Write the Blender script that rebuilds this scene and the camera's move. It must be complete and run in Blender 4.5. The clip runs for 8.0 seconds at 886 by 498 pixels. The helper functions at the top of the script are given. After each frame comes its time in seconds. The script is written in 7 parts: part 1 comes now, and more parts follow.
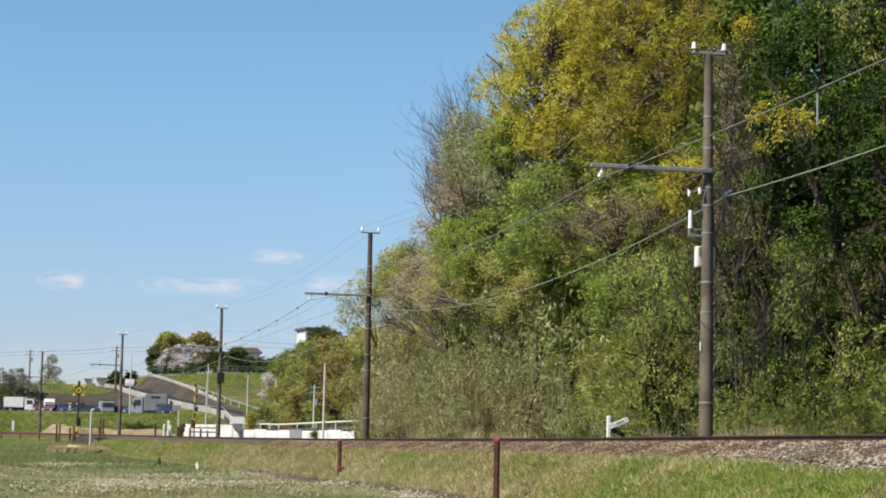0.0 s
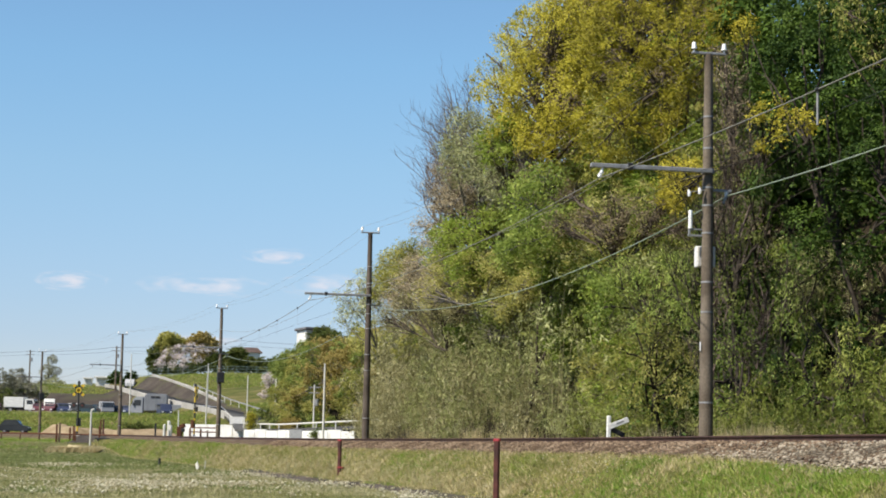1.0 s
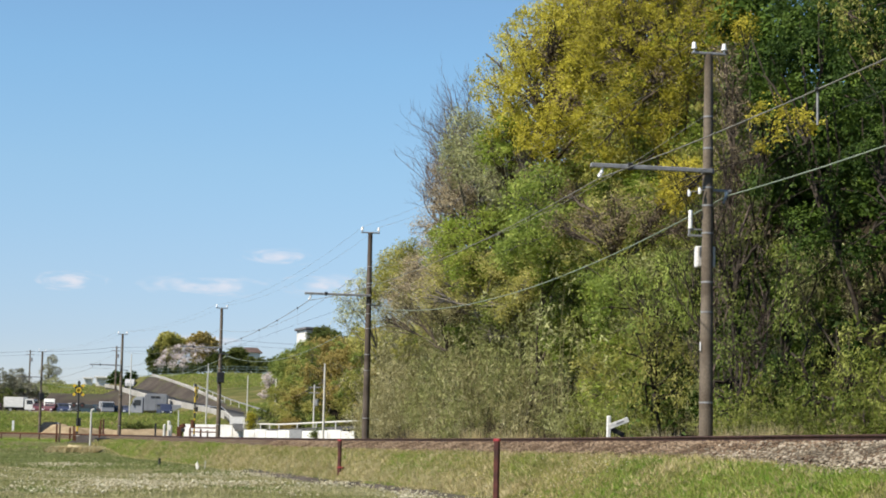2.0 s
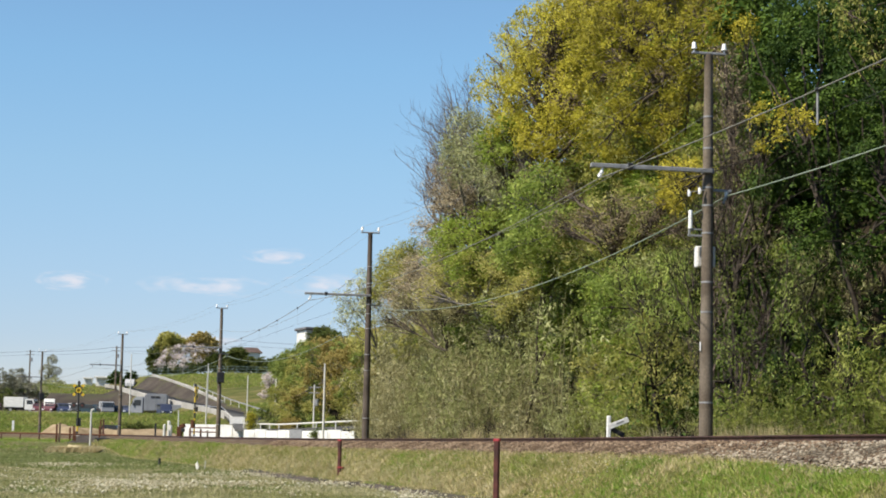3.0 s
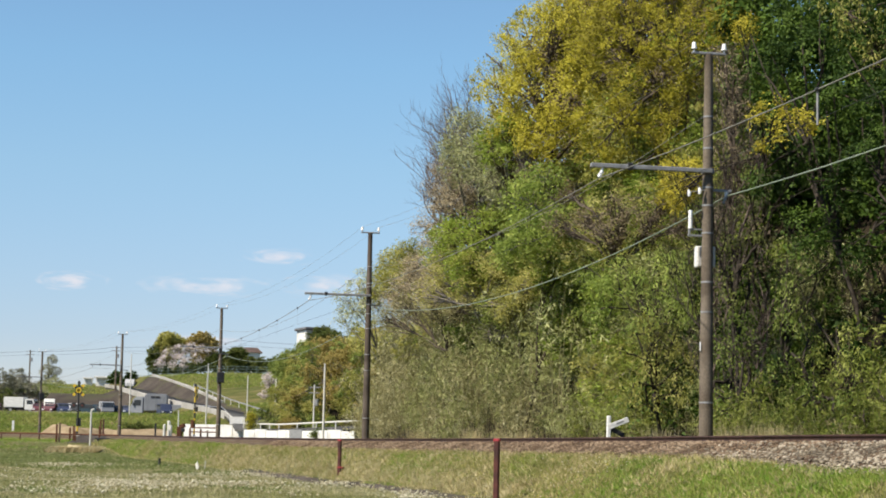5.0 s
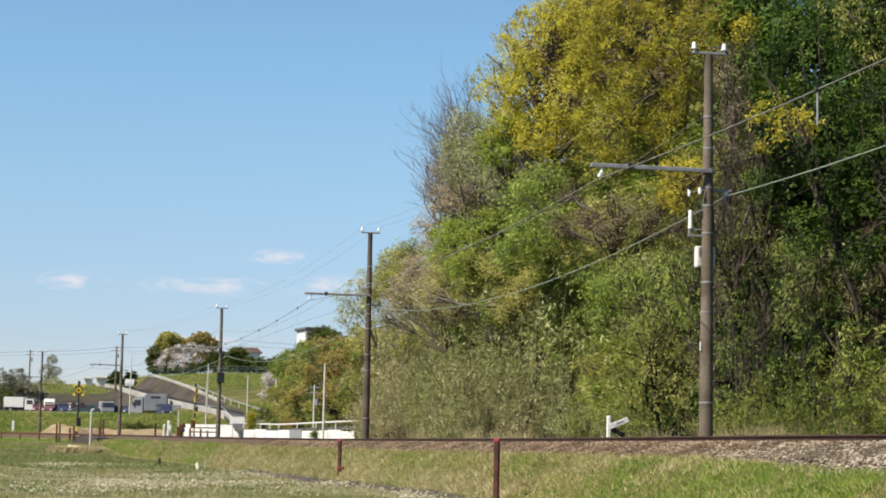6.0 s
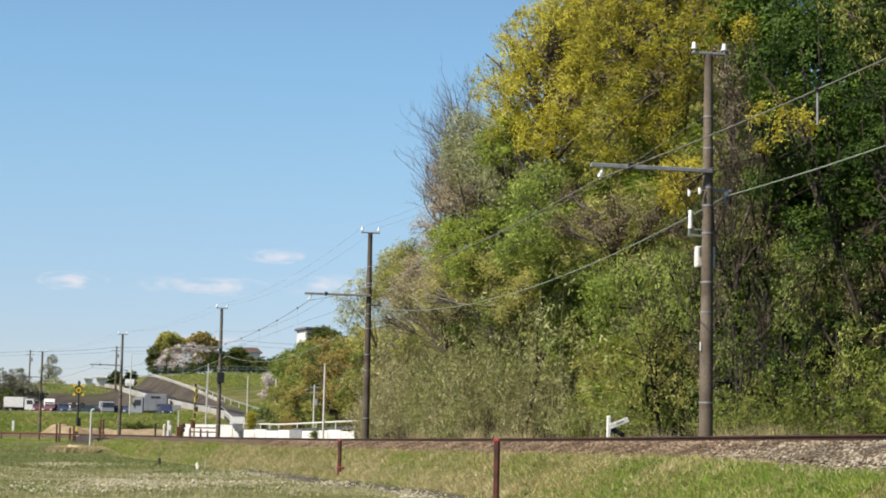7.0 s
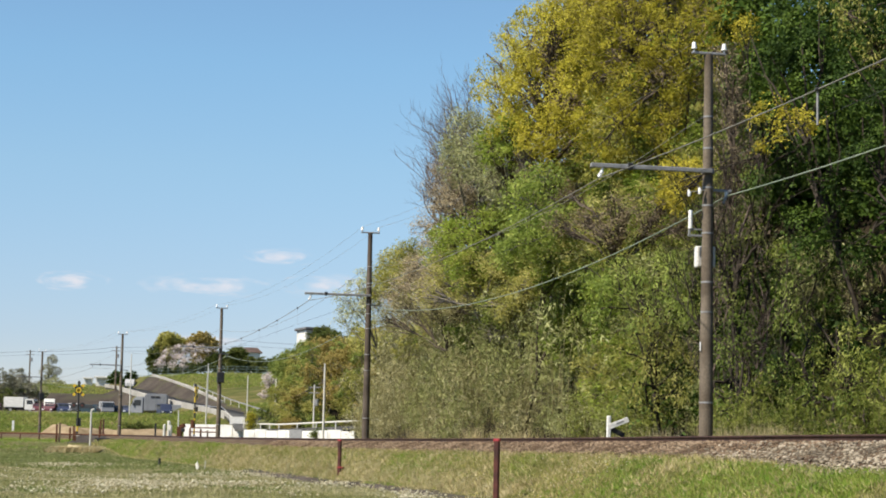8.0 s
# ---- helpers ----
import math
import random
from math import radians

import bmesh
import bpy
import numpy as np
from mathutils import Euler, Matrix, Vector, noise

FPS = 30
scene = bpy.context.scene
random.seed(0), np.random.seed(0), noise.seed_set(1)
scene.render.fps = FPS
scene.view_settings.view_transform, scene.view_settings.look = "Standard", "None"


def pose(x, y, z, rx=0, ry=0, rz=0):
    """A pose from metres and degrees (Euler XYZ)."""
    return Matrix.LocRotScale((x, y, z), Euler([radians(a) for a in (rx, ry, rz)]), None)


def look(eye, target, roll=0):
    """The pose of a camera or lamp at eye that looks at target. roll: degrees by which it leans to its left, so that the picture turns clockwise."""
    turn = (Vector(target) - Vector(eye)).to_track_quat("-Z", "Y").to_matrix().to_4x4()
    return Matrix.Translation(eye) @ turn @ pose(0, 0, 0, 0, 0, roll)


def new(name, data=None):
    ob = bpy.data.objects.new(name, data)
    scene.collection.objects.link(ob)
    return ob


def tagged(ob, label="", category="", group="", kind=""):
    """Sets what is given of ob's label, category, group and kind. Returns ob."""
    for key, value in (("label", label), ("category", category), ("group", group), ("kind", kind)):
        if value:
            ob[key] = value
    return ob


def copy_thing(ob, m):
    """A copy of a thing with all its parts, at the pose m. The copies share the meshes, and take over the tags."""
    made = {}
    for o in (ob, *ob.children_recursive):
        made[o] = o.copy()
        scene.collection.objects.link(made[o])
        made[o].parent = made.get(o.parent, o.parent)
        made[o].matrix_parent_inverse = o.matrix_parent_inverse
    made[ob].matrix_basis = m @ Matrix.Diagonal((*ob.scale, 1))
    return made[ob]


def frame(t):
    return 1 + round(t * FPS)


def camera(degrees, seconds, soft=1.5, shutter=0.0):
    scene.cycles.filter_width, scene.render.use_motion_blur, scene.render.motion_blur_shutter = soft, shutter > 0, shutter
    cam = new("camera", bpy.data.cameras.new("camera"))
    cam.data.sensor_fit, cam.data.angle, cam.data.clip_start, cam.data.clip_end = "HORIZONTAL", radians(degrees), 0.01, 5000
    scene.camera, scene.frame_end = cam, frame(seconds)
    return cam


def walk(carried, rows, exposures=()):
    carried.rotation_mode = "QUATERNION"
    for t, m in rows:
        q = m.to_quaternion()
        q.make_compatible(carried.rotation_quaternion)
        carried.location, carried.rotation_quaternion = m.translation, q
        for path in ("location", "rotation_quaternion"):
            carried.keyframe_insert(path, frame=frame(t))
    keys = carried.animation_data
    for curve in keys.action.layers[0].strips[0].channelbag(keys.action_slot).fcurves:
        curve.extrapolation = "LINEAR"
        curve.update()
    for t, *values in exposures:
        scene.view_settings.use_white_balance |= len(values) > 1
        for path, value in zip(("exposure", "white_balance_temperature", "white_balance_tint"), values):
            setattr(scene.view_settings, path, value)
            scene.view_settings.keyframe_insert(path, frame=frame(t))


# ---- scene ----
EYE = (0.0, 0.0, 1.3)
cam = camera(25.24, 8.0, soft=1.85)
VIEW = look(EYE, (0.0, 100.0, 1.3 + 100 * math.tan(radians(5.652))), 1.207)
walk(cam, [(0.0, VIEW), (8.0, VIEW)], exposures=[(0.0, 0.74, 6500, 10), (0.5, 0.77, 6520, 10), (1.3, 0.83, 6560, 10), (3.5, 0.84, 6620, 10), (6.0, 0.84, 6760, 10), (8.0, 0.84, 6760, 10)])

# ---- world and sun ----
SUN_AZ, SUN_EL = radians(-122.0), radians(50.0)   # compass from +y, clockwise; elevation
world = bpy.data.worlds.new("sky")
scene.world = world
world.use_nodes = True
wn = world.node_tree.nodes
sky = wn.new("ShaderNodeTexSky")
sky.sky_type, sky.sun_disc = "NISHITA", False
sky.sun_elevation, sky.sun_rotation = SUN_EL, SUN_AZ
sky.air_density, sky.dust_density, sky.ozone_density = 1.0, 0.0, 2.0
wn["Background"].inputs["Strength"].default_value = 0.07
# thin blue haze: the sky's tint from the horizon upwards
way, parts_of = wn.new("ShaderNodeTexCoord"), wn.new("ShaderNodeSeparateXYZ")
tint, blend = wn.new("ShaderNodeValToRGB"), wn.new("ShaderNodeMix")
blend.data_type, blend.blend_type = "RGBA", "MULTIPLY"
blend.inputs["Factor"].default_value = 1.0
stops = tint.color_ramp.elements
stops[0].position, stops[1].position = 0.0, 0.35
stops[0].color, stops[1].color = (0.67, 0.69, 0.95, 1), (0.88, 1.02, 1.12, 1)
for place, colour in ((0.05, (0.68, 0.745, 0.99, 1)), (0.095, (0.76, 0.86, 1.03, 1)), (0.136, (0.82, 0.965, 1.07, 1)), (0.19, (0.83, 1.05, 1.15, 1))):
    stops.new(place).color = colour
links = world.node_tree.links
links.new(way.outputs["Generated"], parts_of.inputs[0])
links.new(parts_of.outputs["Z"], tint.inputs["Fac"])
links.new(sky.outputs["Color"], blend.inputs["A"])
links.new(tint.outputs["Color"], blend.inputs["B"])
links.new(blend.outputs["Result"], wn["Background"].inputs["Color"])

sun_data = bpy.data.lights.new("sun", "SUN")
sun_data.energy, sun_data.angle, sun_data.color = 5.0, radians(0.55), (1.0, 0.93, 0.81)
sun = new("sun", sun_data)
sun_dir = Vector((math.sin(SUN_AZ) * math.cos(SUN_EL), math.cos(SUN_AZ) * math.cos(SUN_EL), math.sin(SUN_EL)))
sun.matrix_basis = look(sun_dir * 60, (0, 0, 0))


# ---- materials ----
def mat(name, c1, c2, scale=2.0, rough=0.8, metal=0.0, bump=0.25, bscale=40.0, stain=None, sscale=0.7):
    """Two mottled colours, fine grain, bump, and optional stains."""
    m = bpy.data.materials.new(name)
    m.use_nodes = True
    n, l = m.node_tree.nodes, m.node_tree.links
    p = n["Principled BSDF"]
    p.inputs["Roughness"].default_value, p.inputs["Metallic"].default_value = rough, metal
    p.inputs["Specular IOR Level"].default_value = 0.1 if rough > 0.75 else 0.5
    co = n.new("ShaderNodeTexCoord")
    big, fine = n.new("ShaderNodeTexNoise"), n.new("ShaderNodeTexNoise")
    big.inputs["Scale"].default_value, big.inputs["Detail"].default_value = scale, 5
    fine.inputs["Scale"].default_value, fine.inputs["Detail"].default_value = bscale, 4
    ramp = n.new("ShaderNodeValToRGB")
    ramp.color_ramp.elements[0].position, ramp.color_ramp.elements[1].position = 0.34, 0.66
    ramp.color_ramp.elements[0].color, ramp.color_ramp.elements[1].color = (*c1, 1), (*c2, 1)
    gain = n.new("ShaderNodeMapRange")
    gain.inputs["From Min"].default_value, gain.inputs["From Max"].default_value = 0.25, 0.75
    gain.inputs["To Min"].default_value, gain.inputs["To Max"].default_value = 0.72, 1.2
    mul = n.new("ShaderNodeMix")
    mul.data_type, mul.blend_type = "RGBA", "MULTIPLY"
    mul.inputs["Factor"].default_value = 1.0
    for t in (big, fine):
        l.new(co.outputs["Object"], t.inputs["Vector"])
    l.new(big.outputs["Fac"], ramp.inputs["Fac"])
    l.new(fine.outputs["Fac"], gain.inputs["Value"])
    l.new(ramp.outputs["Color"], mul.inputs["A"])
    l.new(gain.outputs["Result"], mul.inputs["B"])
    col = mul.outputs["Result"]
    if stain:
        sn = n.new("ShaderNodeTexNoise")
        sn.inputs["Scale"].default_value, sn.inputs["Detail"].default_value = sscale, 7
        sr = n.new("ShaderNodeMapRange")
        sr.inputs["From Min"].default_value, sr.inputs["From Max"].default_value = 0.5, 0.68
        mix = n.new("ShaderNodeMix")
        mix.data_type = "RGBA"
        l.new(co.outputs["Object"], sn.inputs["Vector"])
        l.new(sn.outputs["Fac"], sr.inputs["Value"])
        l.new(sr.outputs["Result"], mix.inputs["Factor"])
        l.new(col, mix.inputs["A"])
        mix.inputs["B"].default_value = (*stain, 1)
        col = mix.outputs["Result"]
    l.new(col, p.inputs["Base Color"])
    b = n.new("ShaderNodeBump")
    b.inputs["Strength"].default_value, b.inputs["Distance"].default_value = bump, 0.03
    l.new(fine.outputs["Fac"], b.inputs["Height"])
    l.new(b.outputs["Normal"], p.inputs["Normal"])
    return m


def leaf_mat(name, c1, c2, c3, through_light=0.35, scale=0.8, rough=0.55, patchy=1.7, own_share=0.55):
    """Leaves: three colours mixed leaf by leaf and in patches, partly letting light through."""
    m = bpy.data.materials.new(name)
    m.use_nodes = True
    n, l = m.node_tree.nodes, m.node_tree.links
    p, out = n["Principled BSDF"], n["Material Output"]
    p.inputs["Roughness"].default_value = rough
    p.inputs["Specular IOR Level"].default_value = 0.12
    geo, co = n.new("ShaderNodeNewGeometry"), n.new("ShaderNodeTexCoord")
    patch = n.new("ShaderNodeTexNoise")
    patch.inputs["Scale"].default_value, patch.inputs["Detail"].default_value = scale, 3
    l.new(co.outputs["Object"], patch.inputs["Vector"])
    add = n.new("ShaderNodeMath")
    add.operation = "MULTIPLY_ADD"
    add.inputs[1].default_value = own_share
    l.new(geo.outputs["Random Per Island"], add.inputs[0])
    sub = n.new("ShaderNodeMath")
    sub.operation = "MULTIPLY_ADD"
    sub.inputs[1].default_value, sub.inputs[2].default_value = patchy, 0.01 - 0.5 * patchy + 0.5 * (0.55 - own_share)
    l.new(patch.outputs["Fac"], sub.inputs[0])
    own, lot = n.new("ShaderNodeObjectInfo"), n.new("ShaderNodeMath")
    lot.operation = "MULTIPLY_ADD"
    lot.inputs[1].default_value = 0.42
    l.new(own.outputs["Random"], lot.inputs[0])
    l.new(sub.outputs[0], lot.inputs[2])
    l.new(lot.outputs[0], add.inputs[2])
    ramp = n.new("ShaderNodeValToRGB")
    e = ramp.color_ramp.elements
    e[0].position, e[1].position = 0.12, 0.88
    e[0].color, e[1].color = (*c1, 1), (*c3, 1)
    mid = e.new(0.5)
    mid.color = (*c2, 1)
    l.new(add.outputs[0], ramp.inputs["Fac"])
    l.new(ramp.outputs["Color"], p.inputs["Base Color"])
    tr = n.new("ShaderNodeBsdfTranslucent")
    l.new(ramp.outputs["Color"], tr.inputs["Color"])
    mix = n.new("ShaderNodeMixShader")
    mix.inputs[0].default_value = through_light
    l.new(p.outputs[0], mix.inputs[1])
    l.new(tr.outputs[0], mix.inputs[2])
    l.new(mix.outputs[0], out.inputs["Surface"])
    return m


def glow_mat(name, colour, strength):
    m = bpy.data.materials.new(name)
    m.use_nodes = True
    n, l = m.node_tree.nodes, m.node_tree.links
    em = n.new("ShaderNodeEmission")
    em.inputs["Color"].default_value, em.inputs["Strength"].default_value = (*colour, 1), strength
    l.new(em.outputs[0], n["Material Output"].inputs["Surface"])
    return m


GROUND = mat("grass_ground", (0.047, 0.059, 0.013), (0.095, 0.097, 0.029), 0.45, 0.95, bump=0.8, bscale=24, stain=(0.132, 0.11, 0.047), sscale=0.22)
DRYBANK = mat("dry_bank", (0.04, 0.033, 0.028), (0.07, 0.059, 0.05), 0.3, 0.95, bump=0.6, bscale=3, stain=(0.05, 0.048, 0.03), sscale=0.15)
# leaf litter, darkened further to hold the shade under the trees
SHADESOIL = mat("leaf_litter", (0.013, 0.01, 0.006), (0.028, 0.022, 0.013), 1.2, 0.95, bump=0.8, bscale=14)
BALLAST = mat("ballast", (0.063, 0.045, 0.031), (0.126, 0.095, 0.063), 5.0, 0.95, bump=1.0, bscale=26, stain=(0.057, 0.034, 0.023), sscale=1.2)
STONE = leaf_mat("ballast_stone", (0.052, 0.034, 0.022), (0.13, 0.09, 0.059), (0.235, 0.176, 0.123), 0.0, 0.8, 0.9)
PALESTONE = leaf_mat("fresh_ballast_stone", (0.09, 0.076, 0.058), (0.205, 0.174, 0.13), (0.36, 0.315, 0.248), 0.0, 0.8, 0.9)
RAIL = mat("rusty_rail", (0.042, 0.02, 0.014), (0.084, 0.042, 0.028), 3.0, 0.65, 0.4, 0.3, 60)
RUST = mat("rusty_paint", (0.049, 0.013, 0.01), (0.112, 0.028, 0.021), 6.0, 0.75, 0.1, 0.4, 60, stain=(0.021, 0.008, 0.007), sscale=3)
RED = mat("red_paint", (0.294, 0.021, 0.032), (0.385, 0.042, 0.049), 8.0, 0.6, 0, 0.2, 60)
WOODGREY = mat("weathered_timber", (0.07, 0.052, 0.035), (0.14, 0.105, 0.07), 4, 0.9, 0, 0.5, 30)
BROWN = mat("rusty_brown_steel", (0.07, 0.032, 0.02), (0.133, 0.059, 0.035), 3, 0.8, 0.1, 0.3, 40)
CONCRETE = mat("pole_concrete", (0.098, 0.078, 0.059), (0.175, 0.147, 0.115), 1.1, 0.9, 0, 0.35, 22, stain=(0.063, 0.049, 0.036), sscale=0.9)
OLDCONCRETE = mat("old_dark_concrete", (0.068, 0.054, 0.045), (0.128, 0.105, 0.087), 1.1, 0.9, 0, 0.35, 22, stain=(0.045, 0.036, 0.03), sscale=0.9)
WALLCONC = mat("wall_concrete", (0.266, 0.258, 0.237), (0.37, 0.358, 0.338), 0.4, 0.9, 0, 0.3, 8, stain=(0.225, 0.209, 0.185), sscale=0.2)
STEEL = mat("galvanised_steel", (0.182, 0.185, 0.189), (0.266, 0.269, 0.273), 4, 0.6, 0.15, 0.1, 30)
PALE = mat("pale_steel_paint", (0.484, 0.468, 0.421), (0.577, 0.562, 0.515), 2, 0.6, 0, 0.1, 30)
DARK = mat("dark_fitting", (0.014, 0.015, 0.017), (0.032, 0.032, 0.035), 5, 0.6, 0.2, 0.1, 30)
WHITE = mat("white_paint", (0.576, 0.576, 0.56), (0.672, 0.672, 0.656), 1.0, 0.6, 0, 0.1, 20, stain=(0.48, 0.464, 0.432), sscale=0.8)
PORCELAIN = mat("white_porcelain", (0.72, 0.72, 0.72), (0.792, 0.792, 0.783), 4, 0.45, 0, 0.02, 20)
WIRE = mat("wire_metal", (0.182, 0.175, 0.15), (0.28, 0.266, 0.231), 1, 0.6, 0.4, 0.1, 30)
CABLE = mat("green_cable", (0.154, 0.196, 0.147), (0.231, 0.273, 0.21), 0.8, 0.6, 0, 0.1, 30)
FENCEGREEN = mat("grey_green_fence_paint", (0.1, 0.15, 0.13), (0.15, 0.2, 0.18), 2, 0.6, 0, 0.1, 20)
YELLOW = mat("yellow_paint", (0.525, 0.35, 0.014), (0.595, 0.42, 0.035), 3, 0.5, 0, 0.1, 30)
BLACK = mat("black_paint", (0.01, 0.01, 0.01), (0.021, 0.021, 0.021), 3, 0.5, 0, 0.1, 30)
ASPHALT = mat("asphalt", (0.044, 0.044, 0.045), (0.076, 0.075, 0.073), 0.8, 0.9, 0, 0.4, 30)
DARKROAD = mat("worn_crossing_surface", (0.035, 0.029, 0.025), (0.059, 0.049, 0.041), 0.8, 0.95, 0, 0.4, 30)
CUTSTRAW = mat("cut_straw", (0.33, 0.27, 0.16), (0.46, 0.39, 0.25), 2.0, 0.95, 0, 0.8, 14)
STRAW = mat("straw_soil", (0.182, 0.136, 0.081), (0.272, 0.213, 0.136), 0.8, 0.95, 0, 0.6, 6)
BARK = mat("bark", (0.049, 0.038, 0.029), (0.119, 0.098, 0.077), 5, 0.95, 0, 0.8, 24)
# bark cut to under half, with the wood's inner shade in its colour
SHADEBARK = mat("dark_bark", (0.022, 0.018, 0.014), (0.05, 0.042, 0.033), 5, 0.95, 0, 0.8, 24)
GREYBARK = mat("grey_bark", (0.112, 0.098, 0.087), (0.21, 0.189, 0.168), 5, 0.95, 0, 0.5, 24)
TWIG = mat("twig_bark", (0.091, 0.07, 0.059), (0.168, 0.133, 0.115), 5, 0.95, 0, 0.3, 24)
CANE = mat("bamboo_cane", (0.14, 0.133, 0.049), (0.224, 0.196, 0.091), 3, 0.6, 0, 0.2, 20)
GLASS = mat("dark_glass", (0.02, 0.025, 0.03), (0.04, 0.045, 0.05), 1, 0.08, 0, 0.0, 10)
TYRE = mat("tyre_rubber", (0.014, 0.014, 0.014), (0.025, 0.025, 0.025), 3, 0.9, 0, 0.2, 20)
ROOFRED = mat("red_roof", (0.168, 0.105, 0.091), (0.238, 0.161, 0.14), 1, 0.7, 0, 0.2, 6)
ROOFGREY = mat("grey_roof", (0.084, 0.084, 0.087), (0.126, 0.126, 0.133), 1, 0.7, 0, 0.2, 6)

OAK = leaf_mat("oak_new_leaves", (0.185, 0.165, 0.02), (0.361, 0.328, 0.034), (0.536, 0.483, 0.072), 0.38, scale=1.5, own_share=0.18)
GOLD = leaf_mat("golden_new_leaves", (0.245, 0.211, 0.025), (0.43, 0.375, 0.043), (0.591, 0.527, 0.089), 0.38, scale=1.5, own_share=0.3)
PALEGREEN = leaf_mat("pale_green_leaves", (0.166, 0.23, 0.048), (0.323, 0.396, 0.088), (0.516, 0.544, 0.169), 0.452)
BRIGHT = leaf_mat("bright_green_leaves", (0.108, 0.165, 0.026), (0.207, 0.289, 0.039), (0.338, 0.399, 0.083), 0.445)
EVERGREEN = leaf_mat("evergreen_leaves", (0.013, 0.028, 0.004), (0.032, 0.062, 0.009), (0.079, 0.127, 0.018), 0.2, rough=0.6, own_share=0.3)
SASA = leaf_mat("bamboo_grass_leaves", (0.123, 0.141, 0.046), (0.27, 0.29, 0.105), (0.494, 0.505, 0.261), 0.359, own_share=0.38)
SASADRY = leaf_mat("dry_bamboo_grass_leaves", (0.157, 0.151, 0.065), (0.331, 0.312, 0.154), (0.551, 0.52, 0.332), 0.343, own_share=0.38)
BAMBOO = leaf_mat("bamboo_leaves", (0.075, 0.099, 0.016), (0.167, 0.198, 0.037), (0.317, 0.334, 0.097), 0.33, scale=1.3, own_share=0.35)
OLIVE = leaf_mat("olive_leaves", (0.188, 0.196, 0.042), (0.342, 0.337, 0.086), (0.512, 0.475, 0.174), 0.452)
BROWNBUD = leaf_mat("brown_buds", (0.205, 0.166, 0.094), (0.342, 0.282, 0.171), (0.478, 0.41, 0.282), 0.296)
BLOSSOM = leaf_mat("cherry_blossom", (0.484, 0.404, 0.388), (0.605, 0.524, 0.508), (0.678, 0.614, 0.598), 0.351)
RUSSET = leaf_mat("russet_leaves", (0.19, 0.148, 0.041), (0.311, 0.247, 0.074), (0.397, 0.329, 0.12), 0.335)
MIDGREEN = leaf_mat("mid_green_leaves", (0.045, 0.065, 0.015), (0.09, 0.113, 0.025), (0.157, 0.176, 0.048), 0.296)
GREYGREEN = leaf_mat("grey_green_leaves", (0.222, 0.239, 0.111), (0.359, 0.376, 0.188), (0.512, 0.512, 0.307), 0.351)
SHRUBGREEN = leaf_mat("shrub_leaves", (0.047, 0.073, 0.013), (0.126, 0.173, 0.032), (0.29, 0.313, 0.101), 0.312, scale=1.3, own_share=0.4)
GREYBUD = leaf_mat("grey_budding_leaves", (0.172, 0.172, 0.101), (0.273, 0.273, 0.172), (0.384, 0.374, 0.263), 0.312)
GRASS = leaf_mat("grass_blades", (0.1, 0.13, 0.035), (0.239, 0.241, 0.093), (0.439, 0.4, 0.239), 0.328, scale=0.14)
FARGRASS = leaf_mat("far_grass_blades", (0.102, 0.168, 0.027), (0.176, 0.244, 0.045), (0.318, 0.318, 0.097), 0.328, scale=0.12)
BANKGRASS = leaf_mat("bank_grass_blades", (0.125, 0.168, 0.035), (0.282, 0.268, 0.083), (0.534, 0.442, 0.274), 0.328, scale=0.75, patchy=0.8)
PAMPAS = leaf_mat("pampas_leaves", (0.311, 0.254, 0.124), (0.459, 0.393, 0.221), (0.573, 0.508, 0.328), 0.312)
FARGREEN = leaf_mat("far_green_leaves", (0.114, 0.158, 0.035), (0.193, 0.245, 0.056), (0.297, 0.333, 0.096), 0.335)
LOWGREEN = leaf_mat("low_meadow_leaves", (0.078, 0.111, 0.029), (0.132, 0.169, 0.05), (0.203, 0.235, 0.086), 0.312, scale=0.2)
LUSH = leaf_mat("lush_grass_blades", (0.074, 0.165, 0.016), (0.145, 0.255, 0.03), (0.31, 0.35, 0.08), 0.351, scale=0.5, patchy=0.8)
FLOWER = leaf_mat("yellow_petals", (0.42, 0.35, 0.042), (0.504, 0.434, 0.084), (0.56, 0.504, 0.175), 0.234)
PALEBUD = leaf_mat("pale_willow_leaves", (0.161, 0.165, 0.111), (0.232, 0.232, 0.165), (0.295, 0.286, 0.223), 0.39)
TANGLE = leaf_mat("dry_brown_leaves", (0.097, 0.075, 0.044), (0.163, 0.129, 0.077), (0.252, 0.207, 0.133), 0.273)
CLOVER = leaf_mat("clover_heads", (0.506, 0.458, 0.316), (0.656, 0.617, 0.474), (0.727, 0.696, 0.592), 0.39)


# ---- mesh helpers ----
def part(name, bm, material, parent=None, label="", smooth=False):
    me = bpy.data.meshes.new(name)
    if smooth:
        for f in bm.faces:
            f.smooth = True
    bm.to_mesh(me)
    bm.free()
    me.materials.append(material)
    ob = new(name, me)
    ob.parent = parent
    return tagged(ob, label)


def fast_mesh(name, verts, faces, material, parent=None, label=""):
    """A mesh from arrays: verts (n, 3), faces (m, k)."""
    me = bpy.data.meshes.new(name)
    verts, faces = np.asarray(verts, np.float32), np.asarray(faces, np.int32)
    m, k = faces.shape
    me.vertices.add(len(verts))
    me.vertices.foreach_set("co", verts.ravel())
    me.loops.add(m * k)
    me.loops.foreach_set("vertex_index", faces.ravel())
    me.polygons.add(m)
    me.polygons.foreach_set("loop_start", np.arange(m, dtype=np.int32) * k)
    me.update(calc_edges=True)
    me.materials.append(material)
    ob = new(name, me)
    ob.parent = parent
    return tagged(ob, label)


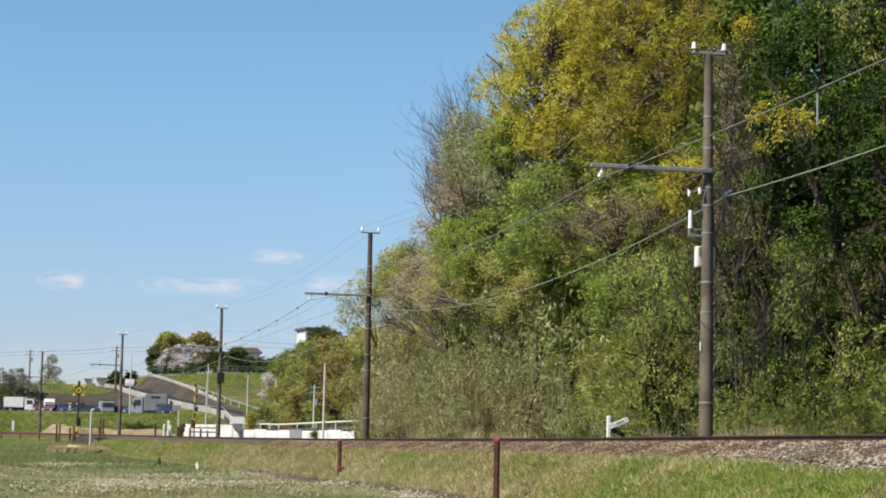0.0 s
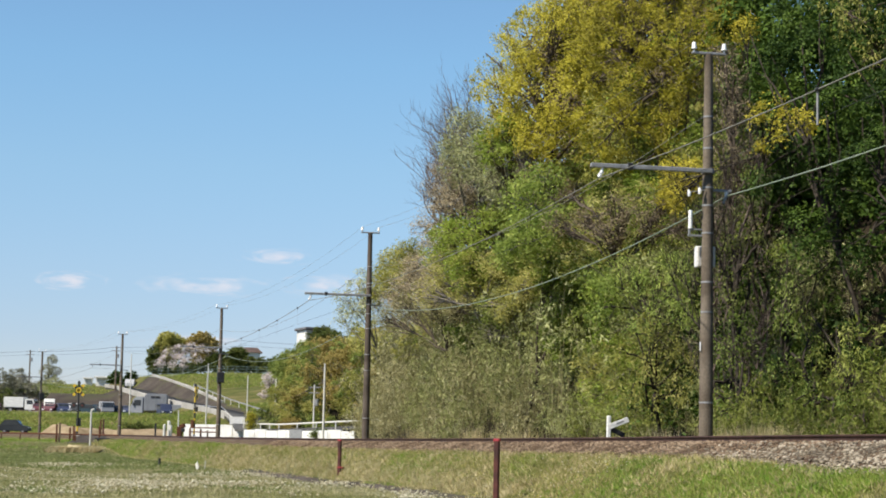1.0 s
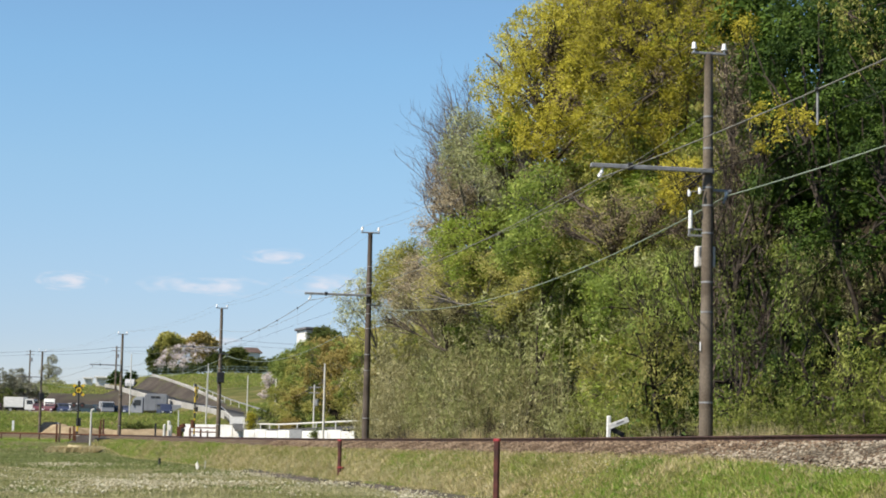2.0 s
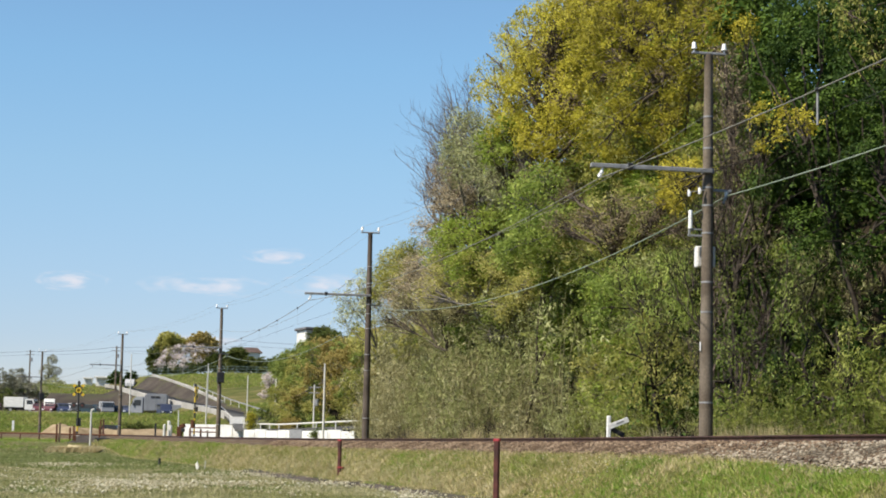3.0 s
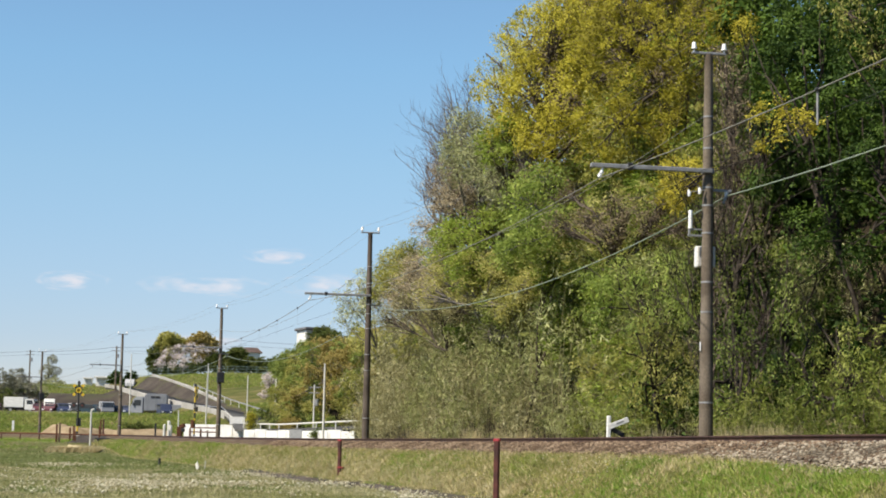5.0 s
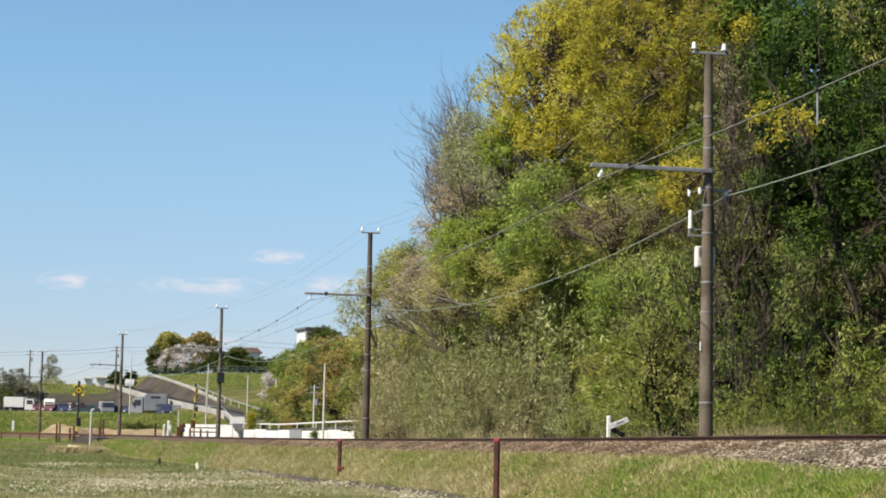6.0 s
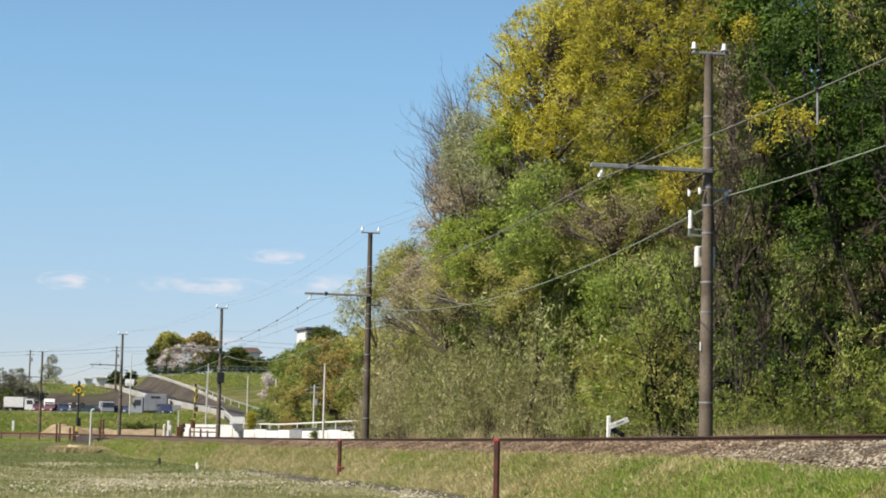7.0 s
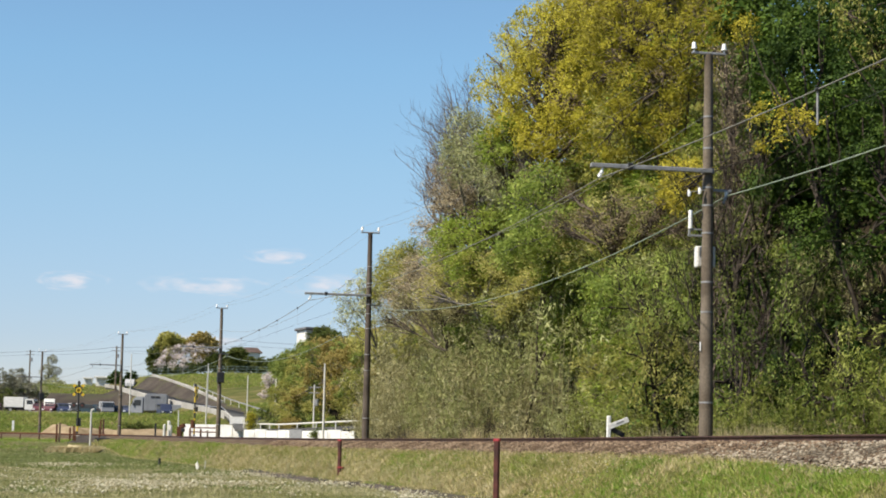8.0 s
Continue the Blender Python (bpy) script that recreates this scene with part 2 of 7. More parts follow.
def thing(name, at, label, category, group="", rz=0.0):
    ob = new(name)
    ob.empty_display_size = 0.2
    ob.matrix_basis = pose(*at, 0, 0, rz)
    return tagged(ob, label, category, group)


def bm_box(bm, c, s, bevel=0.0, rz=0.0, ry=0.0, rx=0.0):
    m = Matrix.LocRotScale(c, Euler((radians(rx), radians(ry), radians(rz))), s)
    g = bmesh.ops.create_cube(bm, size=1.0, matrix=m)
    if bevel:
        edges = list({e for v in g["verts"] for e in v.link_edges})
        bmesh.ops.bevel(bm, geom=edges, offset=bevel, segments=1, affect="EDGES")
    return bm


def box(c, s, bevel=0.01, rz=0.0, ry=0.0, rx=0.0):
    return bm_box(bmesh.new(), c, s, bevel, rz, ry, rx)


def bm_rod(bm, a, b, r0, r1=None, n=10):
    a, b = Vector(a), Vector(b)
    d = b - a
    m = Matrix.Translation((a + b) / 2) @ d.to_track_quat("Z", "Y").to_matrix().to_4x4()
    bmesh.ops.create_cone(bm, cap_ends=True, segments=n, radius1=r0, radius2=r0 if r1 is None else r1, depth=d.length, matrix=m)
    return bm


def rod(a, b, r0, r1=None, n=10):
    return bm_rod(bmesh.new(), a, b, r0, r1, n)


def profile(pts, y0, y1, bevel=0.0):
    """An outline in x and z, pushed from y0 to y1."""
    bm = bmesh.new()
    f = bm.faces.new([bm.verts.new((x, y0, z)) for x, z in pts])
    g = bmesh.ops.extrude_face_region(bm, geom=[f])
    bmesh.ops.translate(bm, verts=[v for v in g["geom"] if isinstance(v, bmesh.types.BMVert)], vec=(0, y1 - y0, 0))
    bmesh.ops.recalc_face_normals(bm, faces=bm.faces)
    if bevel:
        bmesh.ops.bevel(bm, geom=list(bm.edges), offset=bevel, segments=2, affect="EDGES")
    return bm


def tubes(paths, sides=5):
    """Tapered tubes along paths of (points, radii), in arrays."""
    vs, fs, base = [], [], 0
    ang = np.arange(sides) * 2 * math.pi / sides
    for pts, radii in paths:
        pts, radii = np.asarray(pts, float), np.asarray(radii, float)
        t = np.gradient(pts, axis=0)
        t /= np.linalg.norm(t, axis=1)[:, None] + 1e-9
        ref = np.where(np.abs(t[:, 2:3]) > 0.9, np.array([[1.0, 0, 0]]), np.array([[0, 0, 1.0]]))
        u = np.cross(t, ref)
        u /= np.linalg.norm(u, axis=1)[:, None] + 1e-9
        w = np.cross(t, u)
        ring = pts[:, None] + radii[:, None, None] * (np.cos(ang)[None, :, None] * u[:, None] + np.sin(ang)[None, :, None] * w[:, None])
        k = len(pts)
        vs.append(ring.reshape(-1, 3))
        i, j = np.meshgrid(np.arange(k - 1), np.arange(sides), indexing="ij")
        a, b = i * sides + j, i * sides + (j + 1) % sides
        fs.append(np.stack([a, b, b + sides, a + sides], -1).reshape(-1, 4) + base)
        base += k * sides
    return np.concatenate(vs), np.concatenate(fs)


def leaves(rng, centres, size, slim=0.5, droop=0.0, lift=0.6):
    """Pointed leaves at the centres: narrow ones folded along the middle, broad ones one three-cornered blade each."""
    n = len(centres)
    along = rng.normal(size=(n, 3))
    along[:, 2] = along[:, 2] * 0.6 - droop
    along /= np.linalg.norm(along, axis=1)[:, None]
    up = rng.normal(size=(n, 3)) * 0.7 + np.array([0, 0, lift])
    side = np.cross(along, up)
    side /= np.linalg.norm(side, axis=1)[:, None] + 1e-9
    nor = np.cross(side, along)
    s = size * rng.uniform(0.6, 1.35, (n, 1))
    a, b = centres - along * s * 0.5, centres + along * s * 0.5
    if slim > 0.5:
        v = np.stack([a + side * s * slim * 0.5, b, a - side * s * slim * 0.5 + along * s * 0.18], 1).reshape(-1, 3)
        return v, np.arange(n * 3).reshape(-1, 3)
    mid = centres + nor * s * 0.06
    v = np.stack([a, mid + side * s * slim * 0.5, b, mid - side * s * slim * 0.5], 1).reshape(-1, 3)
    return v, np.arange(n * 4).reshape(-1, 4)


# ---- lie of the land ----
def pole_line(y):
    return -2.2277e-6 * y ** 3 + 2.17573e-4 * y ** 2 - 0.2144955 * y + 15.6865


def slope_of_line(y):
    return -6.6831e-6 * y ** 2 + 4.35146e-4 * y - 0.2144955


def track_x(y, off=0.0):
    """The track's middle line; off: metres across it, to the wood's side."""
    return pole_line(y) + (off - 2.7) * np.sqrt(1 + slope_of_line(y) ** 2)


def rail_z(y):
    return 1.3 + np.interp(y, [20, 31, 45, 57, 80, 130, 173, 213, 400], [0.3, 0.28, 0.222, 0.19, 0.155, 0.2, 0.29, 0.35, 0.4])


def wood_x(y):
    return np.interp(y, [0, 20, 46, 87, 110, 140, 168, 178, 190, 205, 230, 260, 300, 400], [18, 14.2, 9.3, 0.3, -3.9, -5.1, -6.2, -9.0, -15.0, -17.8, -19.5, -21.5, -24, -30])


def smooth(a, b, v):
    t = np.clip((v - a) / (b - a), 0, 1)
    return t * t * (3 - 2 * t)


def bank_foot(y):
    """How far the railway bank's foot lies from the track's middle."""
    return -3.4 - 0.5 * smooth(58, 42, y)


def bare_width(y):
    """Width of the bare slope above the ramp."""
    return np.interp(y, [258, 275, 300, 330], [0.8, 1.2, 2.0, 2.6])


def land(x, y):
    """Height of the ground, without the ballast."""
    x, y = np.asarray(x, float), np.asarray(y, float)
    yy = np.clip(y, -50, 330)
    c = (x - track_x(yy)) / np.sqrt(1 + slope_of_line(yy) ** 2)
    level = rail_z(yy) - 0.42 - 0.1 * smooth(34, 25, yy)
    field = 0.95 * smooth(132, 160, y + 0.25 * (x + 20)) + 0.03 * np.sin(x * 0.7) * np.sin(y * 0.31) * (y < 150) + 0.18 * smooth(62, 44, y)
    z = field + (level - field) * smooth(bank_foot(yy), -1.9, c)
    z = z + 0.08 * smooth(bank_foot(yy) - 0.1, bank_foot(yy) + 0.12, c) * smooth(-1.9, -2.9, c) * smooth(90, 78, y)   # low step at the bank's foot
    # the bank, the car park, the knoll behind it
    far = smooth(238, 268, y + 0.25 * (x + 45)) * smooth(-12, -24, x)
    z = z + (4.45 - z) * far
    up = smooth(302, 319, y) * 3.8 + smooth(319, 338, y) * 1.8
    across = ((x + 24.8) * 70 + (y - 250) * 24.8) / 74.3
    deck = np.interp(y, [225, 250, 268, 290, 320, 327], [3.5, 4.4, 5.5, 6.9, 9.0, 9.5])
    z = z + up * smooth(-20, -30, x) * smooth(6, -2, across)
    hill = np.maximum(deck, z) + np.interp(y, [256, 275, 300, 330], [0.0, 0.45, 1.5, 2.2]) * np.clip((across - 2.2) / bare_width(y), 0, 1)   # the bare slope above the ramp
    top = np.interp(y, [240, 262, 290, 338], [4.4, 6.2, 9.2, 12.6])
    hill = hill + np.clip(top - hill, 0, 20) * smooth(2.2, 20, across)
    z = z + (hill - z) * smooth(-4.6, -2.4, across) * smooth(238, 256, y)
    z = z + 6 * smooth(420, 900, y)
    # the wooded hill
    e = x - wood_x(y)
    tall = np.interp(y, [0, 75, 92, 104, 125, 170, 205, 245, 270, 330, 500], [12, 12.5, 10.5, 8.5, 6, 6, 9, 9, 5, 2, 0])
    steep = smooth(58, 72, y)
    rise = steep * (0.55 * smooth(-0.6, 4.0, e) + 0.45 * smooth(3.0, 12.0, e)) + (1 - steep) * smooth(0.5, 12.0, e)
    z = z + tall * rise * (1 + 0.06 * np.sin(y * 0.4) + 0.05 * np.sin(x * 0.9 + y * 0.2))
    return z


cs = np.concatenate([[-4500, -2000, -900, -450, -250, -150, -100, -75], np.arange(-60, -6, 1.5), np.arange(-6, -3, 0.12), np.arange(-3, 3, 0.2), np.arange(3, 36, 0.6), np.arange(36, 100, 1.0), [130, 170, 300, 700, 2000, 4500]])
ys = np.concatenate([[-3000, -900, -300, -100, -40, 0], np.arange(10, 130, 0.8), np.arange(130, 350, 1.6), np.arange(350, 460, 12), [500, 600, 750, 950, 1400, 2200, 3400, 4900]])
xs = cs
gx, gy = np.meshgrid(cs, ys, indexing="xy")
gx = gx + track_x(np.clip(gy, 0, 250))
gz = land(gx, gy)
i, j = np.meshgrid(np.arange(len(ys) - 1), np.arange(len(xs) - 1), indexing="ij")
q = i * len(xs) + j
gf = np.stack([q, q + 1, q + 1 + len(xs), q + len(xs)], -1).reshape(-1, 4)
ground = fast_mesh("ground", np.stack([gx, gy, gz], -1).reshape(-1, 3), gf, GROUND)
ground.data.materials.append(SHADESOIL)
ground.data.materials.append(DRYBANK)
mid_x = (gx[:-1, :-1] + gx[1:, 1:]) / 2
mid_y = (gy[:-1, :-1] + gy[1:, 1:]) / 2
aside = ((mid_x + 24.8) * 70 + (mid_y - 250) * 24.8) / 74.3
# 1: wood floor, the litter with tree shade in its colour
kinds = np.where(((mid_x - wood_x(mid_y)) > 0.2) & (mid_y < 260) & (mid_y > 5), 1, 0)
kinds = np.where((aside > 1.8) & (aside < 2.2 + bare_width(mid_y)) & (mid_y > 258) & (mid_y < 332) | (mid_y > 304) & (mid_y < 320) & (aside < -2) & (mid_x < -20), 2, kinds)
# narrow dark strip along the bank's foot
foot_strip = np.abs((mid_x - track_x(np.clip(mid_y, -50, 330))) / np.sqrt(1 + slope_of_line(mid_y) ** 2) - bank_foot(mid_y) - 0.02) < 0.16
kinds = np.where(foot_strip & (mid_y > 20) & (mid_y < 86), 2, kinds)
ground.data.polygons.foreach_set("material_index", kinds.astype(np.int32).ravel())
ground.data.shade_smooth()
tagged(ground, "grassy meadow ground with railway bank and soil under the wood", "ground", kind="structure")


def strip(name, ts, centre, cross, material, parent=None):
    """A ribbon: a cross-section of (sideways, up) carried along a line; centre(t) gives x, y, z and the sideways way."""
    v = []
    for t in ts:
        (x, y, z), (sx, sy) = centre(t)
        v += [(x + sx * a, y + sy * a, z + b) for a, b in cross]
    k = len(cross)
    i, j = np.meshgrid(np.arange(len(ts) - 1), np.arange(k - 1), indexing="ij")
    a = i * k + j
    return fast_mesh(name, v, np.stack([a, a + 1, a + 1 + k, a + k], -1).reshape(-1, 4), material, parent)


def on_track(y):
    s = math.sqrt(1 + slope_of_line(y) ** 2)
    return (float(track_x(y)), y, float(rail_z(y))), (1 / s, -float(slope_of_line(y)) / s)


along = np.concatenate([np.arange(4, 100, 1.0), np.arange(100, 246, 2.0)])
bed = strip("ballast_bed", along, on_track, [(-2.4, -0.95), (-2.15, -0.6), (-1.75, -0.36), (-1.2, -0.17), (-0.9, -0.12), (0.9, -0.12), (1.2, -0.17), (1.7, -0.36), (2.2, -0.5)], BALLAST)
tagged(bed, "brown crushed stone ballast bed under the track", "ballast", kind="structure")

track = thing("railway_track", (0, 0, 0), "single rusty railway track on brown stone ballast", "railway track")
for off in (-0.5335, 0.5335):
    strip("rail", along, on_track, [(off - 0.06, -0.15), (off - 0.06, -0.13), (off - 0.012, -0.11), (off - 0.012, -0.04), (off - 0.034, -0.03), (off - 0.034, 0), (off + 0.034, 0), (off + 0.034, -0.03), (off + 0.012, -0.04), (off + 0.012, -0.11), (off + 0.06, -0.13), (off + 0.06, -0.15)], RAIL, track)
sleeper = None
y = 26.0
while y < 150:
    (x, yy, z), (sx, sy) = on_track(y)
    if sleeper is None:
        sleeper = part("sleeper", box((0, 0, 0), (2.1, 0.22, 0.16), 0.015), WOODGREY, track)
        ob = sleeper
    else:
        ob = new("sleeper", sleeper.data)
        ob.parent = track
    ob.matrix_basis = pose(x, yy, z - 0.225, 0, 0, math.degrees(math.atan2(sy, sx)))
    y += 0.62


# ---- the wood ----
def pad_centres(rng, lobes):
    """Centres of thick leaf pads on the lobes' shells, kept apart so that dark gaps stay between them."""
    out = []
    for lx, ly, lz, lr in lobes:
        for _ in range(int(5 * lr * lr) + 6):
            d = rng.normal(size=3)
            p = np.array([lx, ly, lz]) + d / np.linalg.norm(d) * lr * rng.uniform(0.6, 1.05)
            if all(np.linalg.norm((p - o) * (1, 1, 1.3)) > 0.85 for o in out):
                out.append(p)
    return np.array(out)


def tree(name, label, category, base, lobes, leaf, bark, size=0.125, dense=0.95, group="trees of the wood", tuft=1.0, pads=False, blade=0.55, droop=0.0):
    """Trunk, limbs and twigs that reach to tufts of leaves spread through the crown's lobes (x, y, z, radius)."""
    bx, by = base
    bz = float(land(bx, by))
    rng = np.random.default_rng(int(abs(bx * 97 + by * 131)) + len(lobes))
    ob = thing(name, (bx, by, bz), label, category, group)
    L = np.array(lobes)
    L[:, :3] -= np.array([bx, by, bz])
    top = L[:, :3].mean(0)
    paths, twigs, fine = [], [], dense > 0.7 or tuft > 1.2
    k = np.linspace(0, 1, 8)[:, None]
    mid = np.array([top[0] * 0.25, top[1] * 0.25, top[2] * 0.55])
    trunk = (1 - k) ** 2 * np.array([0, 0, -0.4]) + 2 * k * (1 - k) * mid + k ** 2 * top
    trunk[1:-1] += rng.normal(size=(6, 3)) * 0.07
    r0 = 0.05 + 0.011 * top[2]
    paths.append((trunk, r0 * (1 - 0.75 * k[:, 0])))
    tufts = []
    for lx, ly, lz, lr in L:
        c = np.array([lx, ly, lz])
        n = max(10, int(60 * lr * lr * dense / tuft ** 2 + 10))
        d = rng.normal(size=(n, 3))
        d /= np.linalg.norm(d, axis=1)[:, None]
        rad = lr * rng.uniform(0.15, 1.0, (n, 1)) ** 0.5 * rng.uniform(0.8, 1.12, (n, 1))
        t = c + d * rad * np.array([1, 1, 0.85])
        tufts.append(t)
        start = trunk[rng.integers(3, 7)]
        s = np.linspace(0, 1, 7)[:, None]
        bend = (start + c) / 2 + rng.normal(size=3) * 0.3 + np.array([0, 0, 0.25])
        limb = (1 - s) ** 2 * start + 2 * s * (1 - s) * bend + s ** 2 * c
        limb[1:-1] += rng.normal(size=(5, 3)) * 0.05
        paths.append((limb, r0 * 0.42 * (1 - 0.8 * s[:, 0]) + 0.006))
        for tip in t[:: max(1, n // (24 if fine else 6))]:
            a = limb[rng.integers(3, 7)]
            s4 = np.linspace(0, 1, 4)[:, None]
            w = a + (tip - a) * s4 + rng.normal(size=(4, 3)) * 0.08 * s4 * (1.2 - s4)
            twigs.append((w, 0.026 * (1 - 0.8 * s4[:, 0]) + 0.003))
    v1, f1 = tubes(paths, 7 if fine else 4)
    v2, f2 = tubes(twigs, 3)
    fast_mesh("trunk", np.concatenate([v1, v2]), np.concatenate([f1, f2 + len(v1)]), bark, ob)
    tufts = np.concatenate(tufts)
    if pads:
        tufts = pad_centres(rng, L)
    per = (rng.integers(220, 440, len(tufts)) * min(2.2, dense / 0.6)).astype(int) if pads else (rng.integers(12, 40, len(tufts)) * tuft ** 2).astype(int)
    idx = np.repeat(np.arange(len(tufts)), per)
    spread = (rng.uniform(0.22, 0.4, (len(tufts), 1)) if pads else tuft * rng.uniform(0.09, 0.22, (len(tufts), 1)))[idx]
    pts = tufts[idx] + rng.normal(size=(len(idx), 3)) * spread * np.array([1, 1, 0.5 if pads else 0.7])
    v, f = leaves(rng, pts, size, blade, droop)
    fast_mesh("crown", v, f, leaf, ob)
    return ob


def radiating(rng, centres, along, up, size, slim):
    """Pointed leaves that stand out along given ways and face given ways, each folded along the middle."""
    n = len(centres)
    along = along / (np.linalg.norm(along, axis=1)[:, None] + 1e-9)
    side = np.cross(along, up)
    side /= np.linalg.norm(side, axis=1)[:, None] + 1e-9
    s = size * rng.uniform(0.6, 1.35, (n, 1))
    a, b = centres - along * s * 0.5, centres + along * s * 0.5
    v = np.stack([a + side * s * slim * 0.5, b, a - side * s * slim * 0.5 + along * s * 0.2], 1).reshape(-1, 3)
    return v, np.arange(n * 3).reshape(-1, 3)


def spaced(rng, lobes, gap, inner=0.7):
    """Tips of twigs on the lobes' shells, at least a gap apart, with the way out of their lobe."""
    grid, tips, out = {}, [], []
    for k, (lx, ly, lz, lr) in enumerate(lobes):
        for _ in range(int(26 * (lr / gap) ** 2) + 8):
            d = rng.normal(size=3)
            d /= np.linalg.norm(d)
            p = np.array([lx, ly, lz]) + d * lr * rng.uniform(inner, 1.06) * np.array([1, 1, 0.9])
            cell = tuple((p / gap).astype(int))
            near = [q for i in (-1, 0, 1) for j in (-1, 0, 1) for m in (-1, 0, 1) for q in grid.get((cell[0] + i, cell[1] + j, cell[2] + m), ())]
            if all(np.dot(p - q, p - q) > gap * gap for q in near):
                grid.setdefault(cell, []).append(p)
                tips.append((p, k))
                out.append(d)
    return tips, np.array(out)


def clump_tree(name, label, category, base, lobes, leaf, bark, gap=0.5, per=36, spread=0.24, size=0.15, blade=0.55, flat=0.7, hang=0.0, twig=0.6, group="trees of the wood", gaps=-1.0, patch=1.0, stout=1.0):
    """A tree whose leaves sit in separate tufts at the twigs' ends: each tuft faces out of the crown, with the limbs dark between."""
    bx, by = base
    bz = float(land(bx, by))
    rng = np.random.default_rng(int(abs(bx * 89 + by * 137)) + len(lobes))
    ob = thing(name, (bx, by, bz), label, category, group)
    L = np.array(lobes)
    L[:, :3] -= np.array([bx, by, bz])
    top = L[:, :3].mean(0)
    k = np.linspace(0, 1, 8)[:, None]
    trunk = (1 - k) ** 2 * np.array([0, 0, -0.4]) + 2 * k * (1 - k) * (top * np.array([0.3, 0.3, 0.55])) + k ** 2 * top
    trunk[1:-1] += rng.normal(size=(6, 3)) * 0.08
    r0 = (0.05 + 0.012 * top[2]) * stout
    paths, twigs, limbs = [(trunk, r0 * (1 - 0.7 * k[:, 0]))], [], []
    s = np.linspace(0, 1, 8)[:, None]
    for lx, ly, lz, lr in L:
        c = np.array([lx, ly, lz])
        start = trunk[rng.integers(3, 7)]
        bend = (start + c) / 2 + rng.normal(size=3) * 0.35 + np.array([0, 0, 0.1])
        limb = (1 - s) ** 2 * start + 2 * s * (1 - s) * bend + s ** 2 * c
        limb[1:] += np.cumsum(rng.normal(size=(7, 3)), 0) * 0.045
        limbs.append(limb)
        paths.append((limb, r0 * 0.5 * (1 - 0.75 * s[:, 0]) + 0.01))
    tips, out = spaced(rng, L, gap)
    kept = [k for k, (p, _) in enumerate(tips) if noise.noise(((p[0] + bx) * patch, (p[1] + by) * patch, (p[2] + bz) * patch * 1.3)) > gaps]
    tips, out = [tips[k] for k in kept], out[kept]
    s5 = np.linspace(0, 1, 5)[:, None]
    for p, n in tips:
        if rng.uniform() < twig:
            a = limbs[n][rng.integers(4, 8)]
            w = a + (p - a) * s5 + np.array([0, 0, 0.12]) * (s5 * (1 - s5)) * 4 * rng.uniform(-1, 1) + rng.normal(size=(5, 3)) * 0.07 * s5 * (1.2 - s5)
            twigs.append((w, 0.022 * (1 - 0.75 * s5[:, 0]) + 0.003))
    v1, f1 = tubes(paths, 6)
    if twigs:
        v2, f2 = tubes(twigs, 3)
        v1, f1 = np.concatenate([v1, v2]), np.concatenate([f1, f2 + len(v1)])
    fast_mesh("trunk", v1, f1, bark, ob)
    count = (per * rng.uniform(0.45, 1.4, len(tips))).astype(int)
    idx = np.repeat(np.arange(len(tips)), count)
    P = np.array([p for p, _ in tips])
    face = out * 0.75 + np.array([0, 0, 0.55])
    wide = (spread * rng.uniform(0.7, 1.35, (len(tips), 1)))[idx]
    off = rng.normal(size=(len(idx), 3)) * wide
    lift = (off * face[idx]).sum(1)[:, None] / (face[idx] ** 2).sum(1)[:, None]
    off -= lift * face[idx] * (1 - flat)
    off[:, 2] -= hang * np.abs(rng.normal(size=len(idx))) * wide[:, 0]
    v, f = radiating(rng, P[idx] + off, off * 0.8 + rng.normal(size=off.shape) * 0.07 + np.array([0, 0, -0.14 * hang]), face[idx] + rng.normal(size=off.shape) * 0.24, size, blade)
    fast_mesh("crown", v, f, leaf, ob)
    return ob


def bare_tree(label, base, height, lean, twist, levels=5, r0=0.1, bark=TWIG, kids=3):
    """A leafless tree: limbs that fork down to fine twigs."""
    rng = np.random.default_rng(twist)
    ob = thing("bare_tree", (*base, float(land(*base)) - 0.1), label, "tree", "trees of the wood")
    paths, twigs = [], []

    def grow(p, d, length, r, level):
        pts, rad = [p], [r]
        steps = 5
        for s in range(steps):
            d = d + rng.normal(size=3) * 0.17 + np.array([lean[0], lean[1], 0.05 if level < 2 else 0.35]) * 0.25
            d = d / np.linalg.norm(d)
            p = p + d * length / steps
            pts.append(p)
            rad.append(r * (1 - 0.45 * (s + 1) / steps))
        (paths if level < 2 else twigs).append((pts, rad))
        if level >= levels:
            return
        for b in range(kids if level else 4):
            side = rng.normal(size=3)
            side[2] = abs(side[2]) * 0.5
            nd = d * 0.75 + side / np.linalg.norm(side) * 0.62
            at = pts[rng.integers(2, 6)]
            grow(np.array(at), nd / np.linalg.norm(nd), length * rng.uniform(0.5, 0.78), r * 0.56, level + 1)

    grow(np.zeros(3), np.array([lean[0], lean[1], 1.0]), height * 0.42, r0, 0)
    v, f = tubes(paths, 6)
    fast_mesh("trunk", v, f, bark, ob)
    v, f = tubes(twigs, 3)
    tagged(fast_mesh("branchwork", v, f, bark, ob), kind="stuff")
    return ob


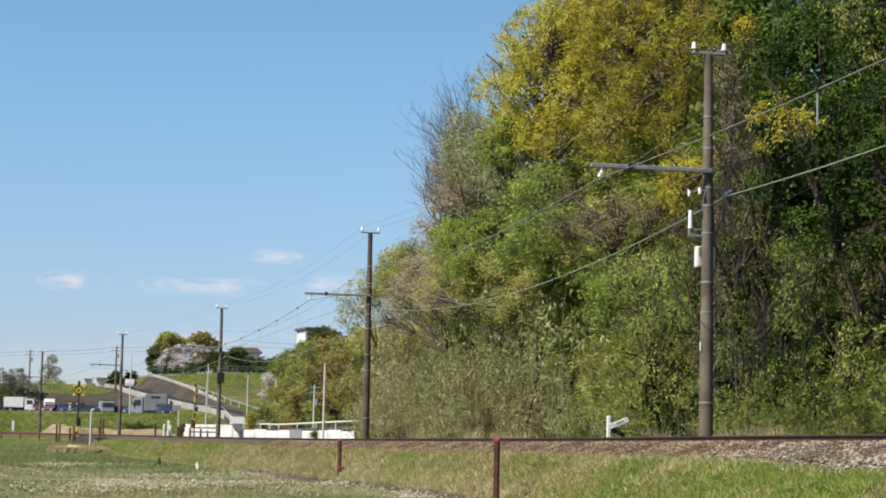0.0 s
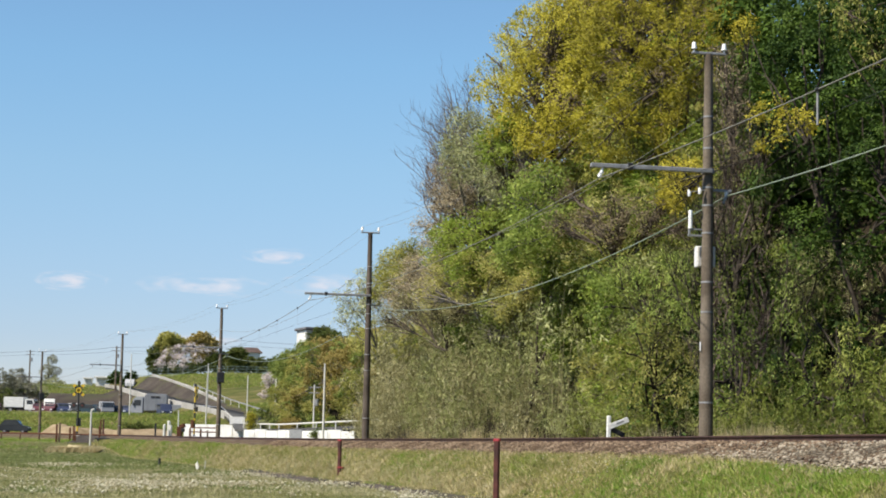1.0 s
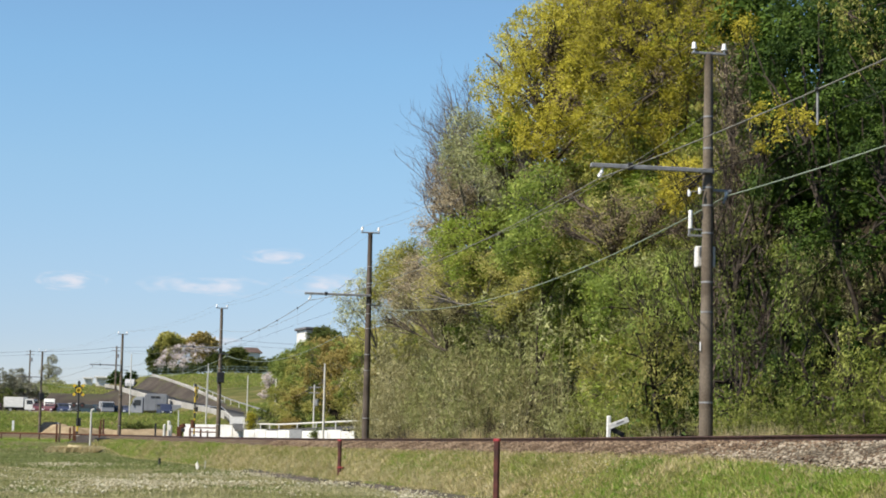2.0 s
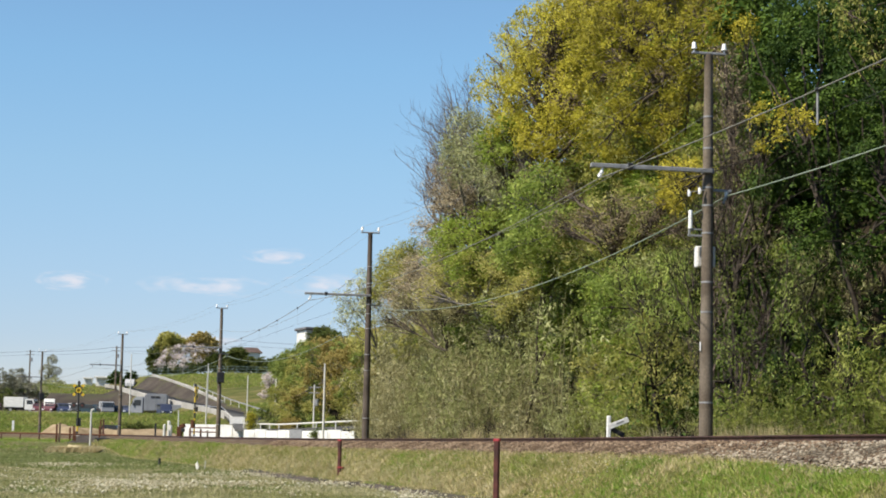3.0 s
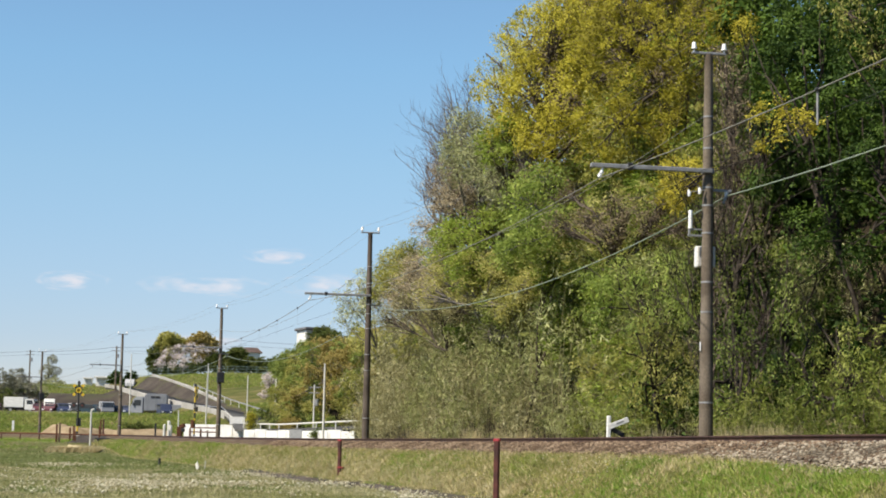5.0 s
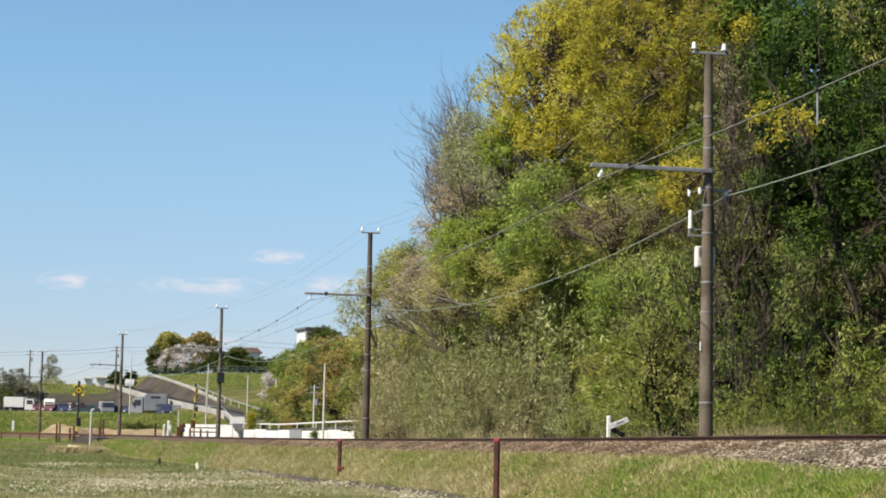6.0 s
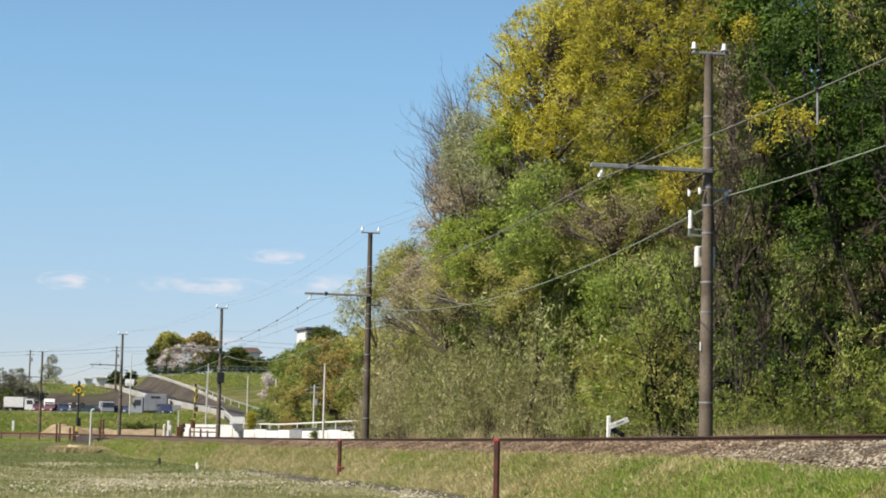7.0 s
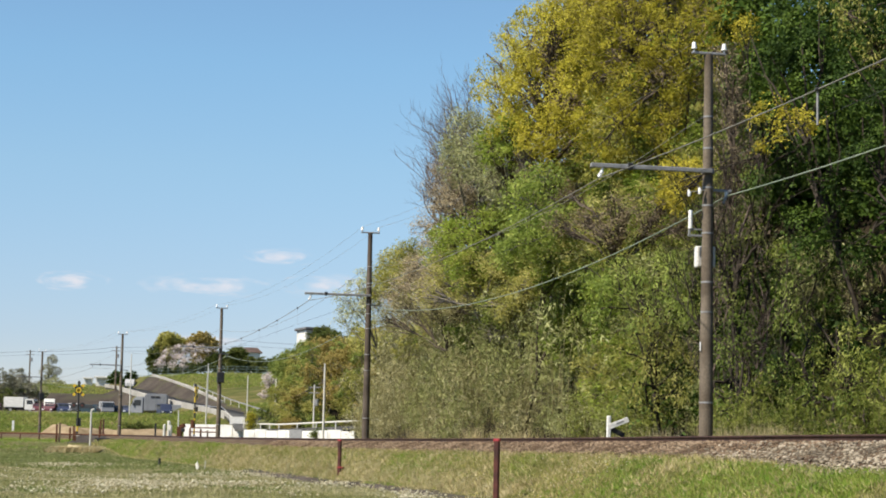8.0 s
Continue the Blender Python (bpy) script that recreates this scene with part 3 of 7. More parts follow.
clump_tree("oak_tree", "tall oak in yellow-green new leaf on the wooded slope", "tree", (5.6, 79), [(3.30, 77, 15.28, 1.58), (2.58, 77, 14.25, 1.21), (4.77, 79, 17.76, 2.03), (2.06, 79, 15.50, 0.90), (3.72, 76, 13.51, 1.30), (5.68, 77, 15.56, 1.80), (3.06, 79, 17.03, 1.24), (4.63, 76, 14.35, 1.52), (4.23, 80, 19.02, 1.19), (1.88, 80, 16.73, 0.55), (3.94, 77, 12.48, 0.66), (1.69, 80, 14.74, 0.59), (2.54, 81, 18.37, 0.60), (1.60, 81, 15.73, 0.65), (1.80, 81, 17.52, 0.51), (2.31, 81, 18.01, 0.56), (2.99, 81, 19.10, 0.60), (1.40, 81, 16.44, 0.37)], OAK, BARK, 0.36, 78, 0.165, 0.092, 0.7, 0.7, 0.0, 0.45, gaps=0.02, patch=0.85)
clump_tree("oak_tree", "broad oak in yellow-green new leaf behind the pole", "tree", (9.5, 70), [(6.46, 70, 16.14, 1.90), (8.03, 67, 14.86, 1.43), (5.73, 67, 12.25, 1.30), (8.66, 69, 16.69, 1.58), (7.19, 69, 13.82, 1.58), (5.53, 74, 17.73, 1.58), (5.34, 68, 11.67, 0.82), (7.45, 72, 19.03, 2.36), (9.44, 66, 15.66, 0.85), (7.88, 68, 12.36, 0.97), (6.43, 68, 10.94, 0.58)], OAK, BARK, 0.36, 78, 0.165, 0.092, 0.7, 0.7, 0.0, 0.45, gaps=0.02, patch=0.85)
clump_tree("oak_tree", "oak with golden young leaves beside the pole", "tree", (10.6, 64), [(8.35, 52, 10.26, 0.25), (8.61, 51.5, 10.37, 0.29), (8.89, 51, 9.93, 0.26), (9.23, 51, 10.08, 0.25), (8.59, 51, 9.50, 0.22), (9.46, 50.5, 9.71, 0.17), (8.13, 52, 10.53, 0.22), (7.23, 60, 9.53, 0.72), (9.46, 62, 14.67, 0.42), (6.86, 59, 8.92, 0.51), (8.27, 51, 9.20, 0.16), (7.62, 59, 9.71, 0.37)], GOLD, SHADEBARK, 0.25, 60, 0.12, 0.085, 0.65, gaps=-0.35, patch=2.2, stout=0.35)
clump_tree("oak_tree", "oak with hanging yellow catkins high on the slope", "tree", (14.6, 58), [(11.41, 54, 13.38, 0.77), (12.03, 54, 12.74, 0.62), (11.34, 56, 14.15, 0.72), (11.69, 54, 12.18, 0.39)], OLIVE, BARK, 0.42, 26, 0.14, 0.12, 0.4, 0.7, 0.9)
clump_tree("evergreen_tree", "tall dark evergreen oak at the edge of the wood", "tree", (11.2, 52), [(9.78, 55, 13.58, 0.66), (9.01, 54, 12.25, 0.56), (9.97, 53, 12.15, 0.67), (9.84, 54, 11.19, 0.59), (10.31, 52, 10.53, 0.65), (9.21, 53, 9.29, 0.58), (9.82, 51, 8.67, 0.61), (8.52, 53, 8.51, 0.42), (9.30, 50, 7.01, 0.63), (9.07, 50.5, 6.62, 0.35), (9.15, 57, 12.21, 0.42), (9.36, 60, 14.10, 0.38), (10.96, 57, 14.01, 0.62), (9.82, 57, 11.22, 0.36)], EVERGREEN, SHADEBARK, 0.38, 110, 0.17, 0.085, 0.65, 0.5, 0.3, 0.08, gaps=-0.08, patch=1.0, stout=0.6)
clump_tree("evergreen_tree", "dense dark evergreen tree over the trackside scrub", "tree", (12.6, 49), [(10.55, 51, 11.64, 0.61), (11.03, 50, 10.72, 0.60), (10.95, 51, 10.08, 0.55), (10.52, 50, 8.80, 0.57), (10.92, 49, 9.02, 0.56), (10.27, 50, 8.00, 0.49), (9.58, 48.5, 6.46, 0.50), (10.10, 47.5, 6.26, 0.52), (10.80, 48.5, 7.89, 0.36), (12.04, 52, 12.48, 0.82), (11.15, 47, 7.02, 0.54), (9.83, 48.5, 6.11, 0.30)], EVERGREEN, SHADEBARK, 0.38, 110, 0.17, 0.085, 0.65, 0.5, 0.3, 0.08, gaps=-0.08, patch=1.0, stout=0.6)
# added backing evergreen: closes sky gaps, its dark leaves stand in for shade
clump_tree("evergreen_tree", "added backing evergreen deep in the wood, dark leaves in place of shade", "tree", (14.5, 66), [(10.37, 64, 13.84, 1.10), (11.66, 64, 14.99, 1.28), (13.15, 64, 15.03, 1.37), (10.77, 62, 12.00, 1.06), (12.02, 62, 11.31, 1.24), (13.46, 62, 12.06, 1.33), (14.08, 64, 15.42, 1.28), (10.30, 66, 16.16, 1.13), (12.74, 62, 9.70, 1.06), (11.13, 63, 9.98, 0.90), (13.81, 62, 9.72, 0.97)], EVERGREEN, SHADEBARK, 0.55, 110, 0.34, 0.22, 0.65, 0.8, 0.3, 0.1)
# added to fill the hollows, where dark leaves replace the missing shade
clump_tree("evergreen_tree", "added low evergreen under the tall ones, dark leaves in place of shade", "tree", (12.0, 59), [(11.23, 57, 4.9, 0.5), (11.9, 56, 4.7, 0.5), (12.25, 55, 4.49, 0.63), (9.11, 56, 3.84, 0.64), (8.48, 55, 2.84, 0.57), (10.23, 56, 3.86, 0.64), (7.72, 60, 3.12, 0.51), (9.59, 58, 6.26, 0.60), (6.45, 61, 3.12, 0.59), (7.44, 62, 3.88, 0.71), (6.95, 60, 2.68, 0.51), (7.93, 61, 3.85, 0.52), (5.94, 61, 2.59, 0.38)], EVERGREEN, SHADEBARK, 0.5, 60, 0.26, 0.14, 0.6, 0.7, 0.3, 0.1)
# added behind the oaks; dull brown leaf colour acts as shade between clumps
clump_tree("oak_tree", "added backing oak deep in the wood, shade put in as brown leaves", "tree", (10.5, 88), [(4.83, 86, 18.71, 1.35), (6.69, 86, 19.51, 1.96), (8.97, 84, 19.14, 2.04), (5.60, 84, 15.86, 1.56), (7.60, 82, 15.80, 1.87), (9.72, 80, 15.73, 1.83), (6.44, 82, 13.38, 1.29), (11.10, 80, 17.87, 1.71), (8.37, 80, 12.89, 1.37), (10.35, 76, 13.47, 1.30), (10.66, 84, 20.91, 1.92)], TANGLE, SHADEBARK, 0.6, 95, 0.34, 0.28, 0.65, 0.8, 0.2, 0.3)
tree("broadleaf_tree", "slender tree with pale green spring leaves", "tree", (4.6, 74), [(3.11, 70, 9.93, 1.24), (2.89, 69, 8.51, 1.28), (3.65, 71, 10.89, 0.81), (3.91, 68, 8.72, 0.97), (2.43, 70, 8.2, 1.0)], PALEGREEN, GREYBARK)
clump_tree("broadleaf_tree", "pale grey-green tree coming into leaf", "tree", (2.6, 84), [(1.02, 81, 14.06, 1.02), (0.41, 82, 13.68, 0.70), (0.74, 82, 14.81, 0.56), (1.45, 80, 12.86, 1.01), (0.66, 82, 12.90, 0.80), (2.24, 79, 11.82, 0.95), (1.66, 80, 13.68, 0.69)], GREYGREEN, GREYBARK, 0.36, 64, 0.19, 0.1, 0.6)
tree("broadleaf_tree", "small tree with bright green young leaves", "tree", (3.4, 81), [(2.05, 77, 12.67, 0.84), (2.59, 77, 13.69, 0.77), (1.73, 78, 13.38, 0.56)], BRIGHT, BARK, 0.12, 0.8)
tree("broadleaf_tree", "leafy tree with bright green leaves on the slope", "tree", (2.4, 88), [(0.49, 83, 9.79, 1.14), (1.52, 81, 10.19, 1.16), (-0.09, 86, 9.46, 0.88), (1.09, 81, 8.43, 1.16), (0.13, 85, 10.48, 0.73), (2.18, 80, 10.44, 0.8)], BRIGHT, BARK, 0.12, 0.8)
tree("broadleaf_tree", "young tree with brown buds and few leaves", "tree", (2.6, 90), [(0.82, 84, 11.96, 1.2), (-0.02, 86, 12.07, 1.11), (1.54, 84, 12.34, 0.96), (-0.63, 88, 11.04, 0.96), (0.32, 85, 12.94, 0.97), (0.14, 86, 10.33, 1.11), (1.54, 83, 11.25, 1.07), (-0.35, 88, 10.03, 1.01)], BROWNBUD, GREYBARK, 0.08, 0.95)
tree("broadleaf_tree", "rounded olive-green tree at the end of the slope", "tree", (0.3, 104), [(-2.37, 99, 10.45, 0.96), (-1.57, 98, 10.82, 0.84), (-3.04, 101, 9.8, 0.81), (-3.52, 102, 9.0, 0.7), (-2.32, 98, 9.14, 0.95), (-1.76, 97, 9.77, 0.94)], OLIVE, GREYBARK, 0.1, 1.8)
tree("broadleaf_tree", "grey-brown budding tree among green ones", "tree", (0.8, 98), [(-1.24, 95, 9.88, 0.81), (-0.48, 93, 9.39, 0.8), (-1.65, 95, 9.05, 0.81), (-0.8, 92, 8.43, 0.89), (0.07, 89, 8.08, 0.92), (-2.26, 96, 8.29, 0.82)], BROWNBUD, GREYBARK, 0.085, 1.9)
clump_tree("broadleaf_tree", "sparse tree with thin pale yellow-green leaves", "tree", (-2.6, 110), [(-4.59, 108, 9.68, 0.80), (-5.26, 108, 9.11, 0.62), (-4.07, 107, 9.99, 0.67), (-4.84, 108, 8.44, 0.74), (-3.84, 106, 8.54, 0.79), (-5.55, 110, 8.31, 0.50), (-4.42, 108, 10.37, 0.43)], GREYGREEN, GREYBARK, 0.44, 64, 0.19, 0.1, 0.6, 0.5, 0.0, 0.6, stout=0.35)
tree("broadleaf_tree", "shrubby tree with brown-green leaves", "tree", (6.6, 68), [(6.44, 65, 9.58, 1.02), (5.59, 66, 9.11, 1.13), (4.91, 67, 8.83, 1.05), (6.8, 63, 8.24, 0.9), (4.41, 68, 7.95, 1.07), (5.71, 65, 7.87, 1.02)], OLIVE, BARK, 0.1, 0.3)
tree("broadleaf_tree", "shrub with fresh green leaves in the thicket", "tree", (3.0, 73), [(4.48, 70, 5.93, 0.6), (4.29, 70, 4.92, 0.64), (4.63, 71, 6.81, 0.57), (3.91, 71, 7.41, 0.71)], BRIGHT, BARK, 0.12, 0.9)
tree("broadleaf_tree", "green tree before the pale house", "tree", (-16.6, 207), [(-16.13, 206, 8.7, 1.65), (-15.41, 206, 10.19, 1.06), (-14.64, 208, 11.3, 0.65), (-13.75, 208, 11.32, 0.77), (-16.39, 205, 6.32, 1.76), (-14.65, 206, 8.44, 1.65), (-13.29, 208, 9.96, 0.83)], FARGREEN, BARK, 0.19, 0.6)
tree("broadleaf_tree", "dark green tree before the pale house", "tree", (-14.2, 206), [(-12.87, 207, 12.06, 0.71), (-11.7, 206, 12.38, 0.82), (-10.7, 205, 12.23, 0.82), (-13.34, 205, 10.18, 1.05), (-10.51, 204, 11.36, 1.46)], MIDGREEN, BARK, 0.19, 0.6)
tree("broadleaf_tree", "leafy olive-green tree over the bamboo grass", "tree", (2.6, 82), [(0.16, 83, 8.82, 1.0), (1.34, 81, 7.62, 0.97), (2.27, 78, 8.41, 0.94), (3.17, 75, 7.41, 0.9), (2.6, 77, 6.67, 0.84), (-0.54, 85, 7.77, 0.87)], OLIVE, GREYBARK, 0.11, 0.8)
tree("broadleaf_tree", "light green tree in the middle of the slope", "tree", (6.2, 68), [(4.11, 71, 7.82, 0.91), (5.01, 68, 7.37, 0.87), (5.91, 66, 6.83, 0.79), (6.63, 63, 6.97, 0.76), (5.52, 67, 6.52, 0.8), (6.47, 65, 6.39, 0.74)], PALEGREEN, GREYBARK, 0.11, 0.7)
tree("shrub", "tall dry brushwood with grey-brown twigs and leaves", "shrub", (0.6, 92), [(-1.65, 93, 7.69, 0.96), (-0.43, 90, 7.38, 0.93), (0.71, 87, 7.07, 0.89), (0.32, 88, 8.01, 0.75), (1.65, 84, 6.77, 0.82), (-2.51, 96, 7.32, 0.82), (1.41, 85, 7.69, 0.73)], SASADRY, BARK, 0.1, 1.2, "trees of the wood", 1.0, False, 0.3, 0.2)
tree("shrub", "tall olive brushwood over the bamboo grass", "shrub", (3.4, 79), [(2.22, 79, 6.91, 0.81), (3.05, 77, 6.24, 0.79), (3.83, 75, 6.24, 0.73), (2.65, 79, 7.83, 0.77), (2.04, 80, 5.83, 0.78)], SASA, GREYBARK, 0.11, 1.0, "trees of the wood", 1.0, False, 0.3, 0.3)

tree("shrub", "leafy scrub with light olive leaves on the slope", "shrub", (3.0, 82), [(1.08, 81, 8.66, 0.79), (2.21, 79.5, 8.43, 0.82), (3.24, 77, 8.01, 0.79), (0.42, 84, 8.07, 0.82), (1.58, 82, 7.82, 0.8), (3.92, 75, 7.21, 0.73), (2.63, 78, 7.08, 0.67)], OLIVE, BARK, 0.1, 1.1, "trees of the wood")
tree("shrub", "scrub with yellow-green leaves in the middle of the slope", "shrub", (5.2, 72), [(4.43, 71, 6.6, 0.69), (5.1, 69, 5.87, 0.67), (5.82, 67, 5.76, 0.65), (4.79, 70, 5.33, 0.64), (6.48, 65, 5.64, 0.59)], PALEGREEN, BARK, 0.1, 0.9, "trees of the wood")
tree("broadleaf_tree", "half-bare tree with tangled brown twigs and dry leaves", "tree", (6.6, 66), [(3.85, 67, 8.9, 0.61), (4.76, 65, 8.89, 0.67), (5.7, 63, 8.91, 0.68), (6.51, 62, 8.45, 0.64), (7.37, 61, 8.18, 0.52), (5.35, 63, 8.18, 0.61), (7.04, 62, 9.0, 0.5), (4.32, 67, 9.79, 0.54)], TANGLE, BARK, 0.085, 0.75)
tree("shrub", "tall bamboo scrub behind the pole with narrow olive leaves", "shrub", (6.3, 63), [(5.99, 62, 6.78, 0.6), (6.68, 61, 6.88, 0.59), (7.32, 60.5, 6.41, 0.52), (6.35, 62, 5.98, 0.6), (7.07, 60.5, 5.54, 0.59), (5.83, 62, 5.08, 0.57), (7.43, 60, 7.03, 0.41), (6.44, 61, 4.86, 0.56)], SASA, BARK, 0.13, 0.8, "trees of the wood", 1.0, False, 0.28, 0.4)
# added to close sky holes; the dull brown colour holds the shade
clump_tree("broadleaf_tree", "added backing tree deep on the slope, dull brown leaves in place of shade", "tree", (4.6, 93), [(2.99, 88, 13.92, 1.26), (2.12, 88, 12.75, 1.21), (3.81, 87, 14.81, 1.12), (1.64, 88, 11.34, 1.26), (0.37, 90, 12.32, 0.93), (3.80, 86, 12.65, 1.11), (5.17, 84, 12.42, 1.20), (2.36, 86, 10.13, 1.23), (3.4, 86, 13.75, 0.75), (3.95, 86, 13.9, 0.7)], TANGLE, BARK, 0.6, 50, 0.3, 0.2, 0.6)
clump_tree("broadleaf_tree", "tree in thin yellow-green young leaf behind the oak", "tree", (4.4, 86), [(2.34, 85, 18.0, 0.49), (2.89, 85, 17.34, 0.66), (2.26, 85, 16.95, 0.49), (3.4, 85, 16.6, 0.73), (2.52, 85, 15.96, 0.63), (3.17, 85, 15.36, 0.68), (2.04, 85, 15.7, 0.41), (3.68, 85, 14.62, 0.61), (2.94, 85, 14.43, 0.58), (2.35, 85, 14.82, 0.46), (3.3, 85, 18.1, 0.58), (2.8, 85, 18.59, 0.44)], OLIVE, GREYBARK, 0.36, 60, 0.19, 0.1, 0.6, 0.6, 0.0, 0.6, gaps=-0.25, stout=0.6)
bare_tree("leafless grey tree with fine twigs against the sky", (3.71, 86.97), 10.9, (-0.25, 0.0), 8275, 5, 0.1)
bare_tree("leafless grey tree with fine twigs against the sky", (4.44, 85.18), 10.4, (-0.29, 0.0), 5354, 5, 0.1)
bare_tree("leafless grey tree with fine twigs against the sky", (4.18, 85.79), 12.3, (-0.27, 0.0), 8268, 5, 0.1)
bare_tree("leafless grey tree with fine twigs against the sky", (4.21, 87.61), 10.6, (-0.23, 0.0), 4226, 5, 0.1)
bare_tree("leafless grey tree with fine twigs against the sky", (4.43, 85.55), 12.3, (-0.09, 0.0), 3459, 5, 0.1)
bare_tree("leafless grey tree with fine twigs against the sky", (3.4, 86.91), 11.8, (-0.29, 0.0), 7802, 5, 0.1)
bare_tree("leafless grey tree with fine twigs against the sky", (2.84, 87.31), 12.0, (-0.21, 0.0), 5786, 5, 0.1)
bare_tree("leafless grey tree with fine twigs against the sky", (3.41, 86.69), 11.1, (-0.07, 0.0), 3317, 5, 0.1)
bare_tree("tall bare tree with brown limbs beside the evergreens", (8.5, 54.0), 9.5, (0.02, -0.05), 81, 5, 0.065, SHADEBARK)
bare_tree("tall bare tree with brown limbs beside the evergreens", (8.9, 55.5), 10.5, (-0.02, -0.05), 83, 5, 0.065, SHADEBARK)
clump_tree("broadleaf_tree", "bare tree hung with brown dry twigs and dead vines", "tree", (8.9, 61), [(8.91, 61, 12.87, 0.59), (8.86, 60, 11.63, 0.58), (8.55, 59, 10.25, 0.54), (8.78, 58, 9.09, 0.46), (8.87, 62, 13.87, 0.46), (8.17, 58, 8.07, 0.43), (8.91, 58, 10.10, 0.36), (8.85, 56, 7.85, 0.32), (8.94, 55, 6.47, 0.28)], TANGLE, BARK, 0.24, 20, 0.14, 0.1, 0.35, 0.9, 0.6, 1.0, stout=0.5)
bare_tree("tangle of brown dry branches behind the pole", (8.6, 57.5), 11.5, (0.03, -0.02), 101, 5, 0.07, SHADEBARK)
bare_tree("tangle of brown dry branches behind the pole", (7.9, 56.5), 9.5, (-0.02, -0.02), 103, 5, 0.06, TWIG)
bare_tree("tangle of brown dry branches behind the pole", (8.35, 55.5), 8.0, (0.02, 0.0), 107, 5, 0.055, TWIG)
bare_tree("leafless tree with pale twigs in the wood", (9.6, 60), 5.0, (0.1, -0.2), 9, 5, 0.05)
bare_tree("leafless tree with pale twigs in the wood", (8.6, 58.5), 4.4, (-0.1, -0.2), 13, 5, 0.05)
bare_tree("leafless tree with pale twigs in the wood", (8.7, 55), 5.2, (0.0, -0.15), 31, 5, 0.05)
bare_tree("leafless tree with pale twigs in the wood", (8.2, 57), 5.0, (0.05, -0.15), 37, 5, 0.05)


clump_tree("shrub", "tall leafy green shrub at the foot of the wood", "shrub", (9.2, 47.5), [(8.20, 47.5, 3.53, 0.43), (7.99, 47, 3.10, 0.40), (8.91, 48, 3.98, 0.41), (8.76, 46.5, 2.77, 0.45), (8.17, 46.5, 2.69, 0.32), (8.72, 48.5, 4.42, 0.28), (9.35, 45.5, 2.56, 0.47), (8.93, 45, 2.16, 0.28)], SHRUBGREEN, SHADEBARK, 0.27, 44, 0.14, 0.095, 0.45, 0.8, 0.9, 0.2, "shrubs along the track", -0.05, 1.7)
clump_tree("shrub", "broad yellow-green bamboo shrub at the foot of the wood", "shrub", (9.9, 46.0), [(9.09, 46.5, 3.44, 0.48), (9.72, 46, 3.43, 0.45), (9.73, 47, 4.15, 0.30), (9.83, 45, 3.01, 0.36), (9.48, 45.5, 3.15, 0.32), (9.04, 48, 4.60, 0.27), (9.80, 44, 2.41, 0.43)], BAMBOO, SHADEBARK, 0.27, 44, 0.14, 0.1, 0.38, 0.8, 1.0, 0.2, "shrubs along the track", -0.05, 1.7)
clump_tree("shrub", "olive-green shrub beside the pole", "shrub", (7.5, 49.5), [(7.57, 51, 4.03, 0.50), (7.21, 50, 3.40, 0.37), (7.79, 51.5, 4.65, 0.35), (7.14, 49.5, 2.68, 0.40), (7.93, 51, 3.82, 0.26), (6.79, 48.5, 2.16, 0.25)], SHRUBGREEN, SHADEBARK, 0.27, 40, 0.14, 0.095, 0.42, 0.8, 0.9, 0.2, "shrubs along the track", -0.05, 1.7)
clump_tree("shrub", "sunlit olive shrub with narrow leaves before the bamboo", "shrub", (6.4, 57.5), [(5.78, 56, 4.7, 0.42), (6.49, 56, 4.39, 0.48), (7.1, 56, 3.8, 0.38), (5.92, 56, 3.64, 0.48), (6.72, 56, 3.12, 0.45), (5.41, 56, 2.96, 0.35), (6.09, 56, 2.79, 0.35), (5.19, 56, 3.99, 0.35)], OLIVE, SHADEBARK, 0.28, 44, 0.14, 0.09, 0.4, 0.8, 0.9, 0.2, "shrubs along the track", -0.2, 1.6)
clump_tree("ivy_trunk", "tree trunk clad in hanging yellow-green ivy", "tree", (8.75, 50.0), [(8.80, 50, 6.23, 0.20), (8.76, 50, 5.73, 0.26), (8.82, 50, 5.23, 0.31), (8.64, 49.5, 4.69, 0.34), (8.90, 49.5, 4.98, 0.23)], SHRUBGREEN, SHADEBARK, 0.26, 40, 0.12, 0.09, 0.45, 0.8, 1.1, 0.3)
clump_tree("ivy_trunk", "tree trunk clad in dull green ivy behind the pole", "tree", (7.6, 52.5), [(7.84, 54, 6.98, 0.37), (8.30, 55, 7.89, 0.35), (7.55, 53, 5.96, 0.39), (8.31, 54, 6.37, 0.31), (7.86, 53, 5.35, 0.36), (8.62, 54, 7.15, 0.25), (8.69, 55, 8.38, 0.25)], MIDGREEN, SHADEBARK, 0.28, 34, 0.13, 0.09, 0.5, 0.8, 1.1, 0.4)
# paler leaf material than BAMBOO carries the sunlight on this clump
clump_tree("bamboo_clump", "tall bamboo clump beside the pole, its sunlight put in as pale leaves", "bamboo", (6.6, 60.5), [(6.93, 58, 6.74, 0.46), (7.22, 57, 6.13, 0.39), (6.60, 58, 6.06, 0.46), (7.02, 57, 5.34, 0.46), (6.39, 59, 5.34, 0.44), (5.97, 60, 6.34, 0.48), (5.54, 61, 6.94, 0.42), (5.28, 62, 6.35, 0.46), (6.56, 60, 7.22, 0.34), (5.88, 59, 4.91, 0.44), (4.89, 64, 7.02, 0.40), (5.02, 63, 5.49, 0.43)], PALEGREEN, SHADEBARK, 0.27, 44, 0.13, 0.1, 0.4, 0.8, 0.9, 0.2, gaps=-0.2, patch=1.6, stout=0.25)
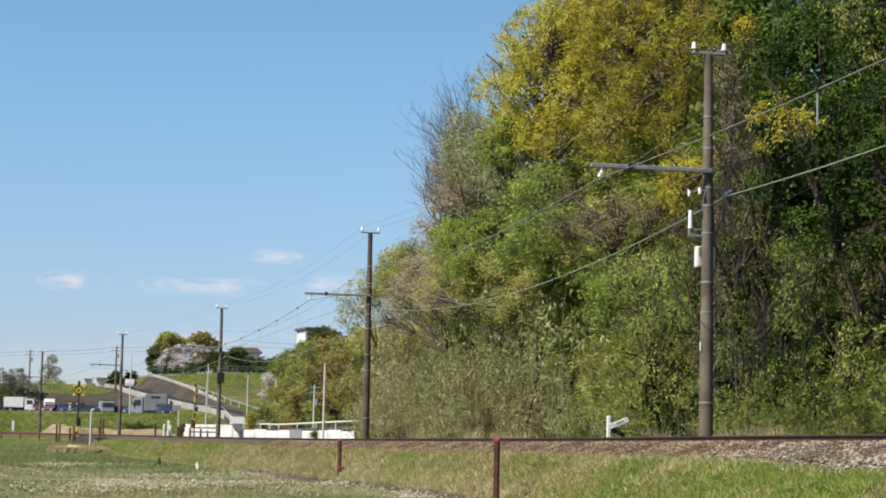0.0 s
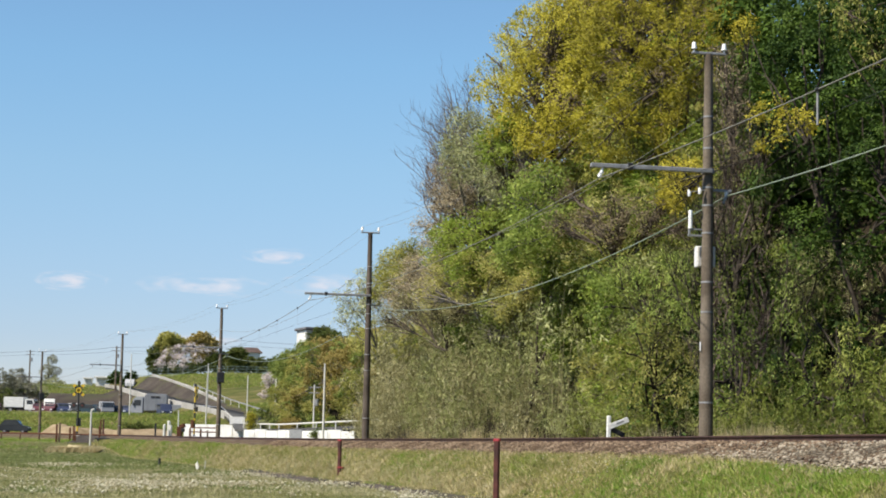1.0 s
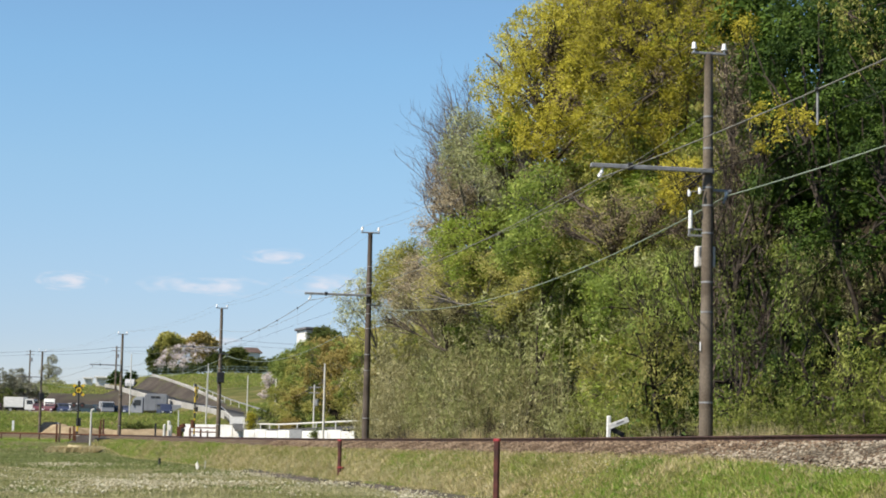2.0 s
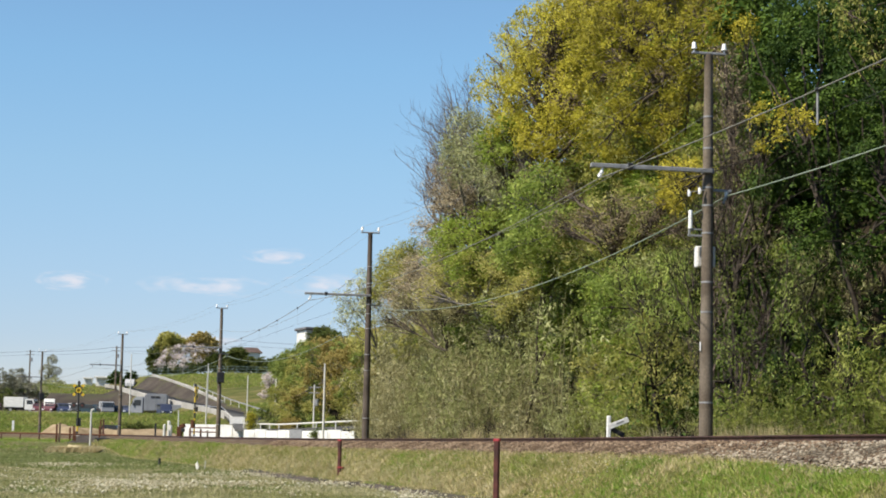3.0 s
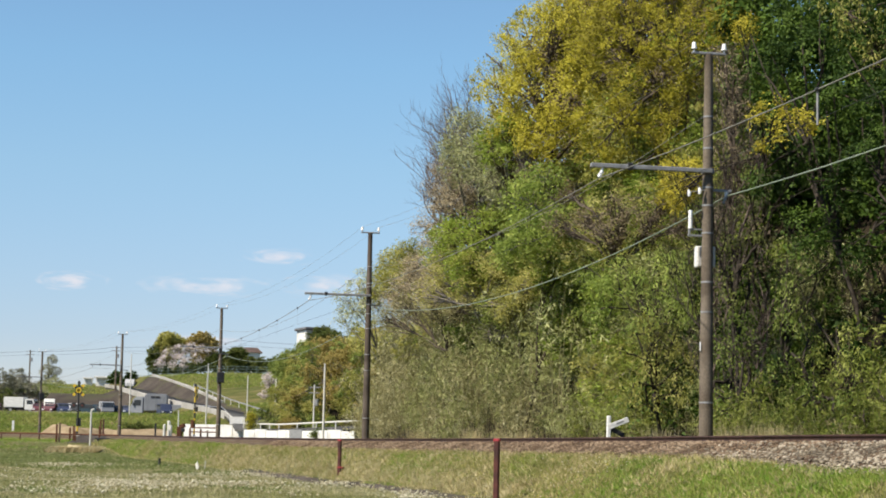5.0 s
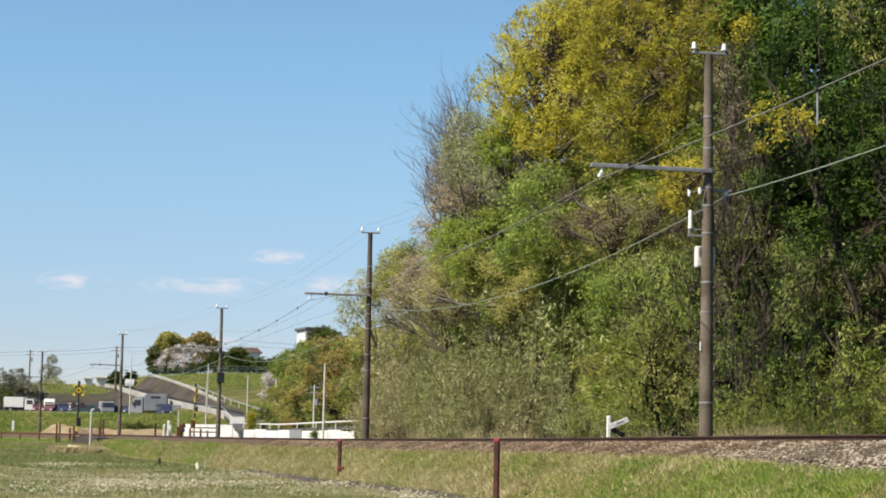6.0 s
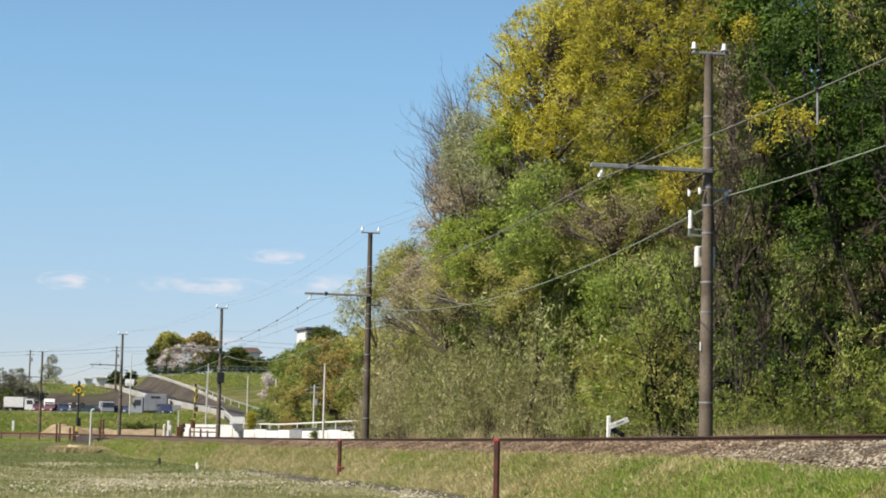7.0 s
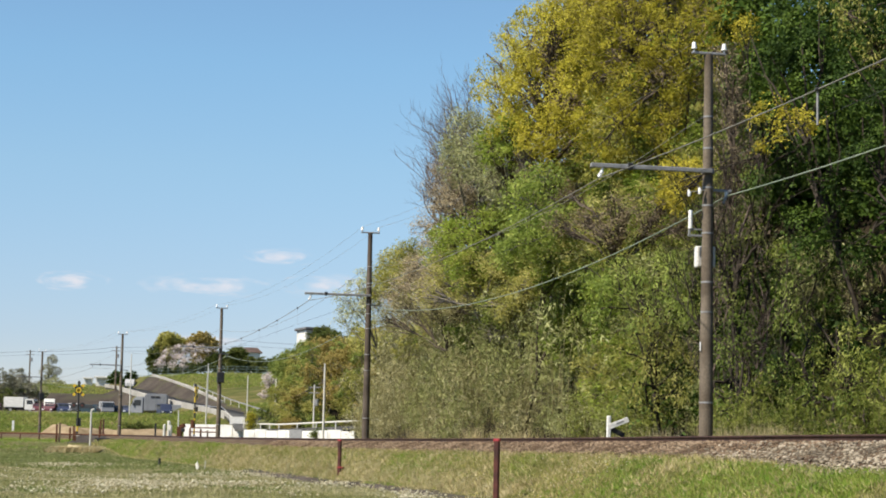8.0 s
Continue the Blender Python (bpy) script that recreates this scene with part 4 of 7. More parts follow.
clump_tree("shrub", "low bright yellow-green shrub by the track", "shrub", (9.4, 43.3), [(9.31, 43.5, 2.11, 0.30), (9.51, 43, 1.96, 0.25), (9.00, 43.5, 1.98, 0.17)], BAMBOO, BARK, 0.26, 30, 0.12, 0.11, 0.4, 0.8, 0.6, 0.3, "shrubs along the track")


def thicket(name, label, category, leaf, canes, height, radius, per, size, slim, seed, droop=0.5):
    """A clump of arching canes with narrow leaves along them."""
    rng = np.random.default_rng(seed)
    ob = thing(name, (0, -60, -30), label, category, name + "s along the track")
    paths, pts = [], []
    for c in range(canes):
        a, q = rng.uniform(0, 6.283), radius * math.sqrt(rng.uniform())
        foot = np.array([q * math.cos(a), q * math.sin(a), -0.25])
        h = height * rng.uniform(0.55, 1.1)
        arch = rng.normal(size=2) * 0.32 * h * 0.5
        s = np.linspace(0, 1, 4)[:, None]
        line = foot + np.concatenate([arch[None] * s ** 2, h * (s - 0.12 * s ** 3)], 1)
        paths.append((line, 0.013 * (1 - 0.75 * s[:, 0])))
        nodes = max(4, per // 7)
        t = rng.uniform(0.15, 1.0, nodes) ** 0.8
        at = np.stack([np.interp(t, s[:, 0], line[:, i]) for i in range(3)], 1)
        at = at + rng.normal(size=(nodes, 3)) * np.array([0.24, 0.24, 0.12])
        pts.append(np.repeat(at, 7, 0) + rng.normal(size=(nodes * 7, 3)) * np.array([0.075, 0.075, 0.06]))
    v, f = tubes(paths, 3)
    tagged(fast_mesh("stem_clump", v, f, CANE, ob), kind="stuff")
    v, f = leaves(rng, np.concatenate(pts), size, slim, droop, 0.8)
    fast_mesh("foliage", v, f, leaf, ob)
    return ob


def scatter_thickets():
    rng = np.random.default_rng(42)
    green = [thicket("bamboo_grass", "dense clump of olive-green bamboo grass", "shrub", SASA, 28, 3.2, 1.2, 84, 0.15, 0.2, 20 + i, 0.95) for i in range(3)]
    dry = [thicket("bamboo_grass", "dense clump of half-dry brownish bamboo grass", "shrub", SASADRY, 28, 3.1, 1.2, 84, 0.145, 0.2, 30 + i, 0.95) for i in range(3)]
    fresh = [thicket("bamboo_clump", "clump of leafy yellow-green bamboo", "bamboo", BAMBOO, 22, 3.3, 1.0, 84, 0.17, 0.24, 40 + i, 0.7) for i in range(3)]
    first = set()

    def put(kind, x, y, s):
        if y < 60 and 0.102 < x / y < 0.133 or y > 80 and x / y < -0.034:   # a dark hollow stays open beside the pole
            return
        m = pose(x, y, float(land(x, y)), 0, 0, rng.uniform(0, 360))
        ob = kind
        if kind.name in first:
            ob = copy_thing(kind, m)
        else:
            first.add(kind.name)
            ob.matrix_basis = m
        ob.scale = (s, s, s * rng.uniform(0.85, 1.2))

    for row, e in enumerate((0.3, 1.2, 2.2, 3.4, 5.0)):
        y = 41.0 + 0.8 * (row % 2)
        while y < 118:
            x = float(wood_x(y)) + e + rng.normal() * 0.35
            if y < 57 and (row > 1 or rng.uniform() < 0.55):
                y += 2
                continue
            if y < 57:
                kind = fresh[rng.integers(3)] if rng.uniform() < 0.75 else green[rng.integers(3)]
            elif y < 71:
                kind = green[rng.integers(3)] if rng.uniform() < 0.7 else fresh[rng.integers(3)]
            else:
                kind = dry[rng.integers(3)] if rng.uniform() < 0.3 + 0.5 * (y - 71) / 30 else green[rng.integers(3)]
            put(kind, x, y, rng.uniform(0.65, 1.3) * (0.75 if row == 0 else 1.05) * (1.2 if y > 66 else rng.uniform(0.7, 1.0) if y < 56 else 1.0))
            y += rng.uniform(1.6, 2.4) * (1 + 0.1 * row)

    for n, (x, y, s) in enumerate(((8.2, 44.6, 0.5), (9.3, 43.2, 0.5), (7.6, 46.6, 0.45), (9.9, 42.8, 0.55), (7.2, 48.6, 0.6))):
        put(fresh[n % 3], x, y, s)


scatter_thickets()


def grass_tuft_mesh(rng, pts, height, blades, lean=0.35, width=0.012):
    n = len(pts)
    base = np.repeat(pts, blades, 0) + np.concatenate([rng.normal(size=(n * blades, 2)) * 0.05, np.zeros((n * blades, 1))], 1)
    h = np.repeat(height, blades)[:, None] * rng.uniform(0.5, 1.2, (n * blades, 1))
    d = rng.normal(size=(n * blades, 2)) * lean * h
    a = rng.uniform(0, math.pi, n * blades)
    w = np.stack([np.cos(a), np.sin(a), np.zeros_like(a)], 1) * width
    tip = base + np.concatenate([d, h], 1)
    v = np.stack([base - w, base + w, tip], 1).reshape(-1, 3)
    return v, np.arange(len(v)).reshape(-1, 3)


def pampas(x, y, h, seed):
    rng = np.random.default_rng(seed)
    ob = thing("pampas_tuft", (x, y, float(land(x, y))), "tuft of dry straw-coloured pampas grass", "grass", "pampas tufts")
    pts = np.concatenate([rng.normal(size=(40, 2)) * 0.2, np.zeros((40, 1))], 1)
    v, f = grass_tuft_mesh(rng, pts, np.full(40, h), 7, 0.4, 0.014)
    tagged(fast_mesh("blade_clump", v, f, PAMPAS, ob), kind="stuff")


for n, (x, y, h) in enumerate([(7.7, 52.5, 1.0), (8.2, 50.6, 1.2), (8.9, 48.3, 0.9), (9.6, 45.2, 1.0), (6.4, 56.6, 0.8), (5.2, 61, 0.7), (9.3, 47.2, 1.1), (3.0, 71, 0.9), (1.3, 80, 1.0), (-1.0, 87, 0.9), (2.2, 74.5, 0.8), (7.0, 46.6, 0.75), (7.4, 45.3, 0.8), (7.7, 44.3, 0.7), (6.8, 47.6, 0.6)]):
    pampas(x, y, h, 90 + n)


# far end of the wood
def small_tree(label, leaf, seed, h=4.5, r=1.9, bark=GREYBARK, size=0.19, dense=0.24, group="trees at the far end of the wood", pads=False, blade=0.55, droop=0.0):
    rng = np.random.default_rng(seed)
    ob = tree("broadleaf_tree", label, "tree", (200.0 + seed, 20.0), [(200 + seed + rng.normal() * 0.8, 20 + rng.normal() * 0.8, land(200 + seed, 20.0) + h * f, r * rng.uniform(0.45, 0.7)) for f in (0.16, 0.3, 0.45, 0.6, 0.75, 0.92)], leaf, bark, size, dense, group, 1.0, pads, blade, droop)
    return ob


def crest(x, y):
    """Height of the skyline of the far slope."""
    return 1.3 + y * float(np.interp(x / y, [-0.1, -0.0836, -0.0758, -0.0716, -0.0631, -0.0517, -0.0404, -0.0233], [0.03, 0.041, 0.0474, 0.0501, 0.0519, 0.0556, 0.061, 0.0643]))


def far_wood():
    rng = np.random.default_rng(8)
    kinds = [small_tree("small olive tree of the far slope", OLIVE, 1), small_tree("small green tree of the far slope", FARGREEN, 2),
             small_tree("small russet-brown tree of the far slope", RUSSET, 3), small_tree("small mid-green tree of the far slope", MIDGREEN, 4),
             small_tree("small olive tree of the far slope", OLIVE, 5)]
    used = set()

    def put(x, y, s):
        u, left = rng.uniform(), x / y < -0.062
        kind = kinds[1] if u < (0.34 if left else 0.05) else kinds[3] if u < (0.5 if left else 0.1) else kinds[2] if u < (0.6 if left else 0.42) else kinds[0] if u < 0.72 else kinds[4]
        m = pose(x, y, float(land(x, y)) - 0.1, 0, 0, rng.uniform(0, 360))
        s = min(s, (crest(x, y) - float(land(x, y))) / 5.2)   # the crowns keep to the slope's even skyline
        if s < 0.22:
            return
        if kind.name in used:
            ob = copy_thing(kind, m)
        else:
            used.add(kind.name)
            ob, kind.matrix_basis = kind, m
        ob.scale = (s, s, s * rng.uniform(0.85, 1.1))

    for row, (dy, s) in enumerate(((1.5, 0.6), (4.5, 0.9), (8.0, 1.15), (12.5, 1.3), (17.0, 1.4), (22.0, 1.4))):   # the slope behind the road
        x = -6.0
        while x > -17.5:
            front = 171 + (-6.0 - x) * 1.75
            put(x + rng.normal() * 0.3 + 0.1 * dy, front + dy + rng.normal() * 0.5, s * rng.uniform(0.8, 1.15) * (0.9 if x < -10 and row > 2 else 1.0))
            x -= rng.uniform(1.2, 2.0) * s ** 0.5


def understory():
    """Middle storey of the near slope."""
    rng = np.random.default_rng(19)
    G = "trees of the wood"
    olive = [small_tree("bushy olive-green tree on the wooded slope", OLIVE, 11 + i, 5.0, 2.1, GREYBARK, 0.175, 0.27, G) for i in range(2)]
    budding = [small_tree("budding grey-brown tree on the wooded slope", BROWNBUD, 15, 5.0, 2.0, GREYBARK, 0.15, 0.35, G)]
    bright = [small_tree("bright green leafy tree on the wooded slope", BRIGHT, 17 + i, 5.0, 2.1, BARK, 0.175, 0.27, G) for i in range(2)]
    pale = [small_tree("pale green leafy tree on the wooded slope", PALEGREEN, 21, 5.0, 2.1, GREYBARK, 0.155, 0.27, G)]
    ever = [small_tree("dark evergreen tree on the wooded slope", EVERGREEN, 23 + i, 5.2, 2.3, BARK, 0.19, 0.3, G, True) for i in range(2)]
    yellow = [small_tree("yellow-green oak sapling on the wooded slope", OAK, 27, 5.0, 2.1, BARK, 0.155, 0.27, G)]
    used = set()
    for row, (e, low, high) in enumerate(((3.4, 0.65, 0.9), (5.4, 0.95, 1.3), (7.8, 1.1, 1.5), (11.0, 1.1, 1.5))):
        y = 43.0 + row * 0.9
        while y < (140 if row < 2 else 96 if row < 3 else 60):
            if row > 2 and y < 68:
                y += 3
                continue
            x = float(wood_x(y)) + e * (1.0 if y < 100 else 0.7) + rng.normal() * 0.6
            u = rng.uniform()
            if y < 61:
                kind = ever[rng.integers(2)]
            elif y < 68 and x / y > 0.125:
                kind = ever[rng.integers(2)] if u < 0.7 else olive[0]
            elif y < 68:
                kind = olive[rng.integers(2)] if u < 0.6 else yellow[0] if row > 1 else bright[0]
            elif y < 84:
                kind = bright[rng.integers(2)] if u < 0.25 else pale[0] if u < 0.5 else olive[rng.integers(2)] if u < 0.8 else yellow[0]
            else:
                kind = bright[rng.integers(2)] if u < 0.3 else olive[rng.integers(2)] if u < 0.65 else budding[0] if u < 0.85 else pale[0]
            if y < 62 and 0.172 < x / y < 0.225:   # the hollow under the evergreens stays open
                y += 2.4
                continue
            s = rng.uniform(low, high)
            if y > 88:
                s *= 0.82
            m = pose(x, y, float(land(x, y)) - 0.1, 0, 0, rng.uniform(0, 360))
            y += rng.uniform(3.0, 4.4)
            if x > 0.26 * y + 1:
                continue
            if kind.name in used:
                ob = copy_thing(kind, m)
            else:
                used.add(kind.name)
                ob, kind.matrix_basis = kind, m
            ob.scale = (s, s, s * rng.uniform(0.9, 1.15))
    # low evergreens added so their dark leaves give the shade behind the shrubs
    for row, e in enumerate((2.4, 4.0)):
        y = 41.5 + row * 0.7
        y = max(y, 57.0)
        while y < 62:
            x = float(wood_x(y)) + e + rng.normal() * 0.3
            ob = copy_thing(ever[rng.integers(2)], pose(x, y, float(land(x, y)) - 0.3, 0, 0, rng.uniform(0, 360)))
            s = rng.uniform(0.45, 0.62)
            ob.scale = (s, s, s * rng.uniform(0.8, 1.2))
            y += rng.uniform(2.0, 2.8)
    # broad-leaved shrubs at the foot
    low = [small_tree("leafy green shrub at the foot of the wood", SHRUBGREEN, 31 + i, 3.4, 1.5, BARK, 0.155, 0.45, "shrubs along the track", blade=0.27, droop=0.55) for i in range(3)]
    low += [small_tree("bright green shrub at the foot of the wood", BRIGHT, 35, 3.4, 1.5, BARK, 0.14, 0.5, "shrubs along the track", blade=0.32, droop=0.4), small_tree("olive-green shrub at the foot of the wood", OLIVE, 36, 3.4, 1.5, GREYBARK, 0.14, 0.5, "shrubs along the track", blade=0.28, droop=0.5)]
    for row, (e, y, end, s0) in enumerate(((0.1, 49.0, 58, 0.7), (1.4, 53.0, 58, 0.7), (0.9, 58.5, 73, 0.95), (2.4, 61.5, 76, 1.1), (4.4, 62.5, 78, 1.25), (2.0, 77, 92, 1.0))):
        while y < end:
            if row < 3 and 0.1 < (float(wood_x(y)) + e) / y < 0.135 or row < 2 and rng.uniform() < 0.22:
                y += 2.0
                continue
            kind = low[rng.integers(3)] if y < 57 or rng.uniform() < 0.4 else low[3 + rng.integers(2)]
            x = float(wood_x(y)) + e + rng.normal() * 0.35
            s = s0 * rng.uniform(0.65, 1.2) * (0.7 if x / y > 0.143 else 1.0)
            m = pose(x, y, float(land(x, y)) - 0.15, 0, 0, rng.uniform(0, 360))
            if kind.name in used:
                ob = copy_thing(kind, m)
            else:
                used.add(kind.name)
                ob, kind.matrix_basis = kind, m
            ob.scale = (s, s, s * rng.uniform(0.9, 1.25))
            y += rng.uniform(1.8, 3.3) * (1.0 if y < 76 else 1.7)
    for k in olive + budding + bright + pale + ever + yellow:
        if k.name not in used:
            k.matrix_basis = pose(float(wood_x(66)) + 16, 66.0 + len(used), float(land(float(wood_x(66)) + 16, 66.0)))


far_wood()
understory()


# ---- line-side things ----
def line_turn(y):
    return math.degrees(math.atan(-float(slope_of_line(y))))


POLE_FEET = [(6.17, 45.97), (-3.24, 87.44), (-15.57, 139.94), (-28.65, 178.01), (-43.97, 218.64)]
POLE_TOP = 10.59


def catenary_pole(x, y, label, near=False, box_low=False, concrete=CONCRETE):
    ob = thing("catenary_pole", (x, y, 1.15), label, "utility pole", "poles along the track", line_turn(y))
    h = POLE_TOP - 1.15
    part("shaft", rod((0, 0, -0.4), (0, 0, h), 0.172, 0.1, 20), concrete, ob, smooth=False)
    bar = part("crossbar", box((0, -0.02, h + 0.02), (0.84, 0.07, 0.06), 0.01), STEEL, ob)
    for sx in (-0.37, 0.37):
        bm = rod((sx, -0.02, h + 0.05), (sx, -0.02, h + 0.12), 0.02, n=8)
        for k, (z, r) in enumerate([(0.12, 0.07), (0.17, 0.06), (0.22, 0.05)]):
            bm_rod(bm, (sx, -0.02, h + z), (sx, -0.02, h + z + 0.05), r, r * 0.75, 12)
        part("insulator", bm, PORCELAIN, ob, "white porcelain insulator")
    za = 7.80 - 1.15
    arm = part("arm", box((-1.42, -0.15, za), (2.95, 0.09, 0.1), 0.012), STEEL, ob, "grey steel bracket arm over the track")
    part("arm_clamp", rod((0, 0, za - 0.05), (0, 0, za + 0.05), 0.152, n=16), STEEL, ob)
    bm = rod((-2.62, -0.15, za - 0.05), (-2.62, -0.15, za - 0.14), 0.03, n=8)
    bm_rod(bm, (-2.62, -0.15, za - 0.14), (-2.66, -0.15, za - 0.2), 0.055, 0.04, 10)
    bm_rod(bm, (-2.66, -0.15, za - 0.22), (-2.7, -0.15, za - 0.28), 0.055, 0.04, 10)
    part("suspension_insulator", bm, PORCELAIN, arm)
    part("arm_fitting", box((-1.95, -0.15, za + 0.01), (0.12, 0.13, 0.16), 0.01), DARK, arm)
    for z in (9.1, 8.35, 7.42, 7.0, 6.35, 5.2, 4.5, 2.4):
        z -= 1.15
        r = 0.172 - 0.072 * (z + 0.4) / (h + 0.4)
        part("band", rod((0, 0, z - 0.02), (0, 0, z + 0.02), r + 0.008, n=18), STEEL, ob)
    zc = 7.28 - 1.15
    br = part("cable_bracket", box((0.32, 0.1, zc + 0.1), (0.6, 0.06, 0.06), 0.008), STEEL, ob)
    bm = bmesh.new()
    bm_box(bm, (0.48, 0.1, zc - 0.06), (0.05, 0.05, 0.3), 0.006, ry=25)
    part("brace", bm, STEEL, br)
    if near:
        part("cable_hanger", rod((0.5, 0.1, zc + 0.08), (0.48, 0.1, zc - 0.02), 0.045, 0.03, 10), PORCELAIN, br)
        ins = bmesh.new()
        for z in np.arange(5.3, 5.72, 0.06):
            bm_rod(ins, (-0.42, 0, z), (-0.42, 0, z + 0.06), 0.05, 0.042, 12)
        part("post_insulator", ins, PORCELAIN, ob, "pale grey post insulator")
        bm = box((-0.27, 0, 5.13), (0.42, 0.05, 0.05), 0.008)
        bm_box(bm, (-0.25, 0, 5.28), (0.36, 0.035, 0.035), 0.006)
        bm_box(bm, (-0.44, 0, 5.2), (0.05, 0.05, 0.18), 0.006)
        part("insulator_bracket", bm, STEEL, ob)
        cab = part("switch_box", box((0.03, 0.26, 4.66), (0.46, 0.2, 0.5), 0.02), WHITE, ob, "white metal switch box")
        part("box_door", box((0.03, 0.152, 4.66), (0.4, 0.015, 0.44), 0.005), PALE, cab)
        bm = rod((-0.55, -0.14, 6.12), (-0.1, -0.12, 6.2), 0.014, n=6)
        part("spreader", bm, WIRE, ob)
        for sx, sz in ((-0.5, 6.1), (-0.24, 6.17)):
            bm = rod((sx, -0.14, sz - 0.07), (sx, -0.14, sz), 0.035, 0.045, 8)
            bm_rod(bm, (sx, -0.14, sz), (sx - 0.02, -0.14, sz + 0.08), 0.045, 0.025, 8)
            part("small_insulator", bm, PORCELAIN, ob)
        part("number_plate", box((-0.168, -0.05, 2.55), (0.012, 0.07, 0.2), 0.003), WHITE, ob, "small white plate with no readable writing")
        part("conduit", rod((0.13, 0.1, 4.4), (0.13, 0.12, 0.2), 0.02, n=8), STEEL, ob)
    if box_low:
        part("relay_box", box((0.02, -0.24, 4.55), (0.5, 0.3, 0.75), 0.03), DARK, ob, "dark box on the pole")
    return ob


catenary_pole(*POLE_FEET[0], "tall weathered concrete railway pole with steel arm and white box", near=True)
catenary_pole(*POLE_FEET[1], "dark weathered concrete railway pole at the wood's corner", concrete=OLDCONCRETE)
catenary_pole(*POLE_FEET[2], "concrete railway pole with a dark box behind the meadow", box_low=True)
catenary_pole(*POLE_FEET[3], "concrete railway pole beside the level crossing")
catenary_pole(*POLE_FEET[4], "distant concrete railway pole with a dark box", box_low=True)


def wire(name, label, pts, r, material, sag=0.0, first=None):
    """A cable hung through the points, each span sagging."""
    out = []
    for k, (a, b) in enumerate(zip(pts, pts[1:])):
        drop = first if first is not None and k == 0 else sag
        a, b = np.array(a, float), np.array(b, float)
        t = np.linspace(0, 1, 26)[:, None]
        p = a + (b - a) * t
        p[:, 2] -= 4 * drop * (t * (1 - t))[:, 0] * np.linalg.norm(b - a) / 43
        out += list(p if not out else p[1:])
    v, f = tubes([(out, np.full(len(out), r))], 6)
    ob = fast_mesh(name, v, f, material)
    return tagged(ob, label, "wire", "overhead wires")


def by_pole(n, side, z, along=0.0):
    """A point beside pole n: side metres towards the wood, z above the world's zero."""
    x, y = POLE_FEET[n]
    s = float(slope_of_line(y))
    k = math.sqrt(1 + s * s)
    return (x + (side + along * s) / k, y + (along - side * s) / k, z)


NEAR_END = (11.6, 3.0)   # the next pole, behind the camera
for sx in (-0.37, 0.37):
    wire("line_wire", "thin dark line wire on the pole tops", [by_pole(n, sx, POLE_TOP + 0.27) for n in (0, 1, 2, 3, 4)], 0.004, WIRE, 0.55)
wire("messenger_wire", "bronze-brown catenary wire above the track", [(NEAR_END[0] + 0.6, NEAR_END[1], 8.3)] + [by_pole(n, -2.68, 7.5, -0.15) for n in range(5)], 0.012, WIRE, 0.5)
wire("contact_wire", "thin contact wire hung below the catenary wire", [(NEAR_END[0] + 0.6, NEAR_END[1], 7.4)] + [by_pole(n, -2.68, 6.62, -0.15) for n in range(5)], 0.004, DARK, 0.05)
wire("feeder_wire", "feeder wire from pole to pole", [by_pole(n, -0.12, 9.1) for n in range(5)], 0.0075, WIRE, 0.9)
wire("feeder_cable", "thick pale green insulated cable sagging between poles", [(NEAR_END[0] + 0.8, NEAR_END[1], 7.3)] + [by_pole(n, 0.5, 7.26, 0.1) for n in range(5)], 0.015, CABLE, 0.95, 0.5)
wire("utility_wire", "thin utility wire between far poles", [(-90, 336, 15.2), (-68.4, 330, 15.35), (-52.4, 320, 15.9), (-30, 300, 16.4), (-8, 270, 15.0)], 0.02, DARK, 0.5)
wire("utility_wire", "thin utility wire between far poles", [(-90, 336, 14.6), (-68.4, 330, 14.8), (-52.4, 320, 15.3), (-30, 300, 15.7), (-8, 270, 14.4)], 0.015, DARK, 0.5)
hang = thing("wire_hanger", (6.18, 32.5, 6.9), "dark hanger between the two wires over the track", "wire hanger")
part("rod", rod((0, 0, -0.18), (0, 0, 0.42), 0.022, n=6), STEEL, hang)
part("clamp", box((0, 0, 0.42), (0.09, 0.09, 0.06), 0.01), DARK, hang)
end_a, end_b = Vector(by_pole(1, -2.68, 7.5, -0.15)), Vector(by_pole(2, -2.68, 7.5, -0.15))
for t in (0.06, 0.175, 0.29, 0.42, 0.55):
    at = end_a.lerp(end_b, t)
    at.z -= 2.0 * t * (1 - t) * (end_b - end_a).length / 43
    hang = thing("wire_hanger", at, "dark clamp and thin hanger on the catenary wire", "wire hanger", "hangers of the far span")
    part("clamp", box((0, 0, 0), (0.08, 0.07, 0.08), 0.02), DARK, hang)
    part("rod", rod((0, 0, 0), (0, 0, -0.75), 0.004, n=6), STEEL, hang)

